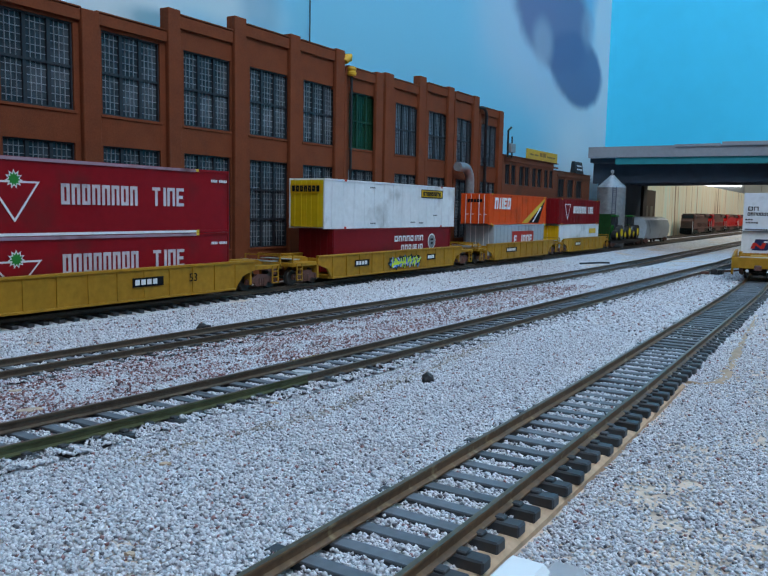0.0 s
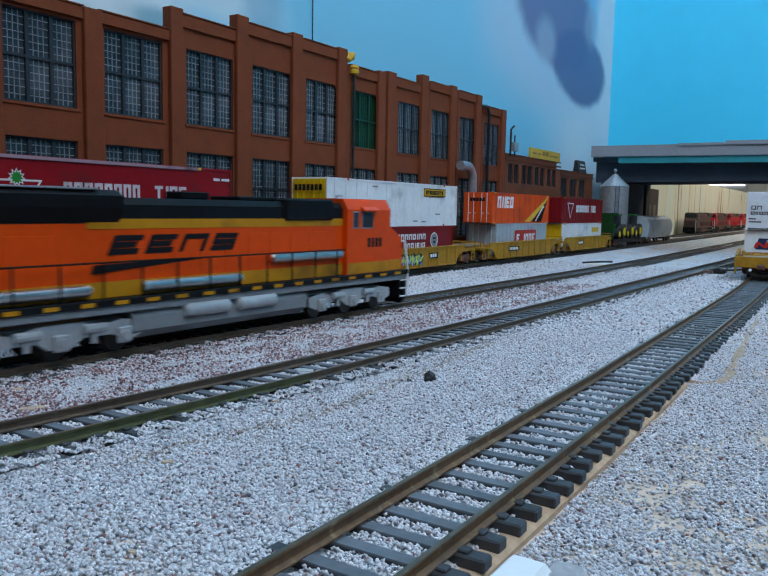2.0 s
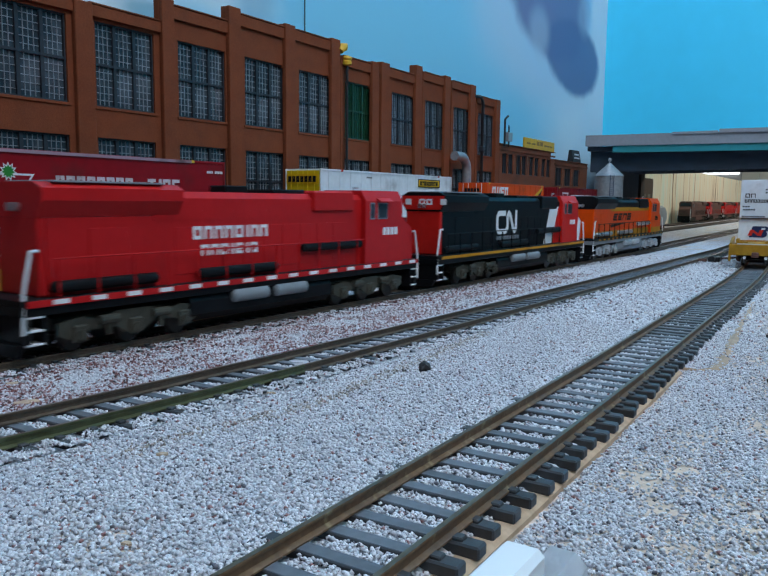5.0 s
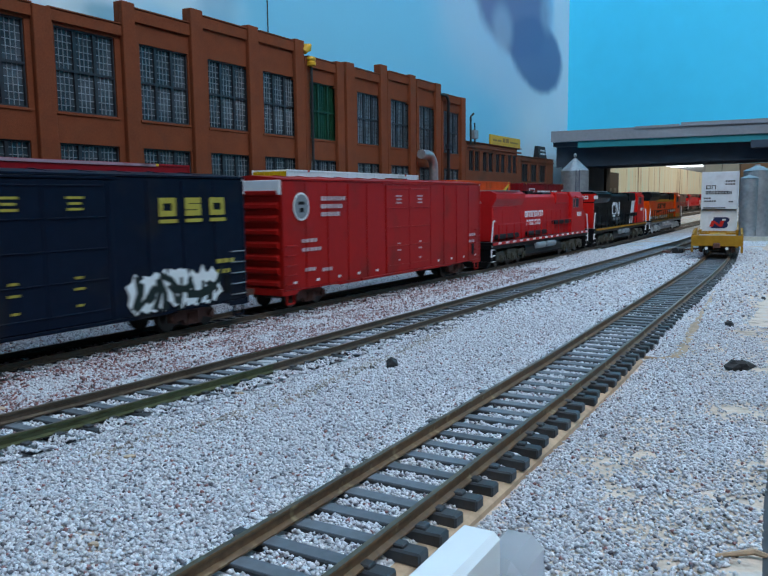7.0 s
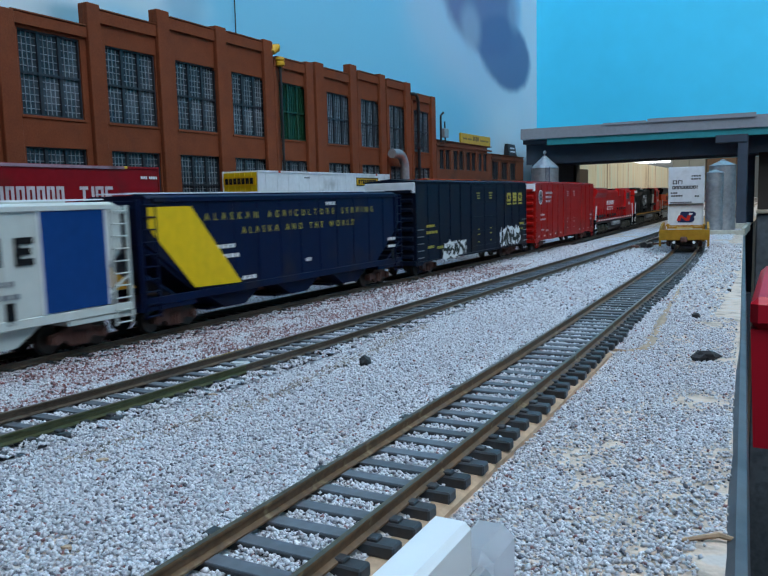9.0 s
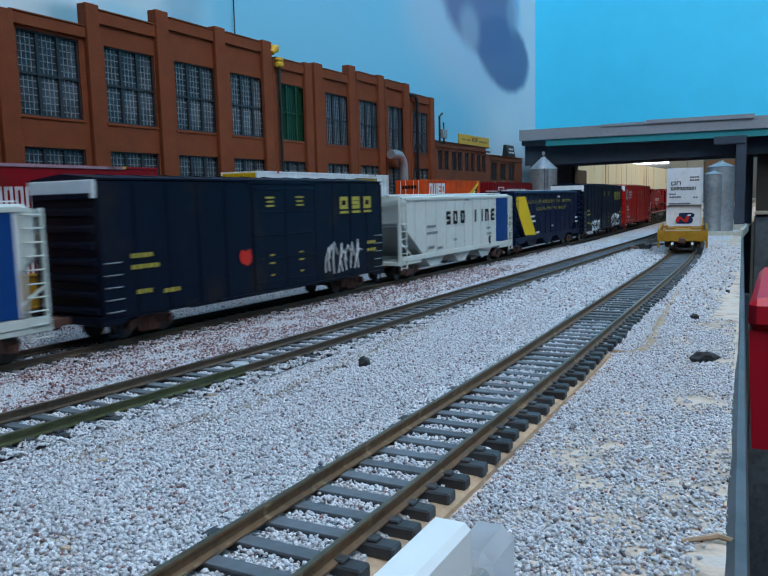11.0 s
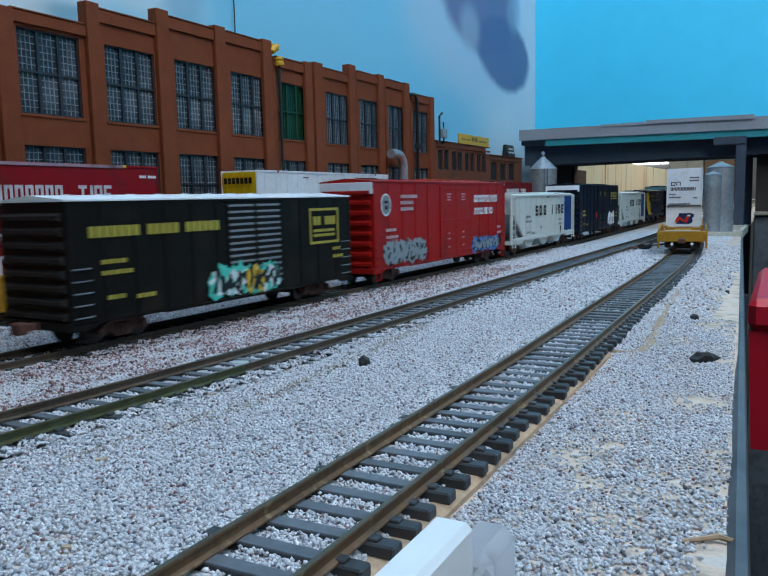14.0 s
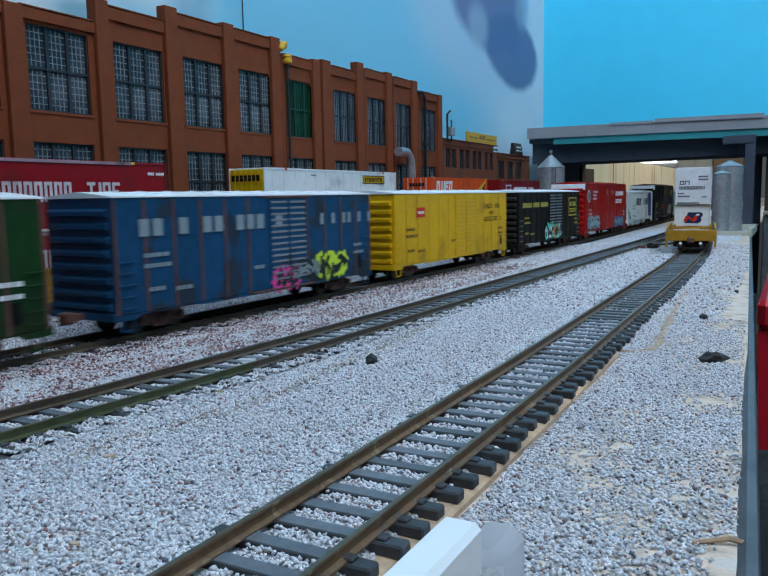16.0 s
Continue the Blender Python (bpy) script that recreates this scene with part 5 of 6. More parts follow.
    part("diagonal_band", Shape().prism([(y0 + 5, 40), (y0 + 5, 47.6), (y0 + 29, 47.6), (y0 + 59, 15.2), (y0 + 29, 16)], x, x + 0.16, "x"), paint("band_yellow", (0.76, 0.50, 0.01)), c)
    words(c, "ALASKAN AGRICULTURE SERVING", y0 + 37, 41.6, 3.1, 2.42, TEXTYEL, x)
    words(c, "ALASKA AND THE WORLD", y0 + 61, 35.4, 3.1, 2.15, TEXTYEL, x)
    small_marks(c, x, y0 + 30, y1, WHITE, 3)
    for front, L, s in ((-1518, 212, 5), (-1973, 208, 6)):
        # Mid-grey slope sheets paint in the shadow under the pale hopper ends.
        c, x, y0, y1 = hopper(front, L, 50, HOPGREY, "pale grey model covered hopper with a blue end panel", slope=MIDGREY)
        part("blue_panel", Shape().box(x, y1 - 39, 15, x + 0.14, y1 - 12, 47.8), SOOBLUE, c)
        for mark, y in (("s", 133), ("o", 121), ("o", 108), ("l", 83), ("l", 70), ("n", 61), ("e", 49)):
            glyphs(c, mark, y1 - y, 31, 7.0, 8.6, 0, TEXTBLK, x, 0.24)
        for y in (y1 - 40, y1 - 12):
            part("panel_edge", Shape().box(x, y, 15, x + 0.16, y + 1.0, 47.8), WHITE, c)
        small_marks(c, x, y0 + 24, y1 - 40, MIDGREY, s)
    c, x, y0, y1 = boxcar(-1743, 218, 59, NAVY, "dark navy model high-cube boxcar with an outlined white tag", end_white=True, roof=NAVY)
    for k in range(3):
        glyphs(c, "oso"[k], y1 - 46 + k * 12.5, 44.0, 8.0, 6.2, 0, TEXTYEL, x, 0.3)
        glyphs(c, "-", y1 - 46 + k * 12.5, 41.8, 8.4, 1.2, 0, TEXTYEL, x)
    small_marks(c, x, y0, y1, TEXTYEL, 7)
    tag = Shape()
    rnd = random.Random(11)
    for i in range(9):
        a = y1 - 62 + i * 4.2
        tag.tube([(x + 0.1, a, 12 + rnd.uniform(0, 3)), (x + 0.1, a + rnd.uniform(-2, 2), 19), (x + 0.1, a + rnd.uniform(0, 4), 26 + rnd.uniform(-3, 3)), (x + 0.1, a + 4.5, 20 + rnd.uniform(-4, 4))], 0.35, 4)
    part("graffiti", tag, SPRAY["white"], c, "outlined white sprayed tag")
    graffiti(c, y0 + 78, 22, 7, 7, ["red"], x, 12)
    c, x, y0, y1 = boxcar(-2189, 225, 59, BOXRED, "bright red model high-cube boxcar with grey and blue graffiti", end_white=True, roof=BOXRED)
    emblem(c, x, y0 + 14, 45)
    for k in range(3):
        glyphs(c, ("--------", "------", "------")[k], y0 + 33, 48.5 - k * 3.6, 2.2, 1.9, 0.7, FADEDWHITE, x)
    glyphs(c, "onnnolnn", y1 - 65, 44.5, 5, 5, 1.3, WHITE, x, 0.28)
    glyphs(c, "nnolelo", y1 - 65, 36, 4.8, 4.6, 1.3, WHITE, x, 0.28)
    graffiti(c, y0 + 13, 10.5, 53, 14, ["grey", "dark", "grey"], x, 21)
    graffiti(c, y1 - 69, 9.5, 52, 11, ["blue", "dark", "grey"], x + 0.1, 22)
    small_marks(c, x, y0, y1, FADEDWHITE, 8)
    c, x, y0, y1 = boxcar(-2431, 196, 54, BOXBLACK, "black model boxcar with yellow lettering bars and teal graffiti", slats=True, slat_mat=MIDGREY, roof=ROOFWHITE, door=(0.45, 0.66))
    glyphs(c, "------- ----- ------", y0 + 9, 39.6, 2.7, 4.0, 0.8, TEXTYEL, x)
    glyphs(c, "o", y1 - 39, 29, 27, 18, 1, TEXTYEL, x, 0.07)
    glyphs(c, "-- ---", y1 - 35.5, 38.5, 2.8, 4.4, 0.7, TEXTYEL, x)
    glyphs(c, "------", y1 - 35.5, 35.0, 2.8, 1.4, 0.5, TEXTYEL, x)
    glyphs(c, "------", y1 - 35.5, 32.6, 2.8, 1.4, 0.5, TEXTYEL, x)
    graffiti(c, y0 + 72, 10, 46, 14, ["teal", "white", "dark"], x + 0.7, 31)
    graffiti(c, y0 + 96, 11, 9, 12, ["yellow", "dark"], x + 1.2, 32)
    small_marks(c, x, y0, y1, TEXTYEL, 9)
    c, x, y0, y1 = boxcar(-2647, 195, 54, GBYELLOW, "yellow model boxcar with black lettering bars and a louvred door", slats=True, roof=ROOFWHITE, door=(0.47, 0.66))
    part("herald", Shape().box(x, y0 + 28, 38, x + 0.14, y0 + 40, 44), SPRAY["red"], c)
    glyphs(c, "--", y0 + 30, 40, 3.6, 1.6, 0.8, WHITE, x + 0.15)
    FADED = paint("faded_black_lettering", (0.13, 0.09, 0.012))
    glyphs(c, "nlnen lnn", y1 - 48, 41, 2.8, 3.4, 1.3, FADED, x, 0.22)
    glyphs(c, "nno", y1 - 36, 36.5, 2.2, 2.4, 1.0, FADED, x, 0.22)
    glyphs(c, "neslene n", y1 - 46, 31.5, 2.8, 3.4, 1.3, FADED, x, 0.22)
    small_marks(c, x, y0, y1, FADED, 10)
    c, x, y0, y1 = boxcar(-2861, 193, 54, BOXBLUE, "weathered blue model boxcar with pink, grey and lime graffiti", slats=True, slat_mat=MIDGREY, roof=ROOFWHITE, door=(0.50, 0.66), rib_mat=RUST)
    glyphs(c, "-- - -- --- -", y0 + 12, 38, 5.0, 6.5, 2.0, SPRAY["grey"], x + 0.1)
    glyphs(c, "- - -- - -", y1 - 50, 38, 3.0, 5.5, 2.2, SPRAY["grey"], x + 0.1)
    graffiti(c, y0 + 94, 8, 18, 12, ["pink", "dark"], x + 0.3, 41)
    graffiti(c, y0 + 108, 11, 22, 11, ["dark", "grey"], x + 0.3, 42)
    graffiti(c, y0 + 130, 10, 26, 14, ["lime", "dark"], x + 0.3, 43)
    small_marks(c, x, y0, y1, SPRAY["grey"], 13)
    c, x, y0, y1 = boxcar(-3073, 190, 54, BOXGREEN, "dark green model boxcar with white lettering bars", roof=ROOFWHITE, rib_mat=RUST)
    glyphs(c, "------", y1 - 70, 36, 5.0, 8, 2.0, WHITE, x)
    glyphs(c, "----", y1 - 56, 24, 4.0, 5, 2.0, WHITE, x)
    small_marks(c, x, y0, y1, WHITE, 14)


def emblem(c, x, y, z):
    s = Shape().tube([(x, y, z), (x + 0.14, y, z)], 6.2, 24)
    e = part("emblem", s, WHITE, c)
    part("emblem_centre", Shape().tube([(x + 0.14, y, z), (x + 0.26, y, z)], 5.4, 20), MIDGREY, e)
    part("emblem_bar", Shape().box(x + 0.26, y - 2.4, z + 0.8, x + 0.36, y + 2.4, z + 2.2).box(x + 0.26, y - 1.6, z - 2.6, x + 0.36, y + 1.6, z - 0.6), CHAR, e)


def small_marks(c, x, y0, y1, material, seed):
    """Data lettering too small to read, as bars."""
    rnd = random.Random(seed)
    s = Shape()
    for yc, zc, n in ((y0 + 14, 30, 4), (y0 + 14, 26, 5), (y0 + 16, 17, 3), (y0 + 30, 16, 3), (y1 - 18, 25, 3), (y1 - 18, 21, 3), ((y0 + y1) / 2 + 8, 50 if y1 - y0 > 200 else 46, 3), ((y0 + y1) / 2 - 12, 20, 2)):
        p = yc
        for i in range(n):
            w = rnd.uniform(1.6, 3.2)
            s.box(x, p, zc, x + 0.12, p + w, zc + 1.6)
            p += w + 0.8
    tagged(part("data_mark", s, material, c), kind="stuff")
    part("label_plate", Shape().box(x, y1 - 14, 13, x + 0.14, y1 - 10.5, 20), CHAR, c)


def dashes(c, x, y0, y1, z, material):
    for i in range(12):
        y = y0 + 8 + (y1 - y0 - 16) * i / 11
        part("reflector", Shape().box(x, y - 1.2, z, x + 0.14, y + 1.2, z + 1.2), material, c)


def words(parent, text, y, z, size, spread, material, x):
    """Readable lettering on the +x side of a car."""
    cu = bpy.data.curves.new("lettering", "FONT")
    cu.body, cu.size, cu.space_character, cu.extrude = text, size * MM * 1.35, spread, 0.00006
    tmp = bpy.data.objects.new("lettering", cu)
    scene.collection.objects.link(tmp)
    me = bpy.data.meshes.new_from_object(tmp.evaluated_get(bpy.context.evaluated_depsgraph_get()))
    bpy.data.objects.remove(tmp)
    me.materials.clear()
    me.materials.append(material)
    ob = new("lettering", me)
    ob.parent = parent
    ob.matrix_local = Matrix.Translation((x * MM + 0.0001, y * MM, z * MM)) @ Matrix(((0, 0, 1, 0), (1, 0, 0, 0), (0, 1, 0, 0), (0, 0, 0, 1)))
    return ob


build_train()

# ---- standing well cars and their containers ----
X0 = -311.0
YARD = "standing container train"


def well_car(y0, y1, words, end_platform=33.0, x=X0, ladder=True, rz=0.0):
    """A well car from y0 to y1 on the track at x: side sills, raised ends, platforms, trucks."""
    L = y1 - y0
    c = thing("well_car", (x, y0, 0), words, "well car", YARD, rz=rz)
    w = 15.4
    for sg in (-1, 1):
        out = [(end_platform - 8, 12.5), (end_platform - 8, 18), (end_platform + 30, 18), (end_platform + 31, 17.0), (L - end_platform - 31, 17.0), (L - end_platform - 30, 18), (L - end_platform + 8, 18), (L - end_platform + 8, 12.5), (L - end_platform - 2, 9.5), (L - end_platform - 8, 2.6), (end_platform + 8, 2.6), (end_platform + 2, 9.5)]
        part("side_sill", Shape().prism(out, sg * w, sg * (w - 1.4), "x"), WELLYEL, c)
        part("top_chord", Shape().box(sg * (w - 1.8), end_platform - 8, 16.9, sg * (w + 0.7), L - end_platform + 8, 18.3, 0.2), WELLYEL, c)
        part("bottom_chord", Shape().box(sg * (w - 1.8), end_platform + 8, 2.2, sg * (w + 0.5), L - end_platform - 8, 3.4, 0.2), WELLYEL, c)
        n = int((L - 2 * end_platform) / 17)
        for i in range(n + 1):
            y = end_platform + 8 + (L - 2 * end_platform - 16) * i / n
            part("stake", Shape().box(sg * w, y - 0.5, 3.2, sg * (w + 0.5), y + 0.5, 17), WELLYEL, c)
        if ladder:
            for y in (4, L - 9):
                s = Shape()
                for k in (0, 5):
                    s.box(sg * (w - 0.8), y + k - 0.3, 3.5, sg * w, y + k + 0.3, 14)
                for z in (3.6, 7.0, 10.4):
                    s.box(sg * (w - 0.8), y, z, sg * w, y + 5, z + 0.6)
                part("ladder", s, WELLYEL, c)
    part("well_floor", Shape().box(-w + 1.4, end_platform + 6, 2.4, w - 1.4, L - end_platform - 6, 4.4), WELLYEL, c)
    for y, d in ((0, 1), (L, -1)):
        part("platform", Shape().box(-w + 1, min(y, y + d * (end_platform - 8)), 12.2, w - 1, max(y, y + d * (end_platform - 8)), 14.6, 0.3), WELLYEL, c)
        part("bolster", Shape().prism([(y + d * 6, 14.6), (y + d * 12, 17.5), (y + d * 24, 17.5), (y + d * 27, 14.6)], -6, 6, "x"), WELLYEL, c)
        part("grating", Shape().box(-w + 2, min(y + d * 2, y + d * 9), 16.2, w - 2, max(y + d * 2, y + d * 9), 16.8, 0.1), GALV, c)
        part("end_post", Shape().box(-w + 1, y + d * 1 - 0.4, 12, -w + 1.8, y + d * 1 + 0.4, 20).box(w - 1.8, y + d * 1 - 0.4, 12, w - 1, y + d * 1 + 0.4, 20).box(-w + 1, y + d * 1 - 0.3, 19.3, w - 1, y + d * 1 + 0.3, 20), WELLYEL, c)
        part("end_bulkhead", Shape().box(-w + 1.4, y + d * (end_platform - 7), 4, w - 1.4, y + d * (end_platform - 5.5), 16.5), WELLYEL, c)
        coupler(c, y, -d)
        truck(c, y + d * 16, RUST, 12.4)
    return c


def ring_bars(s, y0, z0, y1, z1, k, x):
    s.box(x, y0, z0, x + 0.14, y1, z0 + k).box(x, y0, z1 - k, x + 0.14, y1, z1).box(x, y0, z0 + k, x + 0.14, y0 + k, z1 - k).box(x, y1 - k, z0 + k, x + 0.14, y1, z1 - k)
    return s


def container(at, L, H, paintwork, words, doors=True, door_paint=None, posts=None, rails=None, ribs=0, castings=True, rz=0.0):
    """A shipping container: body, corner posts, top and bottom rails, doors with lock rods at the -y end."""
    W = 29.8
    c = thing("shipping_container", at, words, "container", "stacked containers", rz=rz)
    part("body", Shape().box(0.5, 0.8, 0.6, W - 0.5, L - 0.5, H - 0.5, 0.15), paintwork, c)
    pm = posts or paintwork
    for xx in (0, W - 1.1):
        for y in (0, L - 1.1):
            part("corner_post", Shape().box(xx, y, 0, xx + 1.1, y + 1.1, H, 0.15), pm, c)
    for xx in (0.05, W - 0.95):
        part("top_rail", Shape().box(xx, 1.1, H - 1.3, xx + 0.9, L - 1.1, H - 0.05, 0.1), rails or pm, c)
        part("bottom_rail", Shape().box(xx, 1.1, 0.05, xx + 0.9, L - 1.1, 1.3, 0.1), rails or pm, c)
    part("roof", Shape().box(0.9, 1.1, H - 0.45, W - 0.9, L - 1.1, H - 0.1), rails or paintwork, c)
    for i in range(ribs):
        y = 2.5 + (L - 5) * (i + 0.5) / ribs
        part("rib", Shape().box(W - 0.5, y - 0.4, 1.3, W - 0.2, y + 0.4, H - 1.3, 0.08), paintwork, c)
    if doors:
        dp = door_paint or paintwork
        for k in (0, 1):
            d = part("door", Shape().box(1.2 + k * 13.8, 0.15, 1.2, 14.7 + k * 13.8, 0.8, H - 1.2, 0.1), dp, c)
            for q in (4.0, 9.5):
                part("lock_rod", Shape().tube([(1.2 + k * 13.8 + q, -0.25, 0.8), (1.2 + k * 13.8 + q, -0.25, H - 0.8)], 0.32, 6).box(1.2 + k * 13.8 + q - 0.3, -0.4, H * 0.32, 1.2 + k * 13.8 + q + 2.6, 0.0, H * 0.32 + 0.6), WHITE if dp in (CONTORANGE, CONTGREY) else dp, d)
    if castings:
        for y in (L / 2 - 70, L / 2 + 68):
            for z in (0, H - 1.4):
                part("corner_casting", Shape().box(W - 0.6, y, z, W + 0.15, y + 2.2, z + 1.4, 0.1), SPRAY["red"] if paintwork is CONTWHITE else SPRAY["yellow"], c)
    return c


LF = 29.8 - 0.45
WORN = paint("worn_white_lettering", (0.58, 0.52, 0.55), 0.5, 0.1, 0.3)
DULLRAIL = paint("worn_mauve_rail", (0.34, 0.22, 0.27), 0.5, 0.2)
well_car(80, 352, "weathered yellow well car carrying two red containers")
well_car(362, 618, "weathered yellow well car with a graffiti tag, carrying two containers")
well_car(628, 842, "weathered yellow well car carrying orange and grey containers", 27)
well_car(846, 1046, "weathered yellow well car carrying red and white containers", 22)
WC = bpy.data.objects["well_car.001"]
graffiti(WC, 113, 4.6, 42, 9.5, ["dark", "lilac", "blue", "lime"], 16.0, 51)
for car, marks in ((bpy.data.objects["well_car"], ((160, 19), (64, 9))), (WC, ((66, 18), (168, 14))), (bpy.data.objects["well_car.002"], ((62, 26),)), (bpy.data.objects["well_car.003"], ((54, 20),))):
    for y, w in marks:
        m = part("stencil_plate", Shape().box(15.95, y, 9, 16.1, y + w, 13.5), CHAR, car)
        glyphs(m, "-" * int(w / 4), y + 1.5, 10, 2.6, 2.6, 1.0, WHITE, 16.1)
words(bpy.data.objects["well_car"], "53", 196, 9.5, 4.5, 1.0, CHAR, 16.0)

for z, hh in ((5.0, 29.6), (34.7, 33.3)):
    c = container((-328.5, 124, z), 185.5, hh, CTRED, "red fifty-three-foot container with a white triangle emblem and lettering bars", rails=None, ribs=0)
    part("light_rail", Shape().box(LF + 0.1, 20, hh - 1.6, LF + 0.6, 161, hh - 0.2), DULLRAIL, c, "dull worn top rail")
    part("light_rail", Shape().box(LF + 0.1, 20, 0.1, LF + 0.6, 161, 1.3), ROOFWHITE, c, "pale worn bottom rail")
    glyphs(c, "ononnnon", 81.5, hh * 0.41, 4.3, 9.2, 1.0, WORN, LF + 0.2, 0.17)
    glyphs(c, "tlne", 132, hh * 0.41, 5.0, 9.2, 1.0, WORN, LF + 0.2, 0.17)
    tri = part("triangle_emblem", Shape().prism([(48, hh - 10.2), (71.5, hh - 10.2), (59.7, 5.8)], LF + 0.2, LF + 0.32, "x"), WHITE, c)
    part("triangle_field", Shape().prism([(49.6, hh - 11.0), (69.9, hh - 11.0), (59.7, 7.5)], LF + 0.32, LF + 0.42, "x"), CTRED, tri)
    leaf = []
    for i in range(11):
        a = math.pi / 2 + 2 * math.pi * i / 11
        r = 4.0
        leaf.append((59.7 + r * math.cos(a), hh - 9.5 + r * math.sin(a)))
        a += math.pi / 11
        leaf.append((59.7 + r * 0.62 * math.cos(a), hh - 9.5 + r * 0.62 * math.sin(a)))
    part("leaf_emblem", Shape().prism(leaf, LF + 0.42, LF + 0.55, "x"), WHITE, tri)
    part("leaf_emblem", Shape().prism([(59.7 + (p - 59.7) * 0.75, hh - 9.5 + (q - hh + 9.5) * 0.75) for p, q in leaf], LF + 0.55, LF + 0.66, "x"), paint("leaf_green", (0.03, 0.22, 0.04)), tri)
    glyphs(c, "---- -----", 172, hh - 6.5, 0.9, 1.4, 0.3, WHITE, LF + 0.2)
c = container((-328.5, 408, 5), 168, 29.8, CPCONT, "crimson container with white lettering bars, in a well car", ribs=0, castings=False)
glyphs(c, "onnnolnn", 78, 19.5, 4.6, 4.4, 1.3, WHITE, LF + 0.2, 0.28)
glyphs(c, "nnolelo", 88, 12.5, 4.2, 4.4, 1.3, WHITE, LF + 0.2, 0.28)
emblem(c, LF + 0.2, 136, 18.5)
c = container((-328.5, 397.3, 35), 185.5, 33.3, CONTWHITE, "white fifty-three-foot container with yellow doors and sign panels", door_paint=paint("door_yellow", (0.62, 0.42, 0.01)), ribs=14)
p = part("sign_panel", Shape().box(LF + 0.2, 128, 23.5, LF + 0.34, 164, 30), GBYELLOW, c)
part("panel_frame", ring_bars(Shape(), 128, 23.5, 164, 30, 0.7, LF + 0.34), TEXTBLK, p)
glyphs(p, "-t-nonnt-", 131, 25, 2.6, 3.4, 0.7, TEXTBLK, LF + 0.34, 0.3)
p = part("sign_panel", Shape().box(1.5, -0.5, 23.5, 28, -0.05, 29.5), GBYELLOW, c)
glyphs(p, "-oonon-", 3, 24.5, 2.6, 4, 0.8, TEXTBLK, -0.52, 0.3, axis="y")
for i, (a, z) in enumerate(((55, 3), (54, 28.5), (125, 3), (112, 3.5), (148, 9))):
    part("data_mark", Shape().box(LF + 0.2, a, z, LF + 0.32, a + 7, z + 1.0), MIDGREY, c)
# further cars of the standing train
c = container((-328.5, 655, 36), 150, 29.5, CONTORANGE, "orange container with white lettering bars and a yellow and black flash", ribs=10)
glyphs(c, "nlleo", 12, 15, 8.0, 11, 1.5, WHITE, LF + 0.2, 0.24, 0.12)
part("flash", Shape().prism([(80, 0.8), (96, 0.8), (146, 24), (146, 28)], LF + 0.15, LF + 0.28, "x"), SPRAY["yellow"], c)
part("flash", Shape().prism([(100, 0.8), (128, 0.8), (146, 26), (140, 22)], LF + 0.15, LF + 0.3, "x"), TEXTBLK, c)
part("flash", Shape().prism([(110, 2), (113, 2), (136, 18), (132, 18)], LF + 0.3, LF + 0.4, "x"), WHITE, c)
glyphs(c, "-----", 7, 21, 2.6, 3.2, 0.6, TEXTBLK, -0.5, axis="y")
c = container((-328.5, 667, 5), 133, 30.8, CONTGREY, "pale grey container with a red sign panel, in a well car", ribs=14)
p = part("sign_panel", Shape().box(LF + 0.2, 45, 9, LF + 0.34, 103, 24), paint("panel_red", (0.42, 0.03, 0.02)), c)
glyphs(p, "e lone", 50, 11, 7.0, 9, 2.0, WHITE, LF + 0.34, 0.24)
c = container((-328.5, 847, 35), 158, 30, CPCONT, "dark red container with a white triangle emblem", ribs=14)
glyphs(c, "ononnnon tlne", 52, 13, 5.0, 8.5, 1.3, WHITE, LF + 0.2, 0.24)
tri = part("triangle_emblem", Shape().prism([(20, 24), (42, 24), (31, 5)], LF + 0.2, LF + 0.32, "x"), WHITE, c)
part("triangle_field", Shape().prism([(22.5, 22.8), (39.5, 22.8), (31, 8)], LF + 0.32, LF + 0.42, "x"), CPCONT, tri)
c = container((-328.5, 852, 5), 152, 29.6, CONTWHITE, "white container with yellow doors, in a well car", door_paint=GBYELLOW, ribs=6)
part("sign_panel", Shape().box(LF + 0.2, 112, 18, LF + 0.34, 140, 24), SPRAY["yellow"], c)

# flat car with farm tractors, grey hopper behind it
GREENP = paint("tractor_green", (0.012, 0.12, 0.02), 0.4)
c = thing("flat_car", (X0, 1052, 0), "dark model flat car loaded with green tractors", "flat car", YARD)
part("deck", Shape().box(-15, 0, 8.5, 15, 185, 11, 0.3), CHAR, c)
for sg in (-1, 1):
    part("side_sill", Shape().prism([(2, 8.5), (2, 10.8), (183, 10.8), (183, 8.5), (140, 5.5), (45, 5.5)], sg * 14, sg * 15.2, "x"), CHAR, c)
for y in (22, 163):
    truck(c, y, RUST)
part("end_rack", Shape().box(-14, 2, 11, 14, 4, 48, 0.3).box(-14, 4, 46, 14, 26, 48, 0.3), BOXGREEN, c)


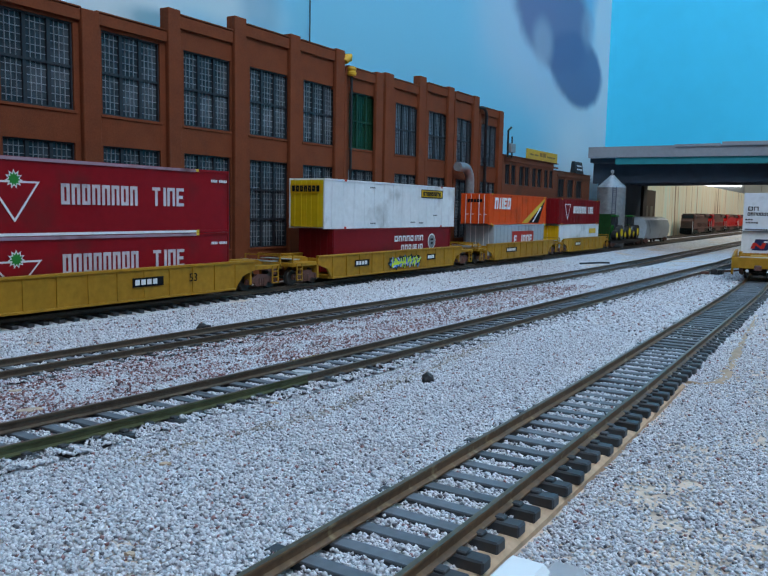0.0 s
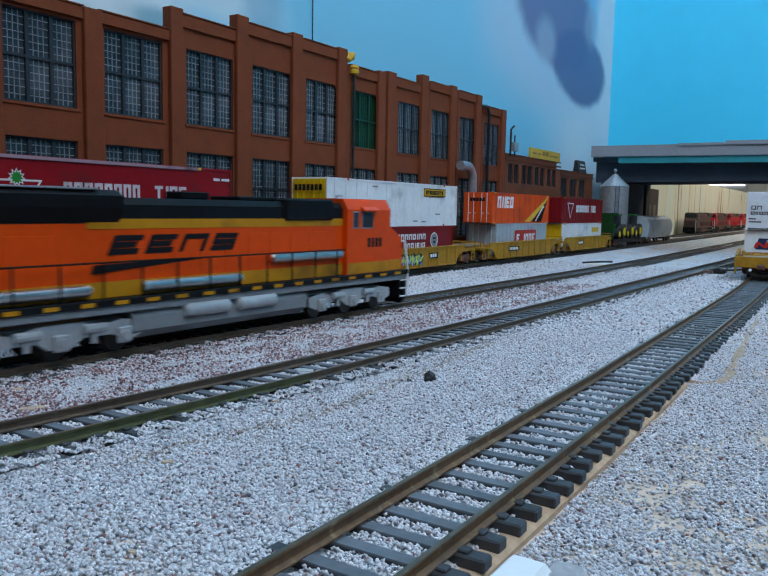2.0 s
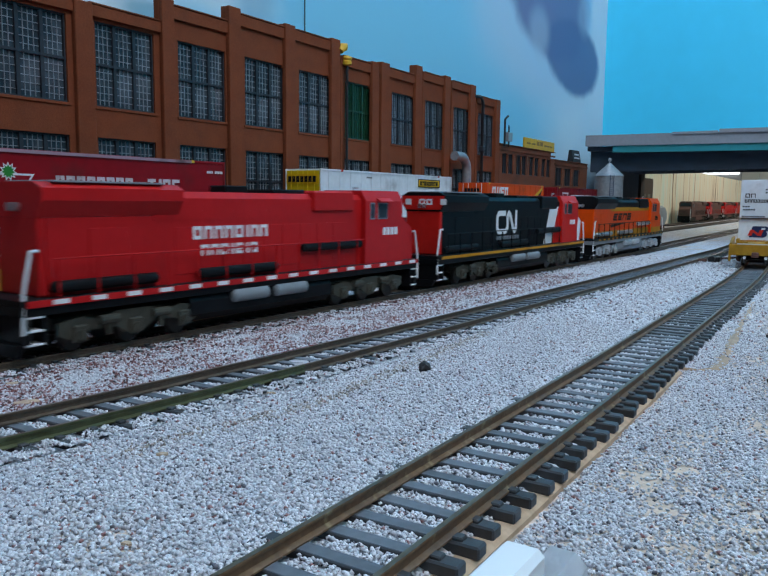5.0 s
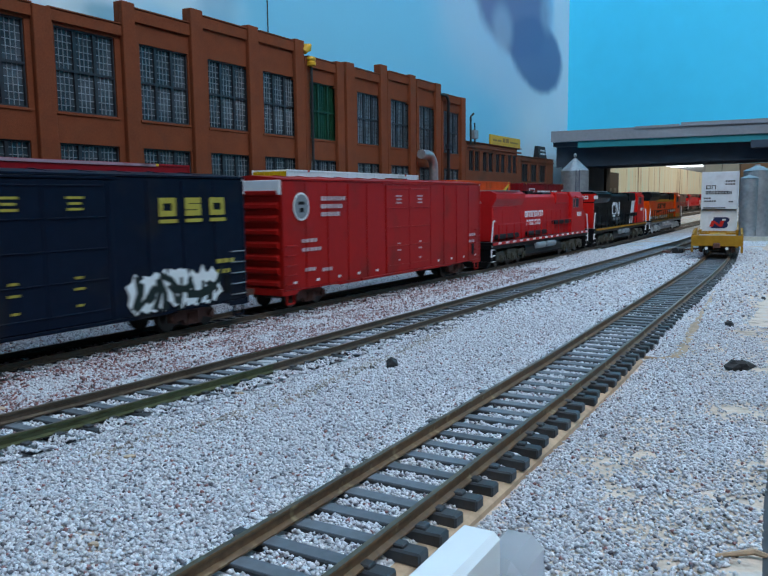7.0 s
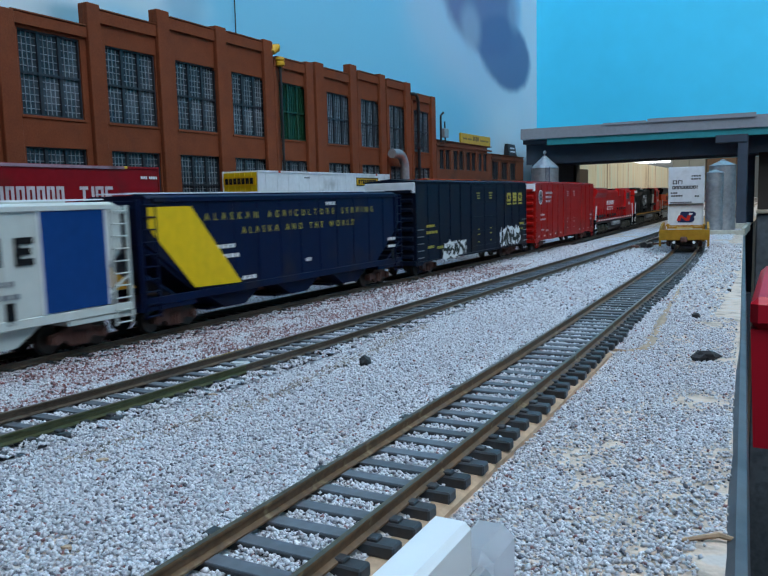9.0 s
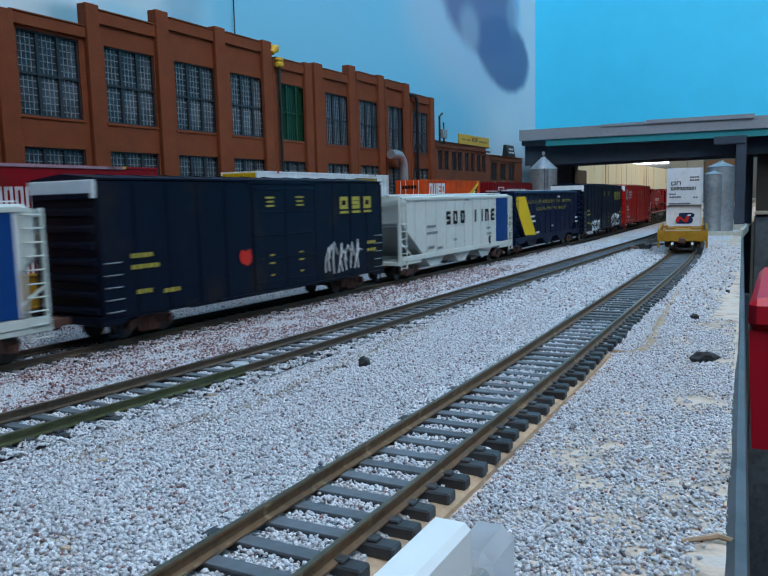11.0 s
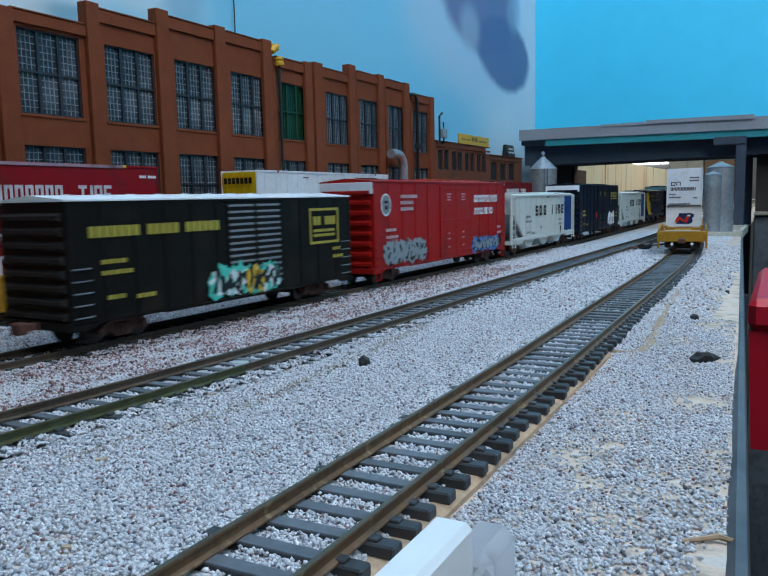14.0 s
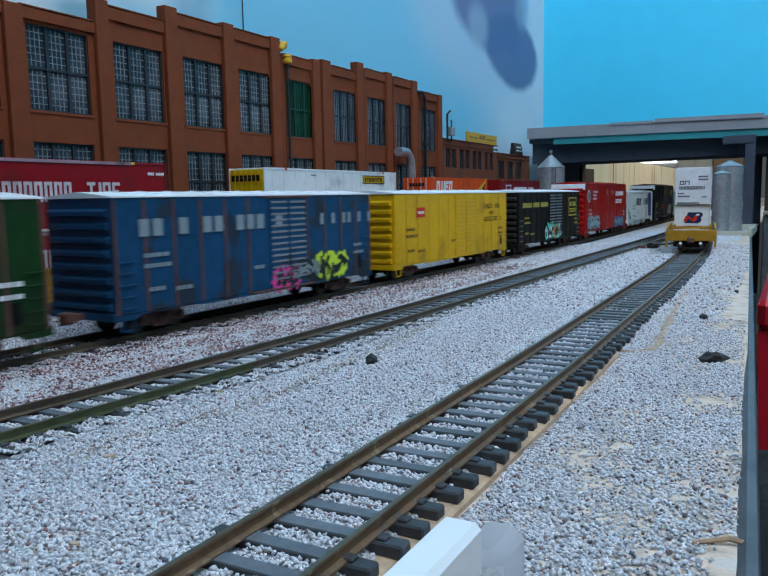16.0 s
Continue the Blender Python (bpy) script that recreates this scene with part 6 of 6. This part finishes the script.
def tractor(y):
    t = thing("farm_tractor", (X0, 1052 + y, 11), "green model farm tractor with yellow wheel hubs on a flat car", "tractor", "tractors on the flat car")
    part("hood", Shape().prism([(-14, 10), (-14, 18), (-2, 21), (4, 21), (4, 10)], -4.5, 4.5, "x"), GREENP, t)
    part("cab", Shape().box(-7, 4, 18, 7, 18, 33, 0.8), DARKFRAME, t)
    part("cab_roof", Shape().box(-8, 2.5, 33, 8, 19.5, 35.5, 0.8), GREENP, t)
    for sg in (-1, 1):
        for yy, r in ((13, 10.5), (-11, 7)):
            w = part("wheel", Shape().tube([(sg * 8, yy, r), (sg * 14, yy, r)], r, 20), BLACK, t)
            part("hub", Shape().tube([(sg * 13.8, yy, r), (sg * 14.6, yy, r)], r * 0.55, 14), paint("hub_yellow", (0.7, 0.55, 0.01)), w)
    part("exhaust", Shape().tube([(3, -6, 20), (3, -6, 31)], 0.8, 6), CHAR, t)


for y in (48, 92, 140):
    tractor(y)
c = thing("tank_hopper", (X0, 1245, 0), "grey rounded model hopper car on the factory track", "hopper car", YARD)
prof = [(-13, 10), (-16, 18), (-16.5, 30), (-13, 39), (-6, 43), (6, 43), (13, 39), (16.5, 30), (16, 18), (13, 10)]
part("body", Shape().prism(prof, 6, 175, "y"), CONTGREY, c, smooth=True)
part("running_board", Shape().box(-3, 4, 43.2, 3, 177, 44.4), GALV, c)
part("sill", Shape().box(-12, 0, 8, 12, 181, 10.4, 0.3), CONTGREY, c)
for y in (22, 159):
    truck(c, y, RUST)

# parked stack on the near track
c = well_car(650, 972, "yellow well car carrying two stacked white containers", 66, x=-67.5, ladder=False, rz=5.25)
part("end_frame", Shape().box(-19, -1.5, 8.0, 19, 1.5, 16.5, 0.3).box(-19, -1, 3, -17.3, 1, 8.0).box(17.3, -1, 3, 19, 1, 8.0), WELLYEL, c)
part("end_frame", Shape().prism([(1.5, 8), (1.5, 17.5), (30, 20), (66, 20), (66, 4), (30, 8)], 17.2, 18.8, "x").prism([(1.5, 8), (1.5, 17.5), (30, 20), (66, 20), (66, 4), (30, 8)], -18.8, -17.2, "x"), WELLYEL, c)
for sg in (-1, 1):
    part("brake_hose", Shape().tube([(sg * 7, 0, 8), (sg * 7, -3, 5), (sg * 7.5, -3.5, 2.5)], 0.8, 8), BLACK, c)
    part("hose_end", Shape().tube([(sg * 7.5, -3.4, 6.4), (sg * 7.5, -4.6, 6.4)], 1.2, 8), WHITE, c)
c = container((-89.4, 721, 5.2), 168, 30.2, CONTWHITE, "white container with a blue and red emblem, in a well car", doors=False, ribs=6, castings=False, rz=5.25)
e = part("emblem", Shape().prism([(8.5, 14.2), (11, 23.8), (21.5, 23.8), (23.6, 22.4), (23.2, 20.2), (21.6, 19.2), (22.6, 17.6), (21.8, 15.2), (19.6, 14.2)], 0.75, 0.55, "y"), paint("emblem_navy", (0.02, 0.03, 0.09)), c)
part("emblem_stripe", Shape().prism([(7.4, 15.6), (9.2, 20.6), (11.6, 20.6), (15.6, 17.6), (16.6, 20.6), (19.6, 20.6), (17.8, 15.6), (15.4, 15.6), (11.4, 18.6), (10.4, 15.6)], 0.55, 0.45, "y"), SPRAY["red"], e)
part("emblem_gap", Shape().prism([(17.4, 20.9), (18.0, 22.3), (20.8, 22.3), (20.4, 20.9)], 0.55, 0.45, "y"), WHITE, e)
glyphs(c, "nnelon", 7.5, 9.5, 2.0, 2.4, 0.6, SPRAY["red"], 0.75, 0.3, axis="y")
glyphs(c, "---- ------", 7, 2.2, 1.1, 0.9, 0.4, MIDGREY, 0.75, axis="y")
c = container((-89.0, 718.6, 35.5), 185.5, 33.2, paint("reefer_white", (0.62, 0.67, 0.72), 0.45, 0.05), "pale grey insulated container with dark lettering bars", doors=False, ribs=10, castings=False, rz=5.25)
glyphs(c, "on", 3.6, 18, 3.6, 3.4, 0.8, TEXTBLK, 0.75, 0.2, axis="y")
glyphs(c, "onnoooool", 3.4, 13.6, 2.0, 2.8, 0.45, TEXTBLK, 0.75, 0.22, axis="y")
for y, z, n in ((19, 24.2, 4), (19, 21.6, 4), (2, 9.6, 3), (2.4, 7, 5), (22, 6.5, 2), (2, 1.2, 9)):
    glyphs(c, "-" * n, y, z, 1.5, 1.2, 0.5, TEXTBLK, 0.75, axis="y")

# ---- factory fittings ----
c = thing("rotating_beacon", (-348.2, 497, -4), "yellow roof ventilator and beacon on a tall black pipe", "beacon")
part("pipe", Shape().tube([(0, 0, 0), (0, 0, 158)], 1.1, 10), BLACK, c)
part("cap", Shape().lathe([(1.4, 156), (3.6, 157), (3.8, 159), (3.0, 160), (3.9, 161.5), (3.4, 163), (0.6, 164)], 18), YELLOW, c, smooth=True)
part("dish", Shape().tube([(-1, -8, 166), (-1, -5, 169.5), (-1, -2, 170.5), (-1, 0, 168)], [2.4, 3.4, 3.0, 1.0], 12), YELLOW, c, smooth=True)
c = thing("elbow_duct", (-342, 672, 0), "galvanised bent duct from the factory wall", "duct")
pts = [(-8, 0, 92)]
for i in range(9):
    a = math.pi / 2 * i / 8
    pts.append((0, 14 + 14 * math.sin(a), 78 + 14 * math.cos(a)))
part("duct", Shape().tube([(0, 0, 92)] + pts[1:] + [(0, 28, -4)], 4.6, 16), GALV, c, smooth=True)
c = thing("vent_pipe", (-347, 746, -4), "black vent pipe bent over the parapet", "pipe")
part("pipe", Shape().tube([(0, 0, 0), (0, 0, 154), (0, -2, 158), (0, -6, 160.5), (-4, -18, 161)], 1.7, 10), BLACK, c, smooth=True)
part("valve", Shape().box(-2, -3, 104, 2.6, 3, 110, 0.6), DARKFRAME, c)
c = thing("conduit", (-347.5, 806.5, 110), "dark roof conduit and vent stack at the factory end", "pipe")
part("flue", Shape().tube([(0, 0, 0), (0, 0, 30), (1, 6, 34)], 1.2, 8), BLACK, c)
part("riser", Shape().tube([(1, 10, 0), (1, 9, 24)], 0.8, 6), BLACK, c)
part("cabinet", Shape().box(-3, 4, 6, 3, 16, 16, 0.5), GALV, c)
c = thing("hanging_cord", (-399.5, 509, 186), "thin dark cord hanging down the sky backdrop", "cord")
part("cord", Shape().tube([(0, 0, -28), (0, 0, 600)], 0.5, 6), BLACK, c)

# ---- small things on the bench ----
def rock(at, r, seed, words="black lump of rock on the ballast"):
    rnd = random.Random(seed)
    bm = bmesh.new()
    bmesh.ops.create_icosphere(bm, subdivisions=2, radius=1)
    for v in bm.verts:
        n = 1 + 0.5 * noise.noise(v.co * 1.6 + Vector((seed, 0, 0))) + rnd.uniform(-0.06, 0.06)
        v.co = Vector((v.co.x * r[0] * n, v.co.y * r[1] * n, v.co.z * r[2] * n)) * MM
    me = bpy.data.meshes.new("rock")
    bm.to_mesh(me)
    bm.free()
    me.materials.append(STONE)
    ob = new("rock", me)
    ob.matrix_world = pose(at[0] * MM, at[1] * MM, (ground_z(at[0], at[1]) + r[2] * 0.7) * MM, 0, 0, rnd.uniform(0, 90))
    return tagged(ob, words, "rock", "loose rocks")


rock((-111, 201), (2.0, 1.9, 1.9), 1)
rock((-16.5, 252), (4.2, 2.4, 2.2), 2)
rock((-26.5, 328), (2.0, 1.6, 1.5), 3)
rock((-252, 244), (3.0, 2.2, 1.8), 4)
rock((-117, 199), (0.9, 0.8, 0.7), 5)
rock((-20, 420), (1.4, 1.2, 1.0), 6)
LEAF = mat("dry_tan_leaf", (0.50, 0.37, 0.26), 0.7, scale=400, vary=0.3)
for i, (x, y, s) in enumerate(((-183, 115, 4.5), (-120, 105, 1.8), (-135, 157, 1.6), (-89, 71, 1.3), (-211, 128, 2.4))):
    o = []
    rnd = random.Random(60 + i)
    for k in range(8):
        a = 2 * math.pi * k / 8
        r = s * rnd.uniform(0.5, 1.0)
        o.append((r * math.cos(a), 0.55 * r * math.sin(a)))
    solid("leaf_flake", Shape().prism(o, 0, 0.4, "z"), LEAF, (x, y, ground_z(x, y) + 0.5), "dry tan flake lying on the ballast", "leaf", "dry flakes", rz=rnd.uniform(0, 90))
solid("twig", Shape().tube([(0, 0, 0.5), (12, 26, 0.9), (20, 36, 0.6)], 1.0, 7), STONE, (-244, 762, -3.6), "dark twig lying beside the track", "twig")
solid("twig", Shape().tube([(0, 0, 0.4), (5, 3, 0.9), (9, 2.6, 0.5)], [0.3, 0.5, 0.3], 6), CORK, (-8, 118, -6.2), "tan splinter on the bench edge", "twig")
c = thing("switch_motor", (-108, 728, -4), "black ground throw with a rusty lever beside the tracks", "switch stand")
part("body", Shape().box(-6, 0, 0, 4, 14, 4.5, 0.8).tube([(-2, -3, 3), (-2, 16, 3)], 2.4, 10), BLACK, c)
part("lever", Shape().tube([(4, 8, 3), (20, 26, 4)], 0.9, 6), RUST, c)
part("weight", Shape().box(-14, -2, 0, -7, 5, 2.4, 0.5), RUST, c)
# A thin bright strip puts the rail head's glint into colour.
GLINTSTEEL = mat("glint_rail_steel", (0.72, 0.70, 0.66), 0.18, 0.9, scale=500, vary=0.15)
g = Shape()
for i in range(6):
    y = 178 + 5 * i
    c = track_x(2, y + 2.5) - 8.75
    g.box(c - 0.42, y, 0.0, c + 0.42, y + 5, 0.1)
part("polished_stretch", g, GLINTSTEEL, bpy.data.objects["track.002"], "bright polished stretch of the rail head")
GLUEBLOB = mat("pale_glossy_glue", (0.62, 0.66, 0.70), 0.12, scale=500, vary=0.3, bump=0.2)
for i, (x, y, s) in enumerate(((-143.5, 186, 3.0), (-147.5, 189, 4.2), (-142.5, 191.5, 2.2))):
    rnd = random.Random(80 + i)
    o = [(s * rnd.uniform(0.5, 1) * math.cos(k * 0.785), s * rnd.uniform(0.4, 0.8) * math.sin(k * 0.785)) for k in range(8)]
    solid("glue_blob", Shape().prism(o, 0, 0.9, "z"), GLUEBLOB, (track_x(2, y) + x + 146.6, y, -4.6), "pale glossy dried glue between the rails", "glue", "glue blobs", rz=rnd.uniform(0, 90))
# exposed roadbed edge under the near track
s = Shape()
ys = [20 + 10 * i for i in range(24)]
for y in ys:
    e = -43.9 - 0.3 * math.sin(y / 40) - 0.8 * min(1, max(0, (y - 95) / 110))
    s.v += [(-48, y, -4.4), (e - 1.0, y, -4.5), (e, y, -5.0), (e + 0.2, y, -7.4), (-48, y, -7.4)]
for j in range(len(ys) - 1):
    s.f += [(j * 5 + i, j * 5 + (i + 1) % 5, j * 5 + 5 + (i + 1) % 5, j * 5 + 5 + i) for i in range(5)]
s.f += [(0, 1, 2, 3, 4), tuple(len(s.v) - 5 + i for i in range(5))]
solid("roadbed_strip", s, CORK, (0, 0, 0), "tan cork roadbed strip showing beside the near track", "roadbed")
s = Shape()
GLUE = mat("brown_glue_stain", (0.36, 0.25, 0.16), 0.6, scale=300, vary=0.4, bump=0.2)
path = [(-47, 254), (-41, 256), (-36.5, 262), (-36, 275), (-37.5, 300), (-40, 345), (-43, 400), (-45, 440)]
for i, (x, y) in enumerate(path):
    w = (0.8, 1.2, 2.6, 2.2, 2.0, 1.8, 1.5, 1.0)[i]
    s.v += [(x - w, y, ground_z(x - w, y) + 0.1), (x, y, ground_z(x, y) + 0.75), (x + w, y, ground_z(x + w, y) + 0.1)]
for i in range(len(path) - 1):
    s.f += [(i * 3, i * 3 + 1, i * 3 + 4, i * 3 + 3), (i * 3 + 1, i * 3 + 2, i * 3 + 5, i * 3 + 4)]
setting("trim_glue", s, GLUE, "brown glue bead along the ballast edge", "glue bead")

# white plastic bar in a clear sleeve at the bench front
c = thing("plastic_bumper", (-31.0, 40, -7), "white plastic bar in a clear plastic sleeve lying on the bench", "plastic bar")
part("bar", Shape().box(-2.9, -20, 1, 2.6, 42.5, 15, 0.8), WHITEPLASTIC, c)
m, n, link, b = nodes_of("clear_plastic")
b.inputs["Base Color"].default_value = (0.9, 0.93, 0.95, 1)
b.inputs["Roughness"].default_value, b.inputs["Transmission Weight"].default_value, b.inputs["IOR"].default_value = 0.35, 0.9, 1.2
part("sleeve", Shape().box(-2.0, 42.6, 0.5, 4.6, 54, 10.5, 1.6).box(2.7, 10, 0.5, 5.2, 42.5, 9.5, 0.8), m, c, "clear plastic sleeve", smooth=True)

# below and beyond the bench edge
c = thing("plastic_tub", (-10.5, 455, -913), "red plastic storage tub beside the bench", "tub")
part("tub", Shape().prism([(3, 817), (0, 884), (260, 884), (256, 817)], 0, 186, "y"), REDPLASTIC, c)
part("rim", Shape().box(-0.5, -3, 884, 263, 190, 902, 4), REDPLASTIC, c)
part("stand", Shape().box(16, 14, 13, 246, 176, 816.9, 2), FLOORM, c)
c = thing("shelf_cabinet", (-33, 1206, -900), "pale cabinet with a tan shelf opening under the overpass", "cabinet")
CREAM = mat("cabinet_cream", (0.30, 0.26, 0.20), 0.7, scale=40, vary=0.1)
part("body", Shape().box(0, 0, 0, 300, 150, 912, 2), FASCIA, c)
part("shelf", Shape().box(0, -6, 912.1, 300, 150, 917, 1), CREAM, c)
# The tan back panel is coloured dark brown for the shade inside the shelf.
part("back_panel", Shape().box(0, 40, 917.1, 300, 150, 1015), DARKPIER, c)
c = thing("retaining_wall", (-110, 950, -6), "low cream retaining wall round the silos", "wall")
for q in (Shape().box(14, 0, 0, 74, 4, 7, 0.3), Shape().box(70, 4, 0, 74, 150, 9, 0.3), Shape().box(14, 146, 0, 70, 150, 9, 0.3)):
    part("wall_panel", q, mat("cream_card", (0.42, 0.42, 0.36), 0.7), c)


# ---- loose ballast ----
def scatter(name, count, inside, size, material, words, seed, z_up=0.1):
    rng = np.random.default_rng(seed)
    pts = inside(rng, count)
    n = len(pts)
    base = np.array([(1, 0, 0), (-1, 0, 0), (0, 1, 0), (0, -1, 0), (0, 0, 1), (0, 0, -1)], float)
    tri = np.array([(0, 2, 4), (2, 1, 4), (1, 3, 4), (3, 0, 4), (2, 0, 5), (1, 2, 5), (3, 1, 5), (0, 3, 5)])
    r = rng.uniform(size[0], size[1], (n, 1, 1)) * rng.uniform(0.65, 1.25, (n, 6, 1))
    ang = rng.uniform(0, 6.283, n)
    tilt = rng.uniform(-0.7, 0.7, n)
    v = base[None] * r
    ct, st = np.cos(tilt)[:, None], np.sin(tilt)[:, None]
    v = np.stack([v[..., 0], v[..., 1] * ct - v[..., 2] * st, v[..., 1] * st + v[..., 2] * ct], -1)
    ca, sa = np.cos(ang)[:, None], np.sin(ang)[:, None]
    v = np.stack([v[..., 0] * ca - v[..., 1] * sa, v[..., 0] * sa + v[..., 1] * ca, v[..., 2] * 0.8], -1)
    v = v + pts[:, None, :]
    faces = (tri[None] + 6 * np.arange(n)[:, None, None]).reshape(-1)
    me = bpy.data.meshes.new(name)
    me.vertices.add(n * 6)
    me.vertices.foreach_set("co", (v * MM).astype(np.float32).reshape(-1))
    me.loops.add(len(faces))
    me.loops.foreach_set("vertex_index", faces.astype(np.int32))
    me.polygons.add(n * 8)
    me.polygons.foreach_set("loop_start", np.arange(0, n * 24, 3, dtype=np.int32))
    me.update(calc_edges=True)
    me.materials.append(material)
    return tagged(new(name, me), words, "gravel", "", "stuff")


def on_ground(x0, x1, y0, y1, power, keep=None, lift=0.0, cap=True):
    def inside(rng, count):
        y = y0 + (y1 - y0) * rng.uniform(0, 1, count) ** power
        x = rng.uniform(x0, x1, count)
        ok = (x > -1.75 * (y + 12) - 6) & (x < bench_edge(0) - 0.0445 * y - 1)
        if keep is not None:
            ok &= keep(x, y)
        x, y = x[ok], y[ok]
        z = np.array([ground_z(a, b) for a, b in zip(x, y)]) + rng.uniform(-0.1, 0.5, len(x)) + lift
        if cap:
            yc = np.clip(y, 0, 900)
            for c, tz in ((-240 + 0.04 * np.where(yc < 600, yc, 600 + 250 * (1 - np.exp((600 - np.maximum(yc, 600)) / 250))), -4.0), (-153 + 0.03 * yc - 20 * np.exp(-yc / 90), -2.0), (-58.7 - 0.012 * np.maximum(0, y - 220) - 7.0 * (np.maximum(0, y - 480) / 240) ** 2, 0.0)):
                d = np.abs(x - c)
                tie = np.abs((y - 40 + 3.7) % 7.4 - 3.7) < 1.75
                z = np.where(d < 10.0, np.where(tie, np.minimum(z, tz - 3.3), np.minimum(z + 0.45, tz - 2.75) - np.clip((y - 240) / 120, 0, 1) * 0.55), z)
                z = np.where((x < c - 10) & (d < 17), np.maximum(z, tz - 2.5 + 0.3 * np.sin(y / 5.0)), z)
                cover = tz - 2.75 + 0.75 * np.sin(y * 0.9) * np.sin(y * 0.37 + 1.0) if tz else z - 9.0
                z = np.where((x > c + 10) & (d < 16.5), np.maximum(np.minimum(z, tz - 3.0), cover), z)
                z = np.where((np.abs(d - 8.75) < 1.6), tz - 4.2, z)
        return np.stack([x, y, z], -1)
    return inside


def patchy(x, y):
    """Thin ballast near the bench edge, where the board shows."""
    q = np.array([noise.noise((a / 22, b / 30, 7)) + 0.55 * noise.noise((a / 6, b / 7, 2)) for a, b in zip(x, y)])
    jit = np.random.default_rng(11).uniform(-0.5, 0.5, len(x))
    bead = (np.abs(x - np.interp(y, [262, 275, 300, 345, 400, 440], [-36.5, -36, -37.5, -40, -43, -45])) < 1.7) & (y > 258) & (y < 442)
    bare = (x > -48.6) & (x < -43.4 - 0.9 * np.clip((y - 95) / 110, 0, 1)) & (y < 245)
    return ~bare & ((x < -40) | (q + jit < 0.40 - (x + 40) * 0.016 - 0.0042 * np.maximum(0, 135 - y)) & ~(bead & (jit < 0.0)))


def red_drift(x, y):
    """Uneven drifts of red stone between the running track and the next."""
    q = np.array([noise.noise((a / 13, b / 26, 4)) + 0.5 * noise.noise((a / 5, b / 8, 9)) for a, b in zip(x, y)])
    return q + np.random.default_rng(12).uniform(-0.35, 0.35, len(x)) > -0.10


def brown_streak(x, y):
    """A brown dried glue streak in the ballast beside the second track."""
    c = np.interp(y, [100, 117, 134, 157, 190, 234, 282], [-129, -127, -121, -118, -120, -123, -127])
    w = np.random.default_rng(13).normal(0, 2.6, len(x))
    return np.abs(x - c) < np.abs(w)


scatter("ballast_gravel", 240000, on_ground(-226, 6, 32, 330, 1.3, patchy), (0.32, 0.60), GRAIN, "loose grey crushed stone ballast between the tracks", 1)
scatter("ballast_gravel", 60000, on_ground(-300, -20, 330, 800, 1.2, patchy), (0.55, 0.95), GRAIN, "loose grey crushed stone ballast farther along the tracks", 2)
scatter("ballast_gravel", 48000, on_ground(-43, 6, 34, 330, 1.35, patchy, -0.2), (0.26, 0.46), GRAIN_FINE, "fine grey ballast scattered thinly over the bench", 6)
scatter("red_gravel", 42000, on_ground(-222, -166, 80, 560, 1.2, red_drift, 0.12), (0.42, 0.74), GRAIN_RED, "loose red-brown and grey ballast beside the running track", 3)
scatter("red_gravel", 1500, on_ground(-285, -250, 130, 480, 1.2, lambda x, y: red_drift(x, y + 300) & (x < -262)), (0.5, 0.8), GRAIN_RED, "reddish ballast beside the factory track", 7)
scatter("brown_gravel", 9000, on_ground(-136, -110, 100, 285, 1.0, brown_streak, 0.15), (0.34, 0.6), GRAIN_BROWN, "ballast stained brown by dried glue", 8)
scatter("ballast_gravel", 34000, on_ground(-292, -238, 130, 560, 1.2), (0.5, 0.85), GRAIN, "loose grey ballast beside the factory track", 4)


def run_at(t):
    """How far the front of the train has come along the track at t seconds."""
    k = max(i for i in range(len(RUN) - 1) if RUN[i][0] <= t)
    def slope(i):
        i, j = max(i - 1, 0), min(i + 1, len(RUN) - 1)
        return (RUN[j][1] - RUN[i][1]) / (RUN[j][0] - RUN[i][0])
    (t0, a), (t1, b) = RUN[k], RUN[k + 1]
    h, u = t1 - t0, (t - t0) / (t1 - t0)
    return (2 * u ** 3 - 3 * u ** 2 + 1) * a + (u ** 3 - 2 * u ** 2 + u) * h * slope(k) + (3 * u ** 2 - 2 * u ** 3) * b + (u ** 3 - u ** 2) * h * slope(k + 1)


def on_track(y):
    """The pose of a car on the running track with its front at y."""
    a, b = track_x(1, y - 25), track_x(1, y - 200)
    lean = math.atan2(a - b, 175.0)
    return pose((a + 25 * math.tan(lean)) * MM, y * MM, TRACK_Z[1] * MM, 0, 0, -math.degrees(lean))


def motions():
    for ob, front, tall in MOVERS:
        ob.scale = (1, 1.05 if front == 0 else 0.97, tall)
        walk(ob, [(t / 2, on_track(0.97 * (run_at(t / 2) + front) + 10)) for t in range(33)])


motions()
